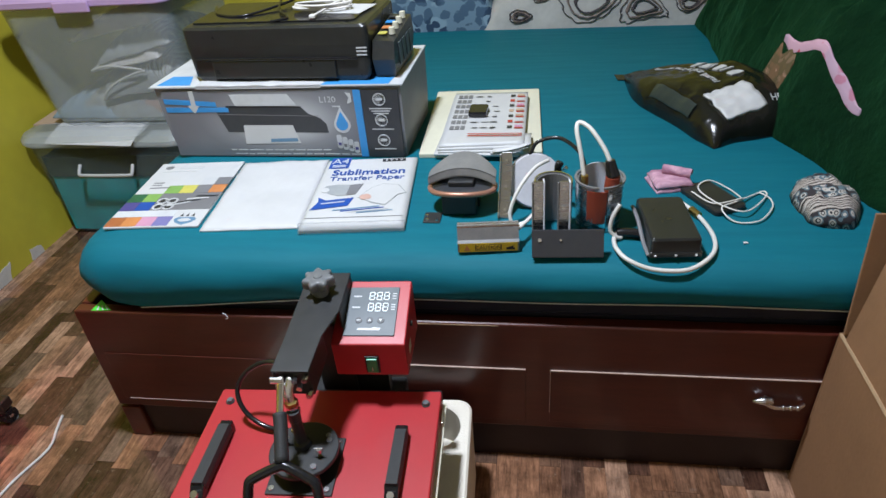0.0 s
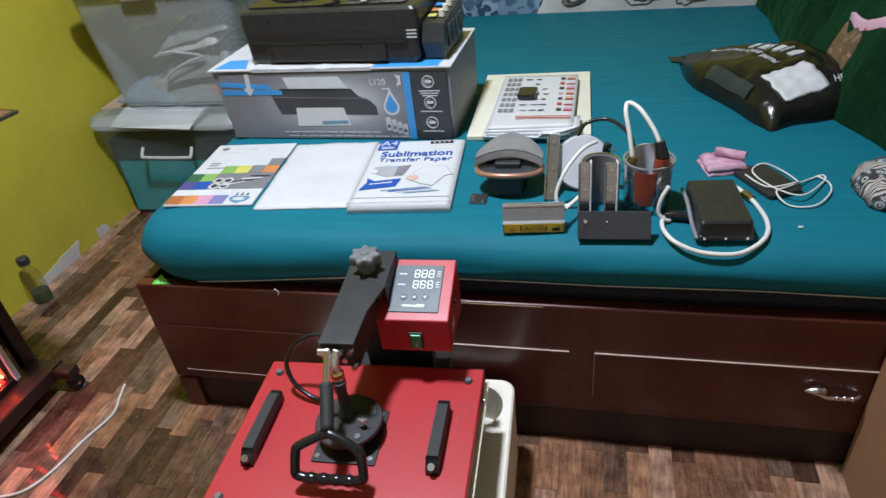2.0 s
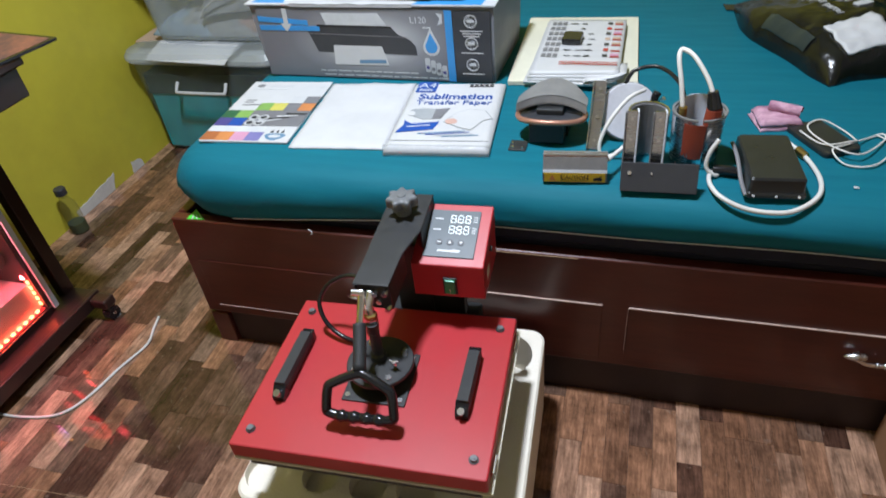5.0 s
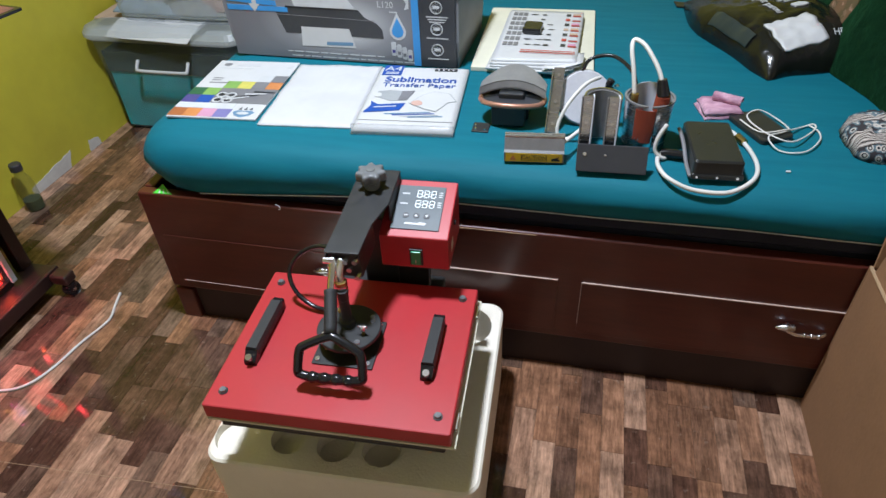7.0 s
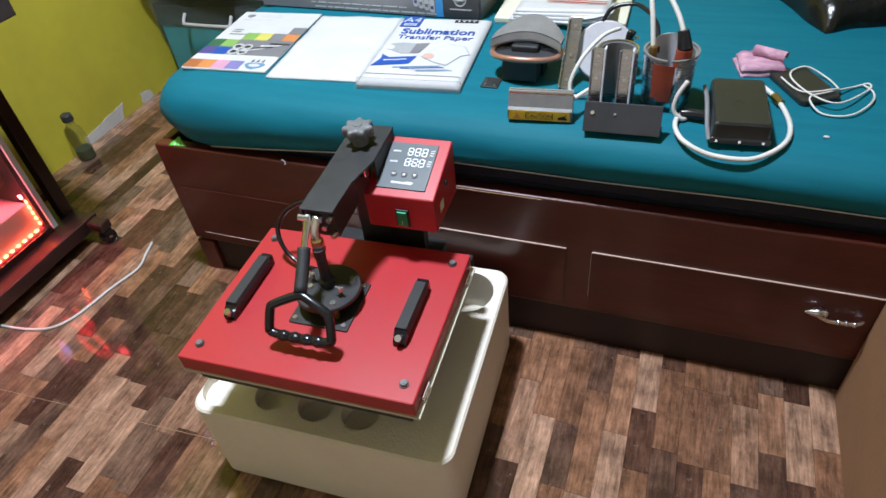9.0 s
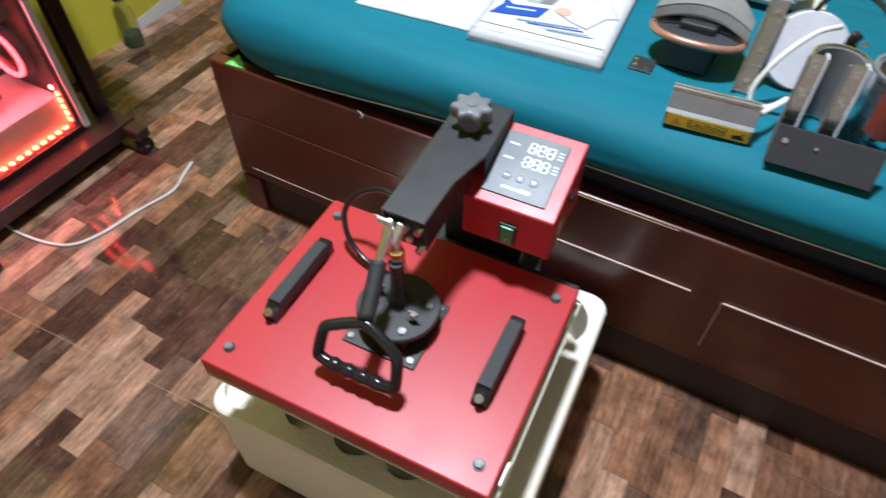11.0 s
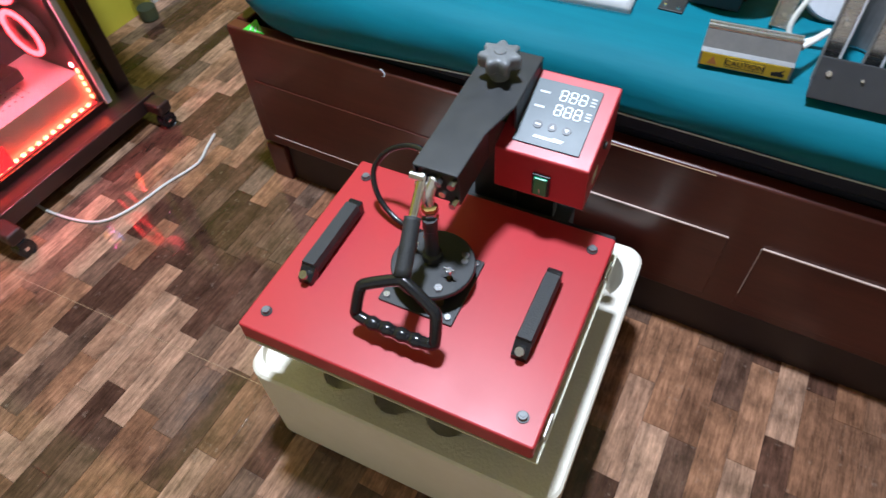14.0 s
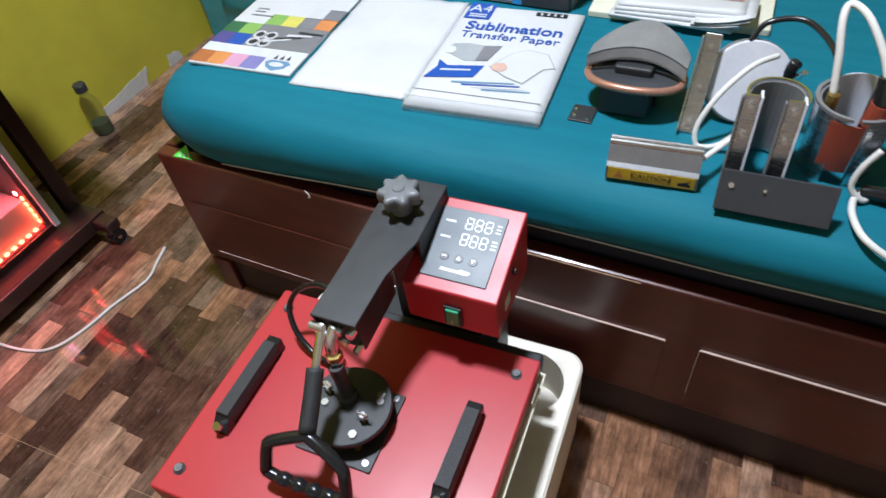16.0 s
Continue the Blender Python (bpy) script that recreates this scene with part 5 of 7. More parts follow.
for k in range(4):
    dz = 0.0122 + 0.0052 * k
    cat = thing("catalogue", pose(0.852 + 0.004 * (k % 2), 0.632 + 0.004 * k, MT + dz, 0, 0, -3 + 2.4 * k - k * k * 0.5), "printed product catalogue in a slightly curled stack", "catalogue", "catalogue stack")
    bm = heap(-0.102, -0.195, 0.102, 0.165, 14, 22, lambda u, v: 0.0045 + 0.012 * max(0, 0.16 - v) * (0.4 + 1.2 * u) * (k + 1) + 0.0006 * noise.noise((u * 4, v * 4, k)))
    part("page_block", bm, M["white"], cat, "", True)
    if k < 3:
        part("curled_page", slab_page(k), M["white"], cat, "", True)
        part("cover_print", box((-0.09, -0.194, 0.0015), (0.09, -0.19, 0.004)), M[("violet", "midgrey", "charcoal")[k]], cat)
        continue
    rnd = random.Random(11)
    zt = 0.0058
    for r in range(7):
        for c in range(3):
            flat("picture_block", rect(-0.09 + 0.014 * c, 0.12 - 0.036 * r, -0.079 + 0.014 * c, 0.142 - 0.036 * r), zt, M["midgrey"], cat)
        flat("price_block", rect(0.056, 0.126 - 0.036 * r, 0.068, 0.142 - 0.036 * r), zt, M[("charcoal", "redp", "charcoal", "skinpaper")[r % 4]], cat)
        flat("price_block", rect(0.074, 0.124 - 0.036 * r, 0.096, 0.13 - 0.036 * r), zt, M["redp"], cat)
        flat("price_block", rect(0.074, 0.133 - 0.036 * r, 0.094, 0.146 - 0.036 * r), zt, M[("skinpaper", "lightgrey", "pinkp", "skinpaper")[r % 4]], cat)
        for c in range(3):
            if r > 3 or rnd.random() < 0.6:
                x, y = -0.03 + 0.026 * c + rnd.uniform(-0.004, 0.004), 0.13 - 0.036 * r
                flat("tool_picture", blob(x, y, rnd.uniform(0.006, 0.012), rnd.uniform(0.002, 0.005), r + c, 10, 0.5), zt, M["charcoal"], cat)
    for r in range(2):
        flat("text_bar", rect(-0.04, -0.13 - 0.012 * r, 0.095, -0.126 - 0.012 * r), zt + 0.0025, M["redp"], cat)
dev = part("black_dongle", prism(round_rect(-0.024, -0.031, 0.024, 0.031, 0.008, 5), 0, 0.014, 0.003), M["gloss_black"])
dev.matrix_world = pose(0.832, 0.655, MT + 0.0338, 0, 0, -3)
tagged(dev, "small rounded black device on the catalogues", "device")

# ---- press attachments ----
capel = thing("cap_press_element", pose(0.836, 0.225, MT), "curved grey cap press element on a black bracket", "press element")


def slab(point, nu, nv, thick):
    """A curved sheet through point(u, v), given thickness downwards."""
    bm = bmesh.new()
    top = [[bm.verts.new(point(i / nu, j / nv)) for j in range(nv + 1)] for i in range(nu + 1)]
    low = [[bm.verts.new(Vector(point(i / nu, j / nv)) - Vector((0, 0, thick))) for j in range(nv + 1)] for i in range(nu + 1)]
    for i in range(nu):
        for j in range(nv):
            bm.faces.new((top[i][j], top[i + 1][j], top[i + 1][j + 1], top[i][j + 1]))
            bm.faces.new((low[i][j + 1], low[i + 1][j + 1], low[i + 1][j], low[i][j]))
    for j in range(nv):
        bm.faces.new((top[0][j], top[0][j + 1], low[0][j + 1], low[0][j])), bm.faces.new((top[nu][j + 1], top[nu][j], low[nu][j], low[nu][j + 1]))
    for i in range(nu):
        bm.faces.new((top[i + 1][0], top[i][0], low[i][0], low[i + 1][0])), bm.faces.new((top[i][nv], top[i + 1][nv], low[i + 1][nv], low[i][nv]))
    bmesh.ops.recalc_face_normals(bm, faces=bm.faces)
    return bm


def cap_sheet(u, v):
    a = 2 * u - 1
    return (0.07 * a, 0.01 - 0.022 * a * a + v * (0.06 - 0.03 * a * a), 0.094 - 0.02 * a * a - 0.01 * (1 - v) * (1 - a * a))


part("curved_plate", slab(cap_sheet, 24, 8, 0.007), M["greymetal"], capel, "grey curved steel plate")
part("plate_lip", slab(lambda u, v: (cap_sheet(u, 0)[0], cap_sheet(u, 0)[1] - 0.003 - 0.004 * v, cap_sheet(u, 0)[2] - 0.001 - 0.012 * v), 24, 2, 0.003), M["greymetal"], capel)
part("inner_plate", slab(lambda u, v: (0.056 * (2 * u - 1), 0.022 + 0.03 * v, 0.072 - 0.014 * (2 * u - 1) ** 2), 16, 4, 0.004), M["steel"], capel, "bright inner plate")
ringpts = [(0.068 * math.cos(a), -0.006 + 0.05 * math.sin(a), 0.052 - 0.004 * math.cos(2 * a)) for a in (2 * math.pi * k / 20 for k in range(20))]
part("rim", tube(ringpts, 0.0058, 8, 3, True), M["copper"], capel, "copper-coloured heater rim", True)
part("liner", prism([(0.062 * math.cos(a), -0.006 + 0.045 * math.sin(a)) for a in (2 * math.pi * k / 24 for k in range(24))], 0.044, 0.05), M["charcoal"], capel)
part("bracket", box((-0.04, -0.045, 0.004), (0.03, -0.006, 0.0435), 0.002), M["black"], capel)
part("bracket_post", box((-0.03, -0.012, 0.05), (0.024, 0.018, 0.062), 0.003), M["black"], capel)
part("bracket_web", box((-0.036, -0.005, 0.0), (0.034, 0.035, 0.043), 0.002), M["black"], capel)
part("mounting_tab", box((-0.078, -0.075, 0.0), (-0.042, -0.035, 0.003), 0.001), M["black"], capel)
for x, y in ((-0.07, -0.066), (-0.05, -0.068), (-0.072, -0.05)):
    part("screw", rod((x, y, 0.003), (x, y, 0.006), 0.003, 0.0025, 10), M["chrome"], capel)

plate = thing("plate_press_element", pose(0.985, 0.222, MT), "round pale plate press element leaning on its bracket", "press element")
pm = Matrix.Translation((0.0, 0.02, 0.05)) @ pose(0, 0, 0, 62, 0, 14)
part("heater_disc", lathe([(0.0, 0.0), (0.054, 0.0), (0.056, 0.002), (0.056, 0.008), (0.054, 0.01), (0.0, 0.01)], 36), M["whitepad"], plate, "pale silicone heater disc").data.transform(pm)
part("back_plate", lathe([(0.0, -0.008), (0.058, -0.008), (0.058, -0.0005), (0.0, -0.0005)], 36), M["greymetal"], plate).data.transform(pm)
sm = Matrix.Translation((-0.06, -0.05, 0.0)) @ pose(0, 0, 0, -32, 2, 0)
part("bracket", box((-0.011, -0.003, 0), (0.011, 0.003, 0.135), 0.001, m=sm), M["steel"], plate, "bright steel bracket strip")
part("bracket_flange", box((-0.014, -0.012, 0), (-0.0115, 0.003, 0.13), 0.0006, m=sm), M["steel"], plate)
for z in (0.118, 0.065, 0.018):
    part("screw", rod(sm @ Vector((0, -0.003, z)), sm @ Vector((0, -0.007, z)), 0.004, 0.0035, 10), M["chrome"], plate)

cau = thing("bottle_press_element", pose(0.9, 0.062, MT, 0, 0, 5), "grey aluminium press bar with yellow caution label", "press element")
part("bar", loft([[(x, y, z) for y, z in ((-0.012, 0), (0.02, 0), (0.02, 0.044), (0.004, 0.044), (-0.004, 0.022), (-0.012, 0.02))] for x in (-0.058, 0.058)]), M["greymetal"], cau)
part("top_rib", rod((-0.058, 0.008, 0.046), (0.058, 0.008, 0.046), 0.004, 0.004, 10), M["steel"], cau)
part("top_rib", rod((-0.058, 0.017, 0.046), (0.058, 0.017, 0.046), 0.003, 0.003, 10), M["steel"], cau)
lab = part("caution_label", prism(rect(-0.055, 0.001, 0.055, 0.0192), 0, 0.0006, m=upright(0, -0.0122, 0)), M["amber"], cau, "yellow caution label")
part("label_frame", prism(rect(-0.025, 0.004, 0.025, 0.0165), 0.0006, 0.0009, m=upright(0, -0.0122, 0)), M["ink"], lab)
part("label_field", prism(rect(-0.0238, 0.005, 0.0238, 0.0155), 0.0009, 0.0012, m=upright(0, -0.0122, 0)), M["amber"], lab)
lettering("caution_text", "CAUTION", 0.0108, upright(0, -0.0136, 0.0102), M["ink"], lab, 0.0002)
part("warning_triangle", prism([(-0.047, 0.004), (-0.034, 0.004), (-0.0405, 0.016)], 0.0006, 0.0009, m=upright(0, -0.0122, 0)), M["orange"], lab)
part("hot_mark", prism([(0.034, 0.004), (0.05, 0.004), (0.05, 0.008), (0.046, 0.009), (0.05, 0.015), (0.043, 0.011), (0.034, 0.009)], 0.0006, 0.0009, m=upright(0, -0.0122, 0)), M["ink"], lab)


def shell(r, a0, a1, z0, z1, thick, n=18, flare=1.0):
    out, inn = [], []
    for k in range(n + 1):
        a = radians(a0 + (a1 - a0) * k / n)
        out.append((r * math.cos(a), r * math.sin(a)))
        inn.append(((r - thick) * math.cos(a), (r - thick) * math.sin(a)))
    o = out + inn[::-1]
    return loft([[(x, y, z0) for x, y in o], [(x * flare, y * flare, z1) for x, y in o]])


wrap = thing("mug_press_element", pose(1.035, 0.095, MT), "steel mug wrap element with clamp flanges and black foot", "press element", "mug press elements")
part("wrap_shell", shell(0.036, 30, 330, 0.002, 0.112, 0.003, 24), M["steel"], wrap, "bent steel wrap shell").data.transform(Matrix.Translation((-0.014, 0.034, 0)) @ pose(0, 0, 0, 0, 0, -90))
part("heater_lining", shell(0.0325, 32, 328, 0.006, 0.108, 0.002, 24), M["greymetal"], wrap).data.transform(Matrix.Translation((-0.014, 0.034, 0)) @ pose(0, 0, 0, 0, 0, -90))
for x in (-0.041, 0.006):
    fm = Matrix.Translation((x, -0.022, 0.0)) @ pose(0, 0, 0, -11, 0, 3)
    part("clamp_flange", box((-0.009, -0.0025, 0.0), (0.009, 0.0025, 0.128), 0.001, m=fm), M["steel"], wrap, "bright steel clamp flange")
    part("flange_lip", box((0.0092, -0.0025, 0.0), (0.0122, 0.022, 0.126), 0.0006, m=fm), M["alu"], wrap)
    part("flange_fold", box((-0.0118, -0.006, 0.0), (-0.0092, 0.0025, 0.126), 0.0006, m=fm), M["greymetal"], wrap)
    for z in (0.116, 0.078):
        part("screw", rod(fm @ Vector((0, -0.0025, z)), fm @ Vector((0, -0.008, z)), 0.0035, 0.003, 10), M["chrome"], wrap)
part("foot_plate", box((-0.052, -0.003, 0.0), (0.078, 0.001, 0.052), 0.001, m=Matrix.Translation((0, -0.063, 0.0015)) @ pose(0, 0, 0, -24, 0, 2)), M["charcoal"], wrap, "dark grey foot plate")
part("foot_ledge", box((-0.052, -0.06, 0.0), (0.078, -0.02, 0.004), 0.001), M["charcoal"], wrap)
part("screw", rod((-0.038, -0.05, 0.032), (-0.038, -0.0555, 0.034), 0.004, 0.0035, 10), M["chrome"], wrap)
part("screw", rod((0.0, -0.05, 0.032), (0.0, -0.0545, 0.034), 0.002, 0.002, 10), M["chrome"], wrap)

mug = thing("mug_press_element", pose(1.109, 0.16, MT), "round steel mug press element with red lining and plug", "press element", "mug press elements")
part("steel_shell", shell(0.042, -72, 252, 0.0, 0.1, 0.0025, 36, 1.1), M["steel"], mug, "polished round steel shell", False)
part("rim", shell(0.0478, -85, 265, 0.0985, 0.102, 0.0045, 36), M["greymetal"], mug)
part("heater_lining", shell(0.0392, -70, 250, 0.004, 0.098, 0.003, 32, 1.1), M["greymetal"], mug)
part("silicone_strip", shell(0.0428, 236, 284, 0.022, 0.092, 0.002, 8, 1.09), M["silicone"], mug, "red-brown silicone strip")
part("cable_gland", rod((0.02, -0.022, 0.085), (0.021, -0.024, 0.116), 0.0145, 0.0135, 16), M["silicone"], mug, "red rubber cable gland")
part("gland_collar", rod((0.021, -0.024, 0.116), (0.014, -0.018, 0.145), 0.0128, 0.009, 16), M["gloss_black"], mug)
part("inner_sheet", shell(0.03, 60, 200, 0.02, 0.118, 0.0015, 14), M["alu"], mug, "loose pale lining sheet")
part("post", rod((-0.03, -0.015, 0.06), (-0.03, -0.015, 0.112), 0.008, 0.007, 14), M["brass"], mug)
part("cable", tube([(0.014, -0.018, 0.143), (0.002, -0.004, 0.165), (-0.022, 0.02, 0.192), (-0.042, 0.034, 0.198), (-0.046, 0.022, 0.185), (-0.038, 0.002, 0.15), (-0.031, -0.013, 0.11)], 0.0043, 10, 7), M["cord"], mug, "white heater cable", True)
part("inner_cable", tube([(0.035, -0.05, 0.07), (0.022, -0.058, 0.045), (0.02, -0.064, 0.02), (0.035, -0.066, 0.006), (0.042, -0.06, 0.005)], 0.004, 8, 6), M["cord"], mug, "", True)

loopc = part("heater_cable", tube([(1.012, 0.225, MT + 0.105), (0.985, 0.2, MT + 0.1), (0.955, 0.17, MT + 0.07), (0.938, 0.15, MT + 0.03), (0.944, 0.14, MT + 0.006), (0.968, 0.142, MT + 0.01), (0.984, 0.14, MT + 0.03), (0.974, 0.11, MT + 0.035), (0.957, 0.078, MT + 0.035)], 0.0038, 9, 8), M["cord"], None, "", True)
tagged(loopc, "white heater cable looping between the press elements", "cable")
blackc = part("black_heater_cable", tube([(0.975, 0.26, MT + 0.1), (0.99, 0.275, MT + 0.122), (1.035, 0.275, MT + 0.13), (1.075, 0.225, MT + 0.118), (1.085, 0.17, MT + 0.09)], 0.004, 9, 8), M["gloss_black"], None, "", True)
tagged(blackc, "black heater cable arching behind the press elements", "cable")
plug = thing("cable_plug", pose(1.035, 0.215, MT), "black cable plug standing behind the press elements", "plug")
part("plug_body", tube([(0, 0, 0.0), (0.0, 0, 0.05), (-0.004, 0.0, 0.09), (0.0, 0.0, 0.105)], 0.008, 10, 5), M["gloss_black"], plug, "", True)
part("plug_tip", rod((0.004, -0.004, 0.085), (0.012, -0.012, 0.1), 0.004, 0.004, 8), M["chrome"], plug)

# foot pedal with its cable
ped = thing("foot_switch", pose(1.233, 0.124, MT, 0, 0, 4), "black power adapter block with white cable on the bed", "adapter")
part("lower_shell", box((-0.046, -0.088, 0.0), (0.048, 0.072, 0.013), 0.004), M["printer"], ped)
part("upper_shell", loft([[(x, y, z) for x, y in round_rect(-0.045 + i, -0.086 + i, 0.045 - i, 0.07 - i, 0.006, 3)] for i, z in ((0.0, 0.0132), (0.001, 0.036), (0.004, 0.04))]), M["printer"], ped)
for x in (-0.036, 0.0, 0.036):
    part("screw", rod((x, -0.0895, 0.0075), (x, -0.087, 0.0075), 0.0025, 0.0025, 8), M["chrome"], ped)
part("side_strap", tube([(-0.047, -0.085, 0.006), (-0.05, -0.05, 0.012), (-0.052, 0.0, 0.03), (-0.056, 0.04, 0.038)], 0.004, 8, 6, flat=0.6), M["midgrey"], ped, "", True)
part("cable_gland", tube([(-0.05, -0.02, 0.012), (-0.075, -0.015, 0.012), (-0.092, -0.012, 0.01)], 0.009, 10, 5), M["gloss_black"], ped, "", True)
part("cable", tube([(-0.092, -0.012, 0.01), (-0.1, -0.03, 0.007), (-0.1, -0.06, 0.006), (-0.085, -0.092, 0.003), (-0.045, -0.109, -0.007), (0.01, -0.113, -0.009), (0.046, -0.1, -0.003), (0.072, -0.073, 0.004), (0.083, -0.03, 0.005), (0.08, 0.02, 0.006), (0.068, 0.065, 0.008), (0.05, 0.1, 0.01)], 0.0043, 10, 7), M["cord"], ped, "thick white cable", True)
part("cable_clip", rod((0.075, 0.045, 0.008), (0.066, 0.068, 0.009), 0.0075, 0.0075, 12), M["brass"], ped)

slab_dev = part("power_bank", prism(round_rect(-0.037, -0.06, 0.037, 0.06, 0.01, 4), 0, 0.011, 0.003), M["printer"])
slab_dev.matrix_world = pose(1.345, 0.25, MT, 0, 0, 27)
tagged(slab_dev, "flat black power bank under white cables", "power bank")
zb = MT + 0.015
loops = [(1.306, 0.262), (1.338, 0.211), (1.391, 0.227), (1.402, 0.253), (1.386, 0.289), (1.351, 0.306), (1.325, 0.289), (1.325, 0.252), (1.353, 0.2), (1.395, 0.183), (1.45, 0.255), (1.451, 0.276), (1.428, 0.264), (1.38, 0.216), (1.349, 0.189), (1.369, 0.159), (1.413, 0.16), (1.449, 0.207), (1.457, 0.25), (1.443, 0.272)]
on_bank = [abs(x - 1.345 + 0.5 * (y - 0.25)) < 0.055 and 0.18 < y < 0.31 for x, y in loops]
thin = part("charging_cable", tube([(x, y, MT + (0.0135 if up else 0.004) + 0.0012 * (k % 3)) for k, ((x, y), up) in enumerate(zip(loops, on_bank))], 0.0017, 8, 7), M["cord"], None, "", True)
tagged(thin, "thin white charging cable in loose loops", "cable")
scrap = part("paper_scrap", prism([(-0.004, -0.003), (0.005, -0.002), (0.004, 0.003), (-0.003, 0.003)], 0, 0.0015), M["white"])
scrap.matrix_world = pose(1.372, 0.09, MT)
tagged(scrap, "tiny scrap of white paper on the sheet", "scrap")


def folded(name, place, w, d, layers, h, mat, label, seed, rz=0):
    t = thing(name, pose(*place, 0, 0, rz), label, "cloth")
    for k in range(layers):
        s = 1 - 0.05 * k
        bm = heap(-w / 2 * s, -d / 2 * s, w / 2 * s, d / 2 * s, 14, 14, lambda u, v: max(0.0006, h * min(1, 9 * u + 0.3, 9 * (1 - u) + 0.3, 9 * v + 0.3, 9 * (1 - v) + 0.3) + 0.3 * h * noise.noise((u * 4 + seed, v * 4, k))))
        for v in bm.verts:
            v.co.z += k * h * 0.9
            v.co.x += 0.004 * noise.noise((k, seed, v.co.y * 20))
        part("fold", bm, mat, t, "", True)
    return t


folded("pink_cloth", (1.272, 0.318, MT), 0.085, 0.075, 2, 0.012, M["pinkcloth"], "crumpled pink checked cloth folded over itself", 3, 12)
roll = part("rolled_corner", shell(0.010, -30, 230, -0.03, 0.03, 0.0015, 18), M["pinkcloth"])
roll.matrix_world = pose(1.285, 0.322, MT + 0.03, 90, 0, 65)
roll.parent = bpy.data.objects["pink_cloth"]
roll.matrix_parent_inverse = bpy.data.objects["pink_cloth"].matrix_world.inverted()


def pattern_cloth(name, ground, ink, ink2, scale, width=0.08, kind="F1", stretch=(1, 1, 1)):
    """Cloth with a scattered print: cell outlines and blotches in two inks."""
    m, nodes, links, bsdf = nodes_of(name)
    tc, mp = nodes.new("ShaderNodeTexCoord"), nodes.new("ShaderNodeMapping")
    mp.inputs["Scale"].default_value = stretch
    nz, vm = nodes.new("ShaderNodeTexNoise"), nodes.new("ShaderNodeVectorMath")
    nz.inputs["Scale"].default_value = scale * 0.8
    vm.operation = "MULTIPLY_ADD"
    vm.inputs[1].default_value = (0.04, 0.04, 0.04)
    links.new(tc.outputs["Object"], mp.inputs[0]), links.new(mp.outputs[0], nz.inputs["Vector"])
    links.new(nz.outputs["Color"], vm.inputs[0]), links.new(mp.outputs[0], vm.inputs[2])
    vo, wv = nodes.new("ShaderNodeTexVoronoi"), nodes.new("ShaderNodeTexVoronoi")
    vo.feature = "DISTANCE_TO_EDGE" if kind == "EDGE" else "F1"
    vo.inputs["Scale"].default_value, wv.inputs["Scale"].default_value = scale, scale * 0.33
    links.new(vm.outputs[0], vo.inputs["Vector"]), links.new(vm.outputs[0], wv.inputs["Vector"])
    r1, r2 = nodes.new("ShaderNodeValToRGB"), nodes.new("ShaderNodeValToRGB")
    r1.color_ramp.elements[0].position, r1.color_ramp.elements[1].position = width, width + 0.05
    r1.color_ramp.elements[0].color, r1.color_ramp.elements[1].color = (0, 0, 0, 1), (1, 1, 1, 1)
    r2.color_ramp.elements[0].position, r2.color_ramp.elements[1].position = 0.42, 0.46
    links.new(vo.outputs["Distance"], r1.inputs[0]), links.new(wv.outputs["Distance"], r2.inputs[0])
    a, b = nodes.new("ShaderNodeMix"), nodes.new("ShaderNodeMix")
    a.data_type = b.data_type = "RGBA"
    a.inputs["A"].default_value, a.inputs["B"].default_value = (*ink, 1), (*ground, 1)
    b.inputs["B"].default_value = (*ink2, 1)
    links.new(r1.outputs[0], a.inputs["Factor"]), links.new(a.outputs["Result"], b.inputs["A"])
    half = nodes.new("ShaderNodeMath")
    half.operation = "MULTIPLY"
    half.inputs[1].default_value = 0.55
    links.new(r2.outputs[0], half.inputs[0]), links.new(half.outputs[0], b.inputs["Factor"])
    links.new(b.outputs["Result"], bsdf.inputs["Base Color"])
    bsdf.inputs["Roughness"].default_value = 0.9
    return m


M["leopard"] = pattern_cloth("blue_animal_print", (0.2, 0.31, 0.4), (0.02, 0.05, 0.1), (0.08, 0.15, 0.23), 26, 0.5)
M["green"].node_tree.nodes["Principled BSDF"].inputs["Sheen Weight"].default_value = 0.12
M["green"].node_tree.nodes["Principled BSDF"].inputs["Sheen Tint"].default_value = (0.1, 0.6, 0.25, 1)
M["paisley"] = mk("white_pillow_cotton", (0.5, 0.5, 0.48), (0.34, 0.34, 0.33), 7, 0.9, bump=0.2, bscale=30)
M["print_dark"] = mk("dark_paisley_ink", (0.04, 0.036, 0.045), (0.08, 0.07, 0.07), 90, 0.9)
M["print_brown"] = mk("brown_paisley_ink", (0.14, 0.1, 0.09), (0.24, 0.2, 0.18), 90, 0.9)
M["rose"] = pattern_cloth("pink_flower_print", (0.58, 0.34, 0.44), (0.5, 0.03, 0.08), (0.4, 0.3, 0.42), 22, 0.32)
M["amberprint"] = pattern_cloth("brown_leaf_print", (0.16, 0.09, 0.045), (0.36, 0.2, 0.14), (0.06, 0.06, 0.02), 38, 0.3)


def pillow(name, place, w, d, h, mat, label, seed, rz=0):
    def height(u, v):
        e = (max(0, 1 - abs(2 * u - 1) ** 4) * max(0, 1 - abs(2 * v - 1) ** 3)) ** 0.55
        return max(0.004, h * e * (1 + 0.14 * noise.noise((u * 3 + seed, v * 2.5, seed))) + 0.01 * noise.noise((u * 9, v * 5, seed)) * e)

    ob = part(name, heap(-w / 2, -d / 2, w / 2, d / 2, 36, 20, height), mat, None, "", True)
    ob.matrix_world = pose(*place, 0, 0, rz)
    return tagged(ob, label, "pillow", "pillows along the wall")


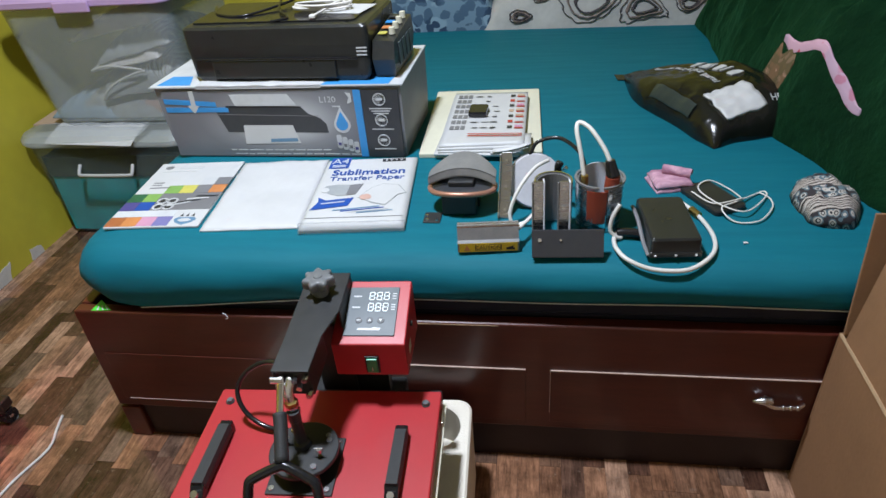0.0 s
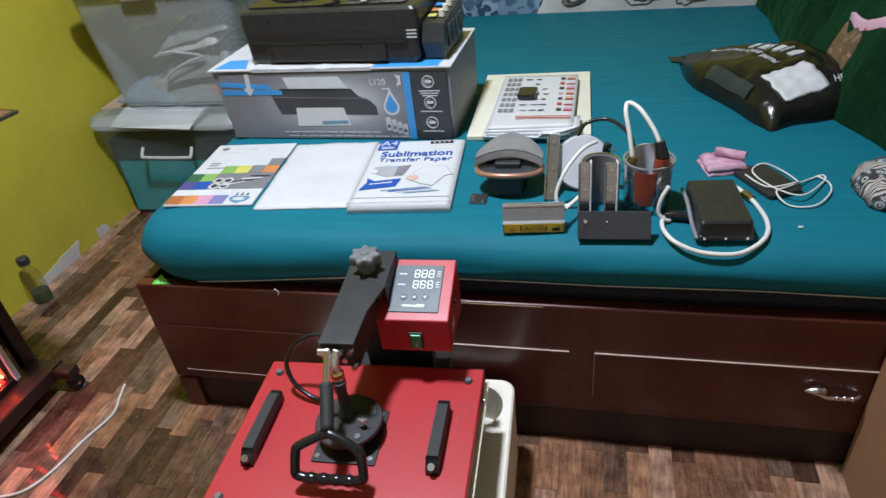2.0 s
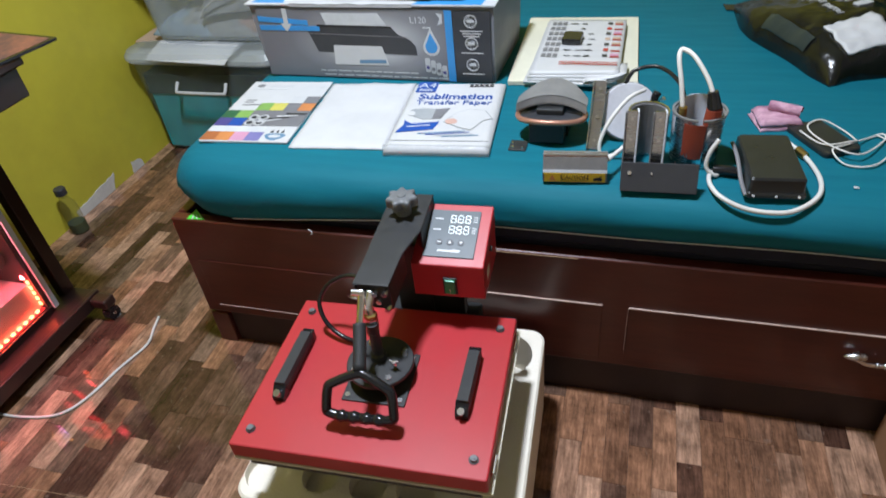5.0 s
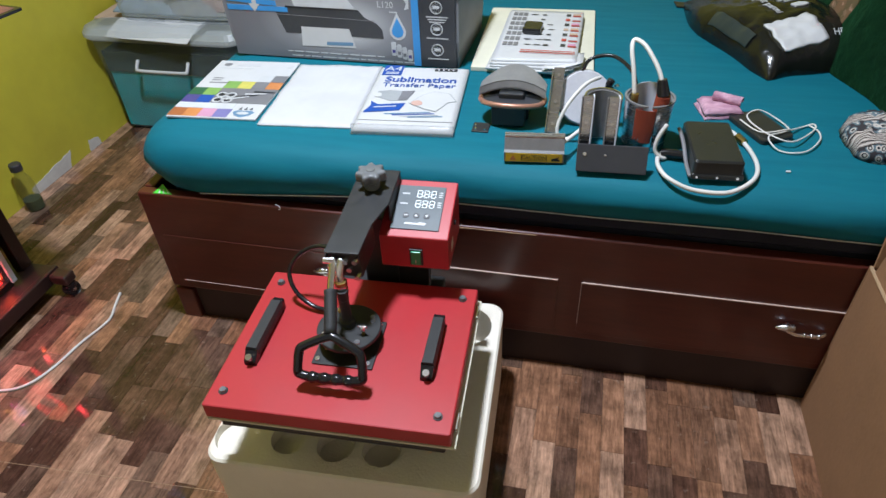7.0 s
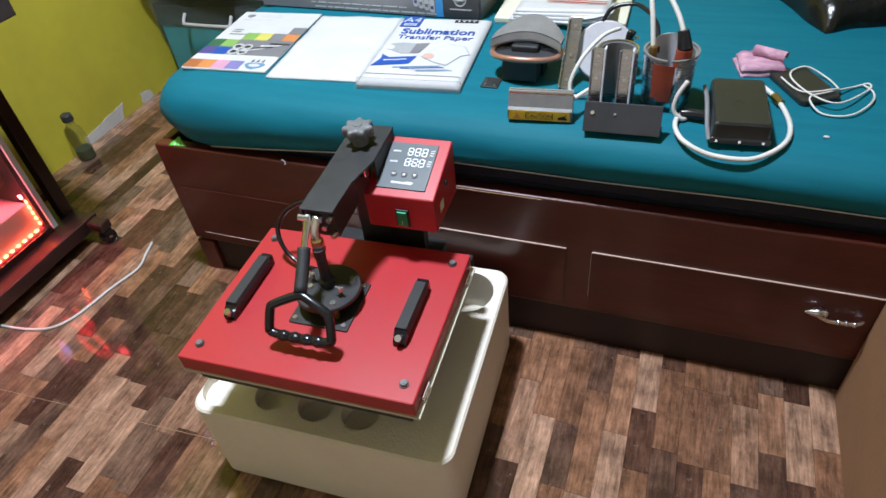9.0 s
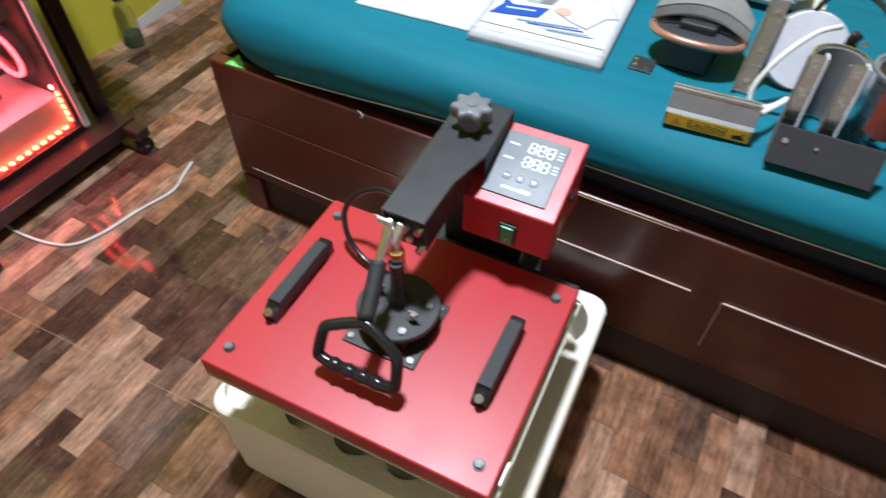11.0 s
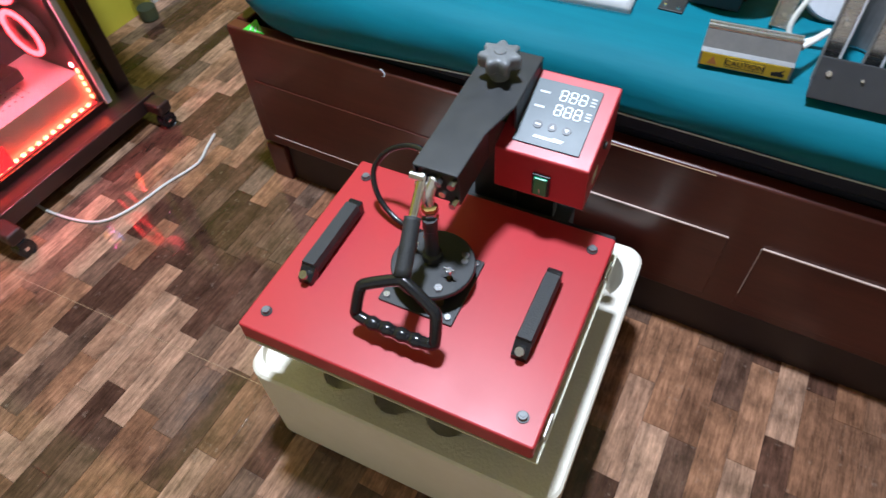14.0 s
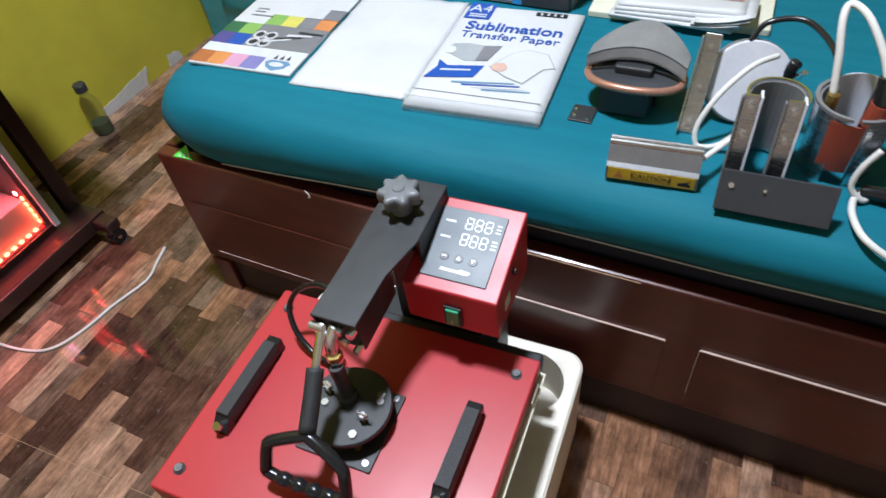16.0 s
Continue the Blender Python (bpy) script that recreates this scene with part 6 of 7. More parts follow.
pillow("blue_pillow", (0.575, 1.58 + 0.11, MT - 0.004), 0.48, 0.22, 0.2, M["leopard"], "blue animal print pillow against the wall", 1)
paisley_pillow = pillow("white_pillow", (1.2, 1.56 + 0.125, MT - 0.004), 0.84, 0.25, 0.2, M["paisley"], "long white pillow with dark paisley print", 5, -2)


def on_pillow(x, y):
    """Height of the white pillow's surface."""
    u, v = min(1, max(0, x / 0.84 + 0.5)), min(1, max(0, y / 0.25 + 0.5))
    e = (max(0, 1 - abs(2 * u - 1) ** 4) * max(0, 1 - abs(2 * v - 1) ** 3)) ** 0.55
    return max(0.004, 0.2 * e * (1 + 0.14 * noise.noise((u * 3 + 5, v * 2.5, 5))) + 0.01 * noise.noise((u * 9, v * 5, 5)) * e)


def climb(x, h):
    """The place on the pillow's front at a given way up its slope."""
    y, gone, at = -0.125, 0.0, on_pillow(x, -0.125)
    while gone < h and y < 0.1:
        up = on_pillow(x, y + 0.0004)
        gone += math.hypot(0.0004, up - at)
        y, at = y + 0.0004, up
    return (x, y - 0.001, at + 0.0005)


def motif(x, h, size, turn, scallops):
    """A paisley drop: nested dark outlines, a scalloped border and a filled eye."""
    for k, s_ in enumerate((1.0, 0.76, 0.5)):
        ring = []
        n = scallops * 4
        for i in range(n):
            a = 2 * math.pi * i / n
            r = s_ * size * (1 + (0.1 * abs(math.sin(a * scallops / 2)) if k == 0 else 0))
            px, py = r * math.cos(a), 0.55 * r * math.sin(a) * (1 - 0.45 * math.cos(a))
            py += 0.35 * size * (px / size) ** 2 * turn
            ring.append(climb(x + px, h + py))
        part("printed_outline", tube(ring, (0.0042, 0.0075, 0.009)[k], 6, 2, True, flat=0.25), M["print_dark" if k != 1 else "print_brown"], paisley_pillow)


for x, h, size, turn, scallops in ((-0.02, 0.085, 0.115, 1, 14), (0.17, 0.07, 0.08, -1, 10), (-0.2, 0.115, 0.035, 0, 7), (-0.28, 0.045, 0.04, 0, 8), (0.33, 0.075, 0.05, 1, 9)):
    motif(x, h, size, turn, scallops)


BX0, BX1, BY0, BY1 = -0.25, 0.235, -0.155, 0.13


def bag_height(x, y):
    u, v = (x - BX0) / (BX1 - BX0), (y - BY0) / (BY1 - BY0)
    e = (max(0, 1 - abs(2 * u - 1) ** 4) * max(0, 1 - abs(2 * v - 1) ** 5)) ** 0.5
    return max(0.003, (0.078 + 0.034 * v) * e * (0.3 + 0.7 * min(1, u / 0.5)) + 0.01 * e * noise.noise((u * 4, v * 4, 2)) + 0.008 * e * (0.3 - abs(noise.noise((u * 7, v * 6, 4)))) + 0.004 * e * (0.3 - abs(noise.noise((u * 17, v * 13, 8)))) + 0.0015 * e * noise.noise((u * 20, v * 18, 7)))


def bag_warp(co):
    """Draw the bag's far end together into its twisted tip."""
    f = max(0, (-0.06 - co.x) / 0.19) ** 1.3
    co.y += (-0.06 - co.y) * 0.9 * min(1, f)
    co.x -= 0.04 * f


def parcel_body():
    bm = heap(BX0, BY0, BX1, BY1, 60, 44, lambda u, v: bag_height(BX0 + (BX1 - BX0) * u, BY0 + (BY1 - BY0) * v))
    for v in bm.verts:
        ex, ey = min(v.co.x - BX0, BX1 - v.co.x), min(v.co.y - BY0, BY1 - v.co.y)
        wob_x, wob_y = 0.014 * noise.noise((v.co.y * 14, 1.3, 0)), 0.012 * noise.noise((v.co.x * 12, 7.3, 0))
        v.co.x += wob_x if ex < 0.03 else 0
        v.co.y += wob_y if ey < 0.03 else 0
        bag_warp(v.co)
    return bm


def lay(ob, lift=0.0012):
    """Let a flat piece follow the bag's surface."""
    for v in ob.data.vertices:
        v.co.z += bag_height(v.co.x, v.co.y) + lift
        bag_warp(v.co)
    return ob


def bag_piece(name, x0, y0, x1, y1, mat, label="", crumple=0.0, nx=20, ny=12):
    bm = heap(x0, y0, x1, y1, nx, ny, lambda u, v: 0.0008 + crumple * (0.5 + noise.noise((u * 5, v * 5, 9)) + 0.5 * abs(noise.noise((u * 9, v * 8, 2)))), -0.002)
    if crumple:
        for v in bm.verts:
            v.co.y += 0.007 * noise.noise((v.co.x * 40, 3.0, 1.0))
            v.co.x += 0.006 * noise.noise((v.co.y * 40, 5.0, 1.0))
    return lay(part(name, bm, M[mat], par, label, bool(crumple)), 0.0022)


par = thing("parcel", pose(1.43, 0.77, MT, 0, 0, -64), "dark glossy plastic mailing parcel with white label", "parcel")
part("bag", parcel_body(), M["bag"], par, "crinkled dark plastic mailing bag", True)
part("seal_flap", prism([(-0.315, -0.085), (-0.27, -0.1), (-0.24, -0.04), (-0.29, -0.045)], 0.002, 0.005, 0.001), M["bag"], par)
bag_piece("shipping_label", 0.115, -0.1, 0.205, 0.012, "white", "crumpled white shipping label", 0.0045)
for k, (w, h) in enumerate(((0.012, 0.04), (0.022, 0.03), (0.006, 0.034), (0.02, 0.03), (0.006, 0.04), (0.02, 0.036))):
    x = -0.085 + 0.027 * k
    bag_piece("maker_mark", x, 0.012, x + w, 0.012 + h, "lightgrey", "", 0.0, 5, 6)
lay(lettering("slogan", "hassle out of your parcel", 0.0245, pose(-0.045, -0.022, 0.0, 0, 0, -6), M["lightgrey"], par, 0.0006), 0.002)
lay(lettering("edge_text", "HERE", 0.022, pose(0.198, 0.055, 0.0, 0, 0, 78), M["lightgrey"], par, 0.0006), 0.002)
bag_piece("clear_pocket", -0.04, -0.147, 0.125, -0.126, "pocket", "cloudy clear document pocket")


def strip_gap(x, y):
    """How far a spot of the blanket lies from its smooth printed edge."""
    f = min(1, max(0, (0.56 - y) / 0.36))
    return math.hypot(x - (0.085 + 0.05 * f), max(0, y - 0.58, 0.18 - y))


def blanket_edge(v):
    return 0.09 + 0.018 * math.sin(v * 9) + 0.03 * noise.noise((v * 9, 2, 0)) + 0.75 * max(0, 0.27 - v) + 0.9 * max(0, 0.04 - v)


def blanket_height(u, v):
    edge = blanket_edge(v)
    e = min(1, max(0, (u - edge) / 0.5))
    end = min(1, v / 0.08 + 0.05, (1 - v) / 0.06 + 0.05)
    h = (0.085 * min(1, max(0, (u - edge) / 0.09)) ** 0.5 + 0.42 * e ** 0.9) * min(1, end)
    h += (0.1 * noise.noise((u * 4 + v * 5, v * 5, 3)) + 0.13 * (0.35 - abs(noise.noise((u * 3 - v * 8, v * 7 + u * 3, 6)))) + 0.1 * (0.3 - abs(noise.noise((u * 5 + v * 6, v * 13, 9)))) + 0.03 * (0.3 - abs(noise.noise((u * 12 - v * 9, v * 26 + u * 5, 4)))) + 0.008 * noise.noise((u * 20, v * 40, 1)) - 0.03) * min(1, max(0, (u - edge) / 0.12)) * end * (0.12 + 0.88 * min(1, strip_gap(u * 0.5, v * 1.42) / 0.1))
    return max(0.0025, h)


bl = thing("blanket", pose(1.5, 0.17, MT), "dark green fleece blanket heaped on the bed", "blanket")
fleece = heap(0, 0, 0.5, 1.42, 90, 200, lambda u, v: blanket_height(blanket_edge(v) + u * (1 - blanket_edge(v)), v))
for v in fleece.verts:
    edge = blanket_edge(v.co.y / 1.42)
    v.co.x = 0.5 * edge + v.co.x * (1 - edge)
part("fleece", fleece, M["green"], bl, "", True)


def on_blanket(x, y):
    return blanket_height(x / 0.5, y / 1.42)


def patch_on_blanket(x0, y0, x1, y1, w0, w1, nx, ny, seed):
    """A loose printed strip that follows the blanket, with an uneven outline."""
    bm, rows = bmesh.new(), []
    along = Vector((x1 - x0, y1 - y0, 0)).normalized()
    side = Vector((-along.y, along.x, 0))
    for i in range(nx + 1):
        f = i / nx
        w = (w0 + (w1 - w0) * f) * (1 + 0.35 * noise.noise((f * 5, seed, 0))) * min(1, 0.25 + 5 * f, 0.25 + 5 * (1 - f))
        row = []
        for j in range(ny + 1):
            p = Vector((x0, y0, 0)).lerp(Vector((x1, y1, 0)), f) + side * w * (j / ny - 0.5 + 0.25 * noise.noise((f * 4, seed, 2)))
            puff = 0.014 * math.sin(math.pi * j / ny) * (0.7 + 0.6 * noise.noise((f * 8, j * 0.3, seed)))
            row.append(bm.verts.new((p.x, p.y, on_blanket(p.x, p.y) + 0.003 + puff)))
        rows.append(row)
    for i in range(nx):
        for j in range(ny):
            bm.faces.new((rows[i][j], rows[i + 1][j], rows[i + 1][j + 1], rows[i][j + 1]))
    ext = bmesh.ops.extrude_face_region(bm, geom=list(bm.faces))
    for v in ext["geom"]:
        if isinstance(v, bmesh.types.BMVert):
            v.co.z -= 0.012
    bmesh.ops.recalc_face_normals(bm, faces=bm.faces)
    return bm


part("printed_fold", patch_on_blanket(0.085, 0.56, 0.135, 0.2, 0.012, 0.008, 44, 8, 3), M["rose"], bl, "turned-over edge with pink flower print", True)
part("printed_corner", patch_on_blanket(0.052, 0.57, 0.08, 0.46, 0.05, 0.025, 30, 12, 7), M["amberprint"], bl, "brown leaf printed corner", True)

def banded_print(name):
    """Cloth printed in bands: rings, stripes and plain grounds in cream, black, grey-blue and brown."""
    m, nodes, links, bsdf = nodes_of(name)
    tc, nz, vm = nodes.new("ShaderNodeTexCoord"), nodes.new("ShaderNodeTexNoise"), nodes.new("ShaderNodeVectorMath")
    nz.inputs["Scale"].default_value = 14
    vm.operation = "MULTIPLY_ADD"
    vm.inputs[1].default_value = (0.03, 0.03, 0.03)
    links.new(tc.outputs["Object"], nz.inputs["Vector"]), links.new(nz.outputs["Color"], vm.inputs[0]), links.new(tc.outputs["Object"], vm.inputs[2])
    cell, wave, sep = nodes.new("ShaderNodeTexVoronoi"), nodes.new("ShaderNodeTexWave"), nodes.new("ShaderNodeSeparateXYZ")
    cell.inputs["Scale"].default_value, cell.inputs["Randomness"].default_value = 62, 0.7
    wave.bands_direction = "Y"
    wave.inputs["Scale"].default_value, wave.inputs["Distortion"].default_value, wave.inputs["Detail"].default_value = 52, 2.0, 3
    links.new(vm.outputs[0], cell.inputs["Vector"]), links.new(vm.outputs[0], wave.inputs["Vector"]), links.new(vm.outputs[0], sep.inputs[0])
    rings, lines = nodes.new("ShaderNodeValToRGB"), nodes.new("ShaderNodeValToRGB")
    for ramp, stops in ((rings, ((0.0, (0.5, 0.47, 0.43)), (0.16, (0.02, 0.02, 0.025)), (0.27, (0.5, 0.46, 0.42)), (0.4, (0.1, 0.15, 0.18)), (0.55, (0.03, 0.025, 0.03)))), (lines, ((0.0, (0.03, 0.025, 0.025)), (0.3, (0.45, 0.4, 0.36)), (0.6, (0.26, 0.17, 0.15)), (0.8, (0.5, 0.47, 0.44))))):
        el = ramp.color_ramp.elements
        ramp.color_ramp.interpolation = "CONSTANT"
        el[0].color, el[1].position, el[1].color = (*stops[0][1], 1), stops[-1][0], (*stops[-1][1], 1)
        for p, c in stops[1:-1]:
            e = el.new(p)
            e.color = (*c, 1)
    links.new(cell.outputs["Distance"], rings.inputs[0]), links.new(wave.outputs["Color"], lines.inputs[0])
    band = nodes.new("ShaderNodeMath")
    band.operation = "PINGPONG"
    band.inputs[1].default_value = 0.036
    links.new(sep.outputs["Y"], band.inputs[0])
    pick, mix = nodes.new("ShaderNodeMath"), nodes.new("ShaderNodeMix")
    pick.operation, pick.inputs[1].default_value, mix.data_type = "GREATER_THAN", 0.017, "RGBA"
    links.new(band.outputs[0], pick.inputs[0]), links.new(pick.outputs[0], mix.inputs["Factor"])
    links.new(rings.outputs[0], mix.inputs["A"]), links.new(lines.outputs[0], mix.inputs["B"])
    links.new(mix.outputs["Result"], bsdf.inputs["Base Color"])
    bsdf.inputs["Roughness"].default_value = 0.9
    return m


M["scrunch"] = banded_print("cream_black_ornament_bands")
scr = thing("folded_headscarf", pose(1.552, 0.232, MT, 0, 0, -8), "crumpled headscarf printed with cream and black bands", "scarf")
bm = bmesh.new()
rings, turns = [], 44
for i in range(13):
    f = i / 12
    ring = []
    for k in range(turns):
        a = 2 * math.pi * k / turns
        out = 1 + 0.24 * noise.noise((math.cos(a) * 1.8, math.sin(a) * 1.8, 4.0)) + 0.05 * noise.noise((math.cos(a) * 5, math.sin(a) * 5, 1.0))
        r = f * out
        x, y = 0.06 * r * math.cos(a), 0.098 * r * math.sin(a)
        h = 0.04 * (1 - f ** 4) ** 0.6
        h += (0.02 * (0.28 - abs(noise.noise((x * 22 + y * 9, y * 14, 2)))) + 0.012 * (0.28 - abs(noise.noise((x * 48, y * 30, 6))))) * (1 - f ** 3)
        ring.append(bm.verts.new((x, y, max(0.001, h))))
    rings.append(ring)
for a, b in zip(rings, rings[1:]):
    for k in range(turns):
        bm.faces.new((a[k], a[(k + 1) % turns], b[(k + 1) % turns], b[k]))
bm.faces.new(rings[-1][::-1])
bmesh.ops.remove_doubles(bm, verts=bm.verts, dist=1e-5)
bmesh.ops.recalc_face_normals(bm, faces=bm.faces)
part("printed_cloth", bm, M["scrunch"], scr, "", True)

# ---- storage bins by the wall ----
def bin_body(w0, d0, w1, d1, h, thick, r):
    outs = [[(x, y, z) for x, y in round_rect(-w / 2, -d / 2, w / 2, d / 2, r, 5)] for w, d, z in ((w0 - 0.02, d0 - 0.02, 0), (w0, d0, 0.015), (w1, d1, h))]
    ins = [[(x, y, z) for x, y in round_rect(-w / 2 + thick, -d / 2 + thick, w / 2 - thick, d / 2 - thick, r, 5)] for w, d, z in ((w1, d1, h), (w0, d0, 0.018))]
    return loft(outs + ins)


LH = 0.385
low = thing("storage_bin", pose(-0.5, 1.14, 0), "large clear plastic bin with teal cloth inside", "storage bin", "stacked storage bins")
part("bin_body", bin_body(0.57, 0.44, 0.6, 0.5, LH, 0.003, 0.05), M["bin_clear"], low, "clear plastic bin").visible_shadow = False
part("bin_rim", loft(stack_rect(-0.31, -0.26, 0.31, 0.26, 0.06, [(0.006, LH - 0.012), (0.0, LH - 0.008), (0.0, LH - 0.001)], 6)), M["plastic_lid"], low)
part("bin_lid", loft(stack_rect(-0.315, -0.265, 0.315, 0.265, 0.06, [(0.0, LH), (0.0, LH + 0.012), (0.012, LH + 0.03), (0.045, LH + 0.038)], 6)), M["plastic_lid"], low, "cloudy plastic bin lid").visible_shadow = False
handle = [(-0.1, -0.2535, 0.31), (-0.1, -0.275, 0.285), (-0.08, -0.278, 0.28), (0.08, -0.278, 0.28), (0.1, -0.275, 0.285), (0.1, -0.2535, 0.31)]
part("handle", tube(handle, 0.006, 8, 3), M["lightgrey"], low, "pale grey carrying handle", True)
part("cloth_load", heap(-0.265, -0.215, 0.265, 0.215, 26, 22, lambda u, v: 0.02 + 0.21 + 0.02 * noise.noise((u * 6, v * 6, 3))), M["tealcloth"], low, "teal folded cloth").data.transform(Matrix.Translation((0, 0, 0.02)))
part("upper_cloth", heap(-0.27, -0.22, 0.27, 0.22, 22, 18, lambda u, v: 0.08 + 0.03 * noise.noise((u * 5, v * 5, 8))), M["darkcloth"], low, "dark folded cloth").data.transform(Matrix.Translation((0, 0, 0.245)))

UZ = LH + 0.062
up = thing("storage_bin", pose(-0.42, 1.15, UZ - 0.022), "clear plastic bin with lilac lid holding knitted clothes", "storage bin", "stacked storage bins")
part("bin_body", bin_body(0.52, 0.4, 0.58, 0.46, 0.41, 0.003, 0.05), M["plastic_clear"], up, "cloudy clear plastic bin").visible_shadow = False
part("bin_lid", loft(stack_rect(-0.305, -0.245, 0.305, 0.245, 0.05, [(0.004, 0.403), (0.0, 0.407), (0.0, 0.422), (0.02, 0.435)], 6)), M["lilac"], up, "lilac plastic bin lid")
part("lid_latch", box((-0.06, -0.256, 0.39), (0.06, -0.246, 0.422), 0.004), M["lilac"], up)


def knit_stripes(name):
    """Ribbed knit in dark and pale grey stripes."""
    m, nodes, links, bsdf = nodes_of(name)
    tc, mp, wv, nz, ramp, bp = (nodes.new(k) for k in ("ShaderNodeTexCoord", "ShaderNodeMapping", "ShaderNodeTexWave", "ShaderNodeTexNoise", "ShaderNodeValToRGB", "ShaderNodeBump"))
    mp.inputs["Rotation"].default_value = (0.3, 0.5, 0.4)
    wv.inputs["Scale"].default_value, wv.inputs["Distortion"].default_value, wv.inputs["Detail"].default_value = 34, 5.0, 4
    nz.inputs["Scale"].default_value = 160
    links.new(tc.outputs["Object"], mp.inputs["Vector"]), links.new(mp.outputs[0], wv.inputs["Vector"]), links.new(mp.outputs[0], nz.inputs["Vector"])
    links.new(wv.outputs["Color"], ramp.inputs[0]), links.new(ramp.outputs[0], bsdf.inputs["Base Color"])
    el = ramp.color_ramp.elements
    el[0].position, el[0].color, el[1].position, el[1].color = 0.2, (0.17, 0.18, 0.18, 1), 0.8, (0.42, 0.43, 0.42, 1)
    bp.inputs["Strength"].default_value = 0.5
    links.new(nz.outputs[0], bp.inputs["Height"]), links.new(bp.outputs[0], bsdf.inputs["Normal"])
    bsdf.inputs["Roughness"].default_value = 0.95
    return m


M["knit"] = knit_stripes("striped_grey_knit")
garments = (("greycloth", 0.0, 0.21, 0.0, 0.1, 2, 0), ("bluecloth", -0.16, 0.13, 0.0, 0.07, 7, 0), ("skincloth", 0.08, 0.13, 0.012, 0.075, 5, 4), ("knit", 0.085, 0.15, 0.085, 0.11, 3, 8), ("whitecloth", 0.06, 0.13, 0.185, 0.045, 4, 10), ("knit", 0.1, 0.14, 0.215, 0.075, 8, 12), ("whitecloth", 0.04, 0.15, 0.285, 0.05, 9, 9))
for key, x, w, zz, h, seed, lean in garments:
    def top_of(u, v):
        e = (max(0, 1 - abs(2 * u - 1) ** 3) * max(0, 1 - abs(2 * v - 1) ** 4)) ** 0.5
        return max(0.004, h * e * (0.9 + 0.3 * noise.noise((u * 3, v * 3, seed))) + 0.03 * e * (0.25 - abs(noise.noise((u * 6, v * 5, seed + 1)))))

    bm = heap(-w, -0.175, w, 0.16, 34, 22, top_of)
    for v in bm.verts:
        low = v.co.z < 0.005
        v.co.y += 0.012 * noise.noise((v.co.x * 11, seed * 3.1, v.co.z * 14))
        v.co.z += 0.01 * noise.noise((v.co.x * 9, v.co.y * 9, seed + 5.0)) if low and zz > 0.05 else 0
    ob = part("folded_garment", bm, M[key], up, "", True)
    ob.data.transform(Matrix.Translation((x, 0, 0.02 + zz)) @ pose(0, 0, 0, 0, -lean, 0))
for pts in ([(-0.06, -0.186, 0.19), (0.0, -0.19, 0.205), (0.06, -0.19, 0.2), (0.12, -0.188, 0.19)], [(-0.05, -0.184, 0.09), (-0.03, -0.188, 0.12), (0.03, -0.19, 0.155), (0.1, -0.188, 0.18), (0.13, -0.186, 0.185)]):
    part("drawstring", tube(pts, 0.0045, 8, 6), M["cord"], up, "pale drawstring cord", True)

zl = LH + 0.0385
paper = part("paper_sheet", heap(-0.17, -0.12, 0.17, 0.1, 24, 18, lambda u, v: 0.0012 + 0.0 * u), M["white"])
for v in paper.data.vertices:
    if v.co.y < -0.02:
        v.co.z -= 0.55 * (-0.02 - v.co.y) ** 1.25
    v.co.z += 0.002 * (1 + noise.noise((v.co.x * 12, v.co.y * 9, 0)))
paper.matrix_world = pose(-0.52, 0.985, zl - 0.002, 0, 0, -4)
tagged(paper, "creased white paper sheets hanging over the bin lid", "paper")
tan = part("folded_paper", prism([(-0.12, -0.1), (0.02, -0.09), (0.06, 0.12), (-0.1, 0.14)], 0, 0.006, 0.001), M["skinpaper"])
tan.matrix_world = pose(-0.69, 1.09, zl - 0.004, 0, 0, 8)
tagged(tan, "tan folded paper on the bin lid", "paper")

bot = thing("bottle", pose(-0.768, 0.372, 0), "small clear bottle with dark cap by the wall", "bottle")
part("bottle_body", lathe([(0.0, 0.0), (0.026, 0.0), (0.029, 0.006), (0.029, 0.085), (0.026, 0.112), (0.015, 0.134), (0.0135, 0.148), (0.0, 0.148)], 24), M["bottle"], bot, "yellowish clear plastic body", True)
part("cap", lathe([(0.0, 0.148), (0.0185, 0.148), (0.0185, 0.168), (0.016, 0.172), (0.0, 0.172)], 20), M["charcoal"], bot, "dark screw cap")
# dark filling stands in for the shade over the bottle's foot
part("liquid", lathe([(0.0, 0.004), (0.0265, 0.004), (0.0275, 0.04), (0.0, 0.04)], 24), M["darkcloth"], bot)

# ---- desk with computer ----
desk = thing("computer_desk", pose(-0.44, -0.2, 0), "dark wooden computer desk on caster wheels", "desk")


def dbox(name, lo, hi, mat="desk", bevel=0.003, label="", parent=None):
    return part(name, box((lo[0] + 0.44, lo[1] + 0.2, lo[2]), (hi[0] + 0.44, hi[1] + 0.2, hi[2]), bevel), M[mat], parent or desk, label)


dbox("lower_shelf", (-0.79, -0.47, 0.045), (-0.415, 0.045, 0.075))
dbox("shelf_rail", (-0.4148, -0.47, 0.04), (-0.398, 0.045, 0.08))
dbox("leg", (-0.512, 0.008, 0.0752), (-0.482, 0.045, 0.69), label="dark upright desk leg")
dbox("leg", (-0.79, -0.005, 0.0752), (-0.755, 0.045, 0.69))
dbox("foot_bar", (-0.3978, 0.0, 0.046), (-0.345, 0.04, 0.076), bevel=0.006)
dbox("foot_bar", (-0.3978, -0.46, 0.046), (-0.335, -0.42, 0.076), bevel=0.006)
dbox("drawer_box", (-0.8, -0.62, 0.69), (-0.225, 0.005, 0.752))
dbox("desk_top", (-0.8, -0.65, 0.7525), (-0.215, 0.02, 0.77), bevel=0.004)
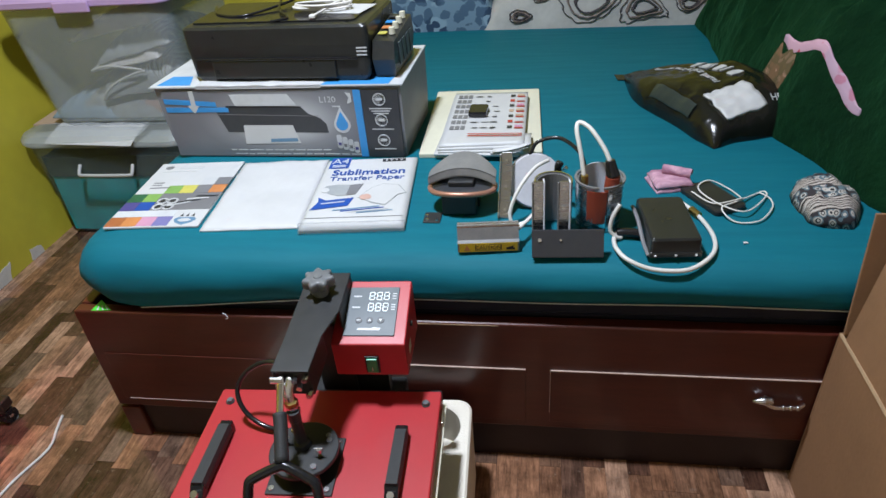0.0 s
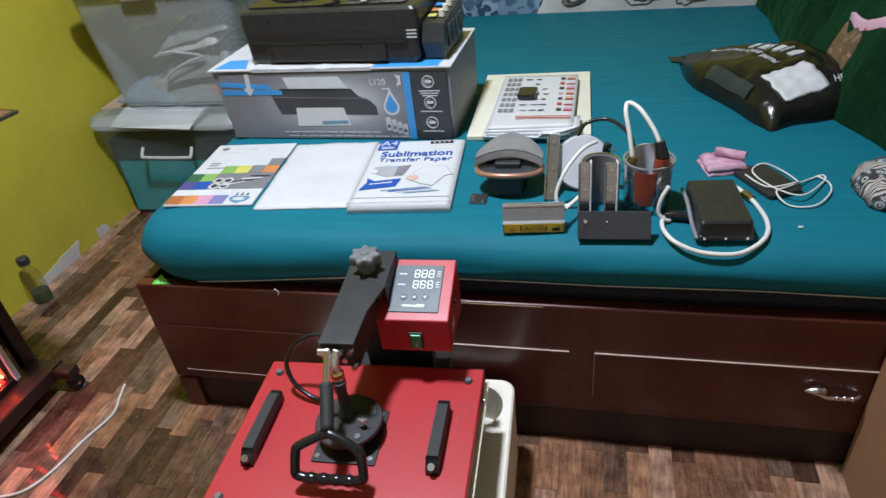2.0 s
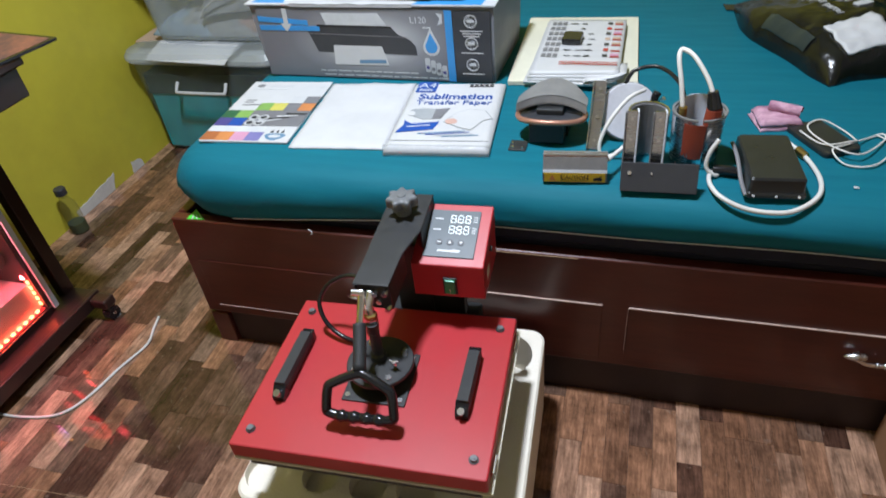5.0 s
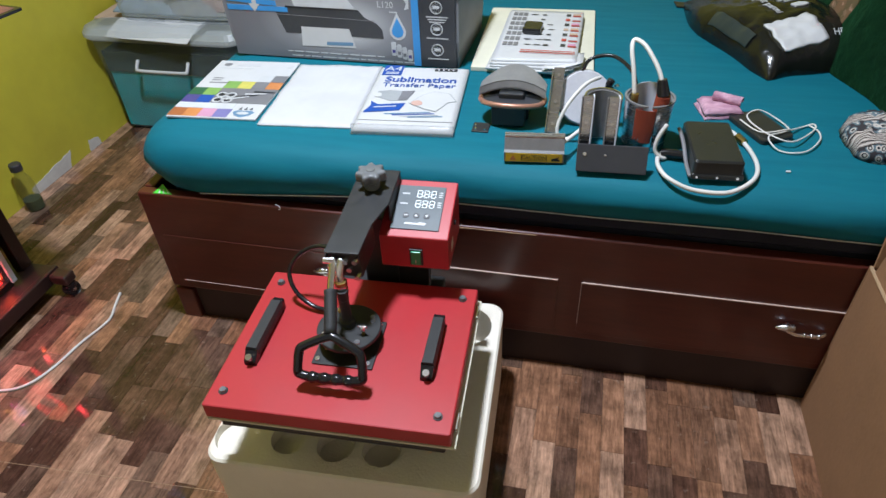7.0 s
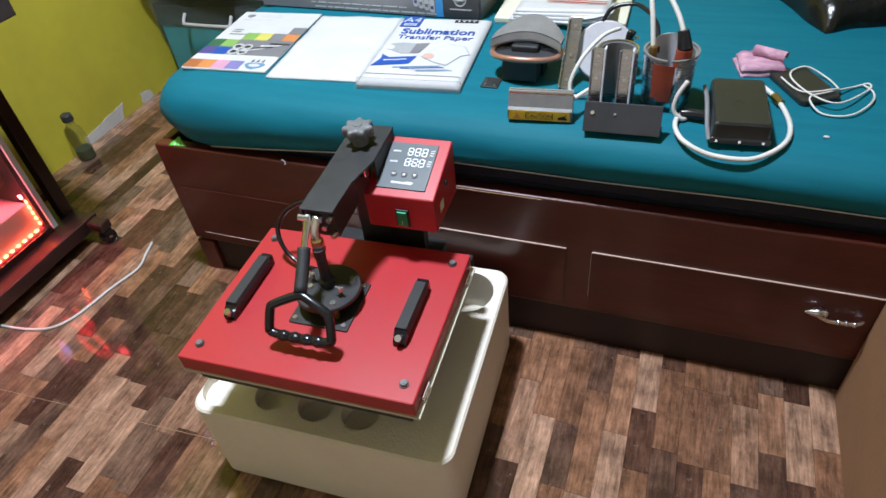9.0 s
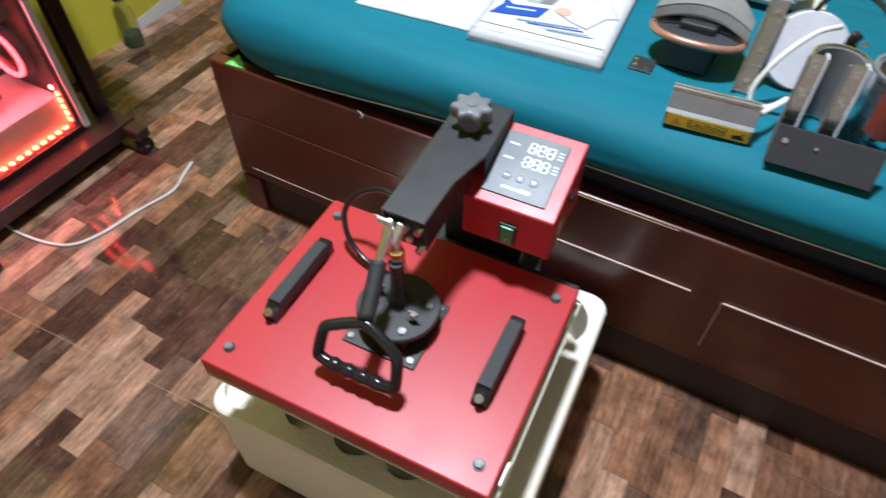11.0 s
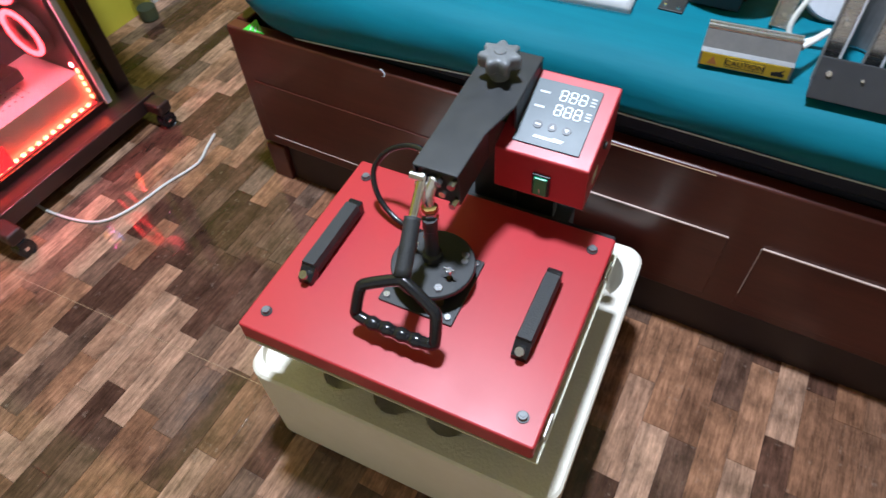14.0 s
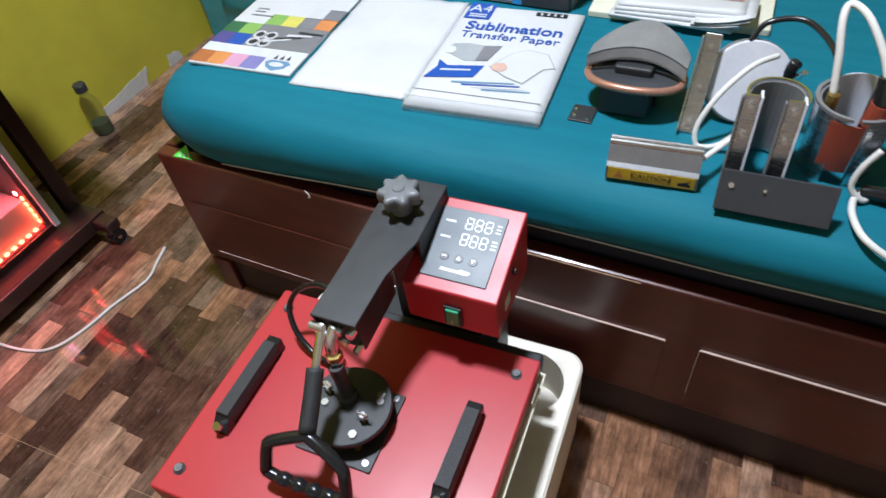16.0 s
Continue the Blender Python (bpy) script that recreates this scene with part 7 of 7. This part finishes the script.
for x, y in ((-0.362, 0.02), (-0.35, -0.44), (-0.76, 0.02), (-0.76, -0.44)):
    w = part("caster", rod((x + 0.44 - 0.011, y + 0.2, 0.0205), (x + 0.44 + 0.011, y + 0.2, 0.0205), 0.0205, 0.0205, 20, bevel=0.003), M["gloss_black"], desk, "black caster wheel")
    part("caster_fork", box((x + 0.44 - 0.015, y + 0.2 - 0.012, 0.026), (x + 0.44 + 0.015, y + 0.2 + 0.012, 0.046), 0.003), M["gloss_black"], w)
    part("axle_cap", rod((x + 0.44 + 0.0112, y + 0.2, 0.0205), (x + 0.44 + 0.013, y + 0.2, 0.0205), 0.006, 0.005, 12), M["chrome"], w)

pad = thing("mouse_pad", pose(-0.35, -0.005, 0.7705, 0, 0, -9), "dark mouse pad with brown and orange print", "mouse pad")
part("pad", prism(round_rect(-0.17, -0.25, 0.135, 0.135, 0.008, 3), 0, 0.006, 0.001), M["gloss_black"], pad)
part("pad_print", prism(round_rect(-0.16, -0.24, 0.125, 0.125, 0.006, 3), 0.006, 0.0066), M["pad_print"], pad)
part("white_sigil", prism([(0.05, -0.09), (0.085, -0.1), (0.08, -0.085), (0.11, -0.08), (0.07, -0.06)], 0.0066, 0.007), M["label"], pad)
mouse = thing("mouse", pose(-0.27, -0.095, 0.7776, 0, 0, 40), "black gaming mouse with coloured light ring", "mouse")
part("mouse_shell", loft([[(0.032 * s * math.cos(a), 0.058 * s * math.sin(a), z) for a in (2 * math.pi * k / 20 for k in range(20))] for s, z in ((0.96, 0.0), (1.0, 0.008), (0.93, 0.022), (0.7, 0.033), (0.35, 0.038))]), M["gloss_black"], mouse, "", True)
part("light_ring", tube([(0.0325 * math.cos(a), 0.0585 * math.sin(a), 0.006) for a in (2 * math.pi * k / 24 for k in range(13))], 0.0018, 6, 2), M["led_pink"], mouse)
part("light_ring", tube([(0.0325 * math.cos(a), 0.0585 * math.sin(a), 0.006) for a in (2 * math.pi * k / 24 for k in range(13, 24))], 0.0018, 6, 2), M["led_blue"], mouse)

tower = thing("computer_tower", pose(-0.57, -0.26, 0.0755), "computer tower with glass side and red lights", "computer")
TW, TD, TH = 0.105, 0.215, 0.46


def tbox(name, lo, hi, mat, bevel=0.001, label="", parent=None):
    return part(name, box(lo, hi, bevel), M[mat], parent or tower, label)


tbox("bottom_panel", (-TW, -TD, 0.0), (TW, TD, 0.018), "desk")
tbox("top_panel", (-TW, -TD, TH - 0.015), (TW, TD, TH), "desk")
tbox("inner_panel", (-TW, -TD, 0.0182), (-TW + 0.004, TD, TH - 0.0152), "charcoal")
tbox("rear_panel", (-TW + 0.0042, -TD, 0.0182), (TW - 0.006, -TD + 0.004, TH - 0.0152), "charcoal")
front = tbox("front_panel", (-TW, TD - 0.014, 0.0182), (TW - 0.006, TD, TH - 0.0152), "desk")
tbox("corner_trim", (TW - 0.0022, TD - 0.004, 0.01), (TW + 0.006, TD + 0.011, TH), "alu", 0.001, "pale brushed corner trim")
tbox("glass_panel", (TW - 0.0055, -TD + 0.004, 0.0182), (TW - 0.0025, TD - 0.003, TH - 0.0152), "glass", 0.0, "smoked glass side panel").visible_shadow = False
shroud = tbox("shroud", (-TW + 0.005, -TD + 0.006, 0.019), (TW - 0.02, TD - 0.016, 0.105), "pcwhite", 0.002, "white steel shroud with punched holes")
for i in range(14):
    for j in range(7):
        part("punched_hole", prism([(0.0025 * math.cos(2 * math.pi * k / 6), 0.0025 * math.sin(2 * math.pi * k / 6)) for k in range(6)], 0.105, 0.1055, m=Matrix.Translation((-0.07 + 0.018 * j, -0.14 + 0.018 * i, 0))), M["ink"], shroud)
strip = tbox("light_strip", (TW - 0.0195, -TD + 0.01, 0.019), (TW - 0.012, TD - 0.018, 0.0225), "led_base", 0.0)
for k in range(18):
    y = -TD + 0.02 + 0.0215 * k
    part("led", box((TW - 0.0195, y, 0.0226), (TW - 0.011, y + 0.0115, 0.0285), 0.0025), M["led_warm"], strip)
for k in range(5):
    part("led", box((TW - 0.0195, TD - 0.0205, 0.033 + 0.0185 * k), (TW - 0.011, TD - 0.0165, 0.044 + 0.0185 * k), 0.0018), M["led_warm"], strip)
board = tbox("motherboard", (-TW + 0.0045, -TD + 0.05, 0.12), (-TW + 0.008, TD - 0.08, 0.4), "charcoal")
cool = part("cooler", lathe([(0.0, 0.0), (0.046, 0.0), (0.046, 0.05), (0.0, 0.05)], 28), M["charcoal"], tower, "processor cooler with coloured lights")
cool.data.transform(Matrix.Translation((-0.015, 0.062, 0.234)) @ pose(0, 0, 0, 0, 90, 0))
for k in range(6):
    y, z = 0.051 + 0.022 * (k % 2), 0.212 + 0.022 * (k // 2)
    part("led", box((0.0352, y - 0.0032, z - 0.004), (0.038, y + 0.0032, z + 0.004), 0.001), M[("led_amber", "led_pink", "led_amber", "led_blue", "led_pink", "led_amber")[k]], cool)
# added fill strip, out of sight below the top panel, brightens the shroud
tbox("light_strip", (TW - 0.05, -TD + 0.01, TH - 0.02), (TW - 0.0425, TD - 0.018, TH - 0.0155), "red_fill", 0.0)
# added lip that keeps the fill strip's reflection off the floor
tbox("top_rail", (TW - 0.03, -TD + 0.006, TH - 0.055), (TW - 0.026, TD - 0.016, TH - 0.0152), "desk")
tbox("corner_led", (TW - 0.02, TD - 0.026, 0.37), (TW - 0.011, TD - 0.017, 0.379), "led_spot", 0.002, "small bright red corner lamp")
tbox("corner_led", (TW - 0.02, TD - 0.026, 0.128), (TW - 0.011, TD - 0.0225, 0.138), "led_spot", 0.001, "small bright red corner lamp")
tbox("graphics_card", (-TW + 0.009, -TD + 0.03, 0.122), (0.015, TD - 0.1, 0.15), "charcoal", 0.003)
# the red light on the drive block is its material's own glow
tbox("drive_block", (TW - 0.0105, -TD + 0.06, 0.0275), (TW - 0.0065, -TD + 0.17, 0.078), "lit_block", 0.001, "drive block with red light added as its own glow")
for z in (0.205, 0.335):
    fan = part("case_fan", lathe([(0.056, -0.012), (0.06, -0.012), (0.06, 0.012), (0.056, 0.012)], 32), M["charcoal"], tower, "case fan with red ring light")
    fan.data.transform(Matrix.Translation((0.005, TD - 0.03, z)) @ pose(0, 0, 0, 90, 0, 0))
    part("ring_light", tube([(0.005 + 0.052 * math.cos(a), TD - 0.044, z + 0.052 * math.sin(a)) for a in (2 * math.pi * k / 24 for k in range(24))], 0.006, 8, 2, True), M["led_ring"], fan)
    hubp = part("fan_hub", lathe([(0.0, 0), (0.018, 0), (0.018, 0.014), (0.0, 0.014)], 18), M["charcoal"], fan)
    hubp.data.transform(Matrix.Translation((0.005, TD - 0.028, z)) @ pose(0, 0, 0, 90, 0, 0))
    for k in range(7):
        a = 2 * math.pi * k / 7
        bl_ = prism([(0.018, -0.006), (0.046, -0.012), (0.047, 0.01), (0.018, 0.006)], -0.001, 0.001, m=Matrix.Translation((0.005, TD - 0.034, z)) @ pose(0, 0, 0, 90, 0, 0) @ pose(0, 0, 0, 0, 0, math.degrees(a)) @ pose(0, 0, 0, 25, 0, 0))
        part("fan_blade", bl_, M["redp"], fan)

cable = part("floor_cable", tube([(-0.47, -0.33, 0.004), (-0.4, -0.335, 0.004), (-0.31, -0.322, 0.004), (-0.26, -0.295, 0.004), (-0.232, -0.235, 0.004), (-0.217, -0.151, 0.004), (-0.197, -0.08, 0.004), (-0.196, -0.047, 0.004), (-0.212, -0.005, 0.004), (-0.227, 0.041, 0.004)], 0.0034, 8, 8), M["cord"], None, "", True)
tagged(cable, "thin white cable snaking across the floor", "cable")

# ---- carton beside the bed ----
box_c = thing("cardboard_box", pose(1.53, 0, 0), "open brown cardboard box standing beside the bed", "cardboard box")
CH = 0.41


def wallc(name, lo, hi, label=""):
    return part(name, box(lo, hi, 0.0015), M["carton"], box_c, label)


wallc("side_wall", (0.0, -0.62, 0.0), (0.005, -0.012, CH))
wallc("side_wall", (0.55, -0.62, 0.0), (0.555, -0.012, CH))
wallc("back_wall", (0.0, -0.0118, 0.0), (0.555, -0.0068, CH))
wallc("front_wall", (0.0, -0.6252, 0.0), (0.555, -0.6202, CH))
wallc("bottom", (0.0052, -0.62, 0.0), (0.5498, -0.012, 0.005))
part("flap", box((0, -0.003, 0), (0.54, 0.002, 0.235), 0.0012, m=Matrix.Translation((0.004, -0.013, CH + 0.001)) @ pose(0, 0, 0, -7, 0, 0)), M["carton"], box_c, "raised cardboard flap")
part("flap", box((-0.002, -0.6, 0), (0.003, -0.03, 0.24), 0.0012, m=Matrix.Translation((0.003, 0, CH + 0.001)) @ pose(0, 0, 0, 0, 6, 0)), M["carton"], box_c, "raised cardboard flap")
part("fold_edge", tube([(0.0005, -0.62, CH), (0.0, -0.45, CH + 0.002), (0.001, -0.3, CH - 0.001), (0.0, -0.15, CH + 0.002), (0.001, -0.014, CH)], 0.0036, 6, 4), M["cartonedge"], box_c, "worn pale fold edge")


# ---- floor planks ----
def plank_mesh(name, length, width=0.0476):
    """One plank with chamfered upper edges, its top at 0."""
    w, h, c = width / 2, length / 2 - 0.0002, 0.0005
    v = [(-w, -h, -0.0016), (w, -h, -0.0016), (w, h, -0.0016), (-w, h, -0.0016), (-w, -h, -0.0004), (w, -h, -0.0004), (w, h, -0.0004), (-w, h, -0.0004), (-w + c, -h + c, 0), (w - c, -h + c, 0), (w - c, h - c, 0), (-w + c, h - c, 0)]
    f = [(8, 9, 10, 11)] + [(a, (a + 1) % 4, 4 + (a + 1) % 4, 4 + a) for a in range(4)] + [(4 + a, 4 + (a + 1) % 4, 8 + (a + 1) % 4, 8 + a) for a in range(4)]
    return v, f


rnd = random.Random(21)
lengths = (0.14, 0.18, 0.2, 0.24)
shared = []
for n in lengths:
    me = bpy.data.meshes.new("plank")
    v, f = plank_mesh("plank", n)
    me.from_pydata(v, [], f)
    me.materials.append(M["plank"])
    shared.append(me)
rest_v, rest_f, count = [], [], 0
x = WX + 0.024
while x < RX:
    y = FY + rnd.uniform(-0.1, 0.0)
    while y < BY:
        k = rnd.randrange(4)
        cy = y + lengths[k] / 2
        y += lengths[k]
        if y > BY + 0.1:
            break
        near = (-0.45 < x < 1.53 and -0.74 < cy < -0.02) or (-0.8 < x < 0.0 and 0.0 < cy < 0.72)
        if near and count < 300:
            ob = new("plank", shared[k])
            ob.location = (x, cy, 0)
            ob.parent = floor
            count += 1
        else:
            v, f = plank_mesh("plank", lengths[k])
            base = len(rest_v)
            rest_v += [(a + x, b + cy, c) for a, b, c in v]
            rest_f += [tuple(i + base for i in q) for q in f]
    x += 0.048
me = bpy.data.meshes.new("far_planks")
me.from_pydata(rest_v, [], rest_f)
me.materials.append(M["plank_rest"])
rest = new("far_planks", me)
rest.parent = floor
tagged(rest, "printed vinyl planks in the rest of the room", "", kind="stuff")
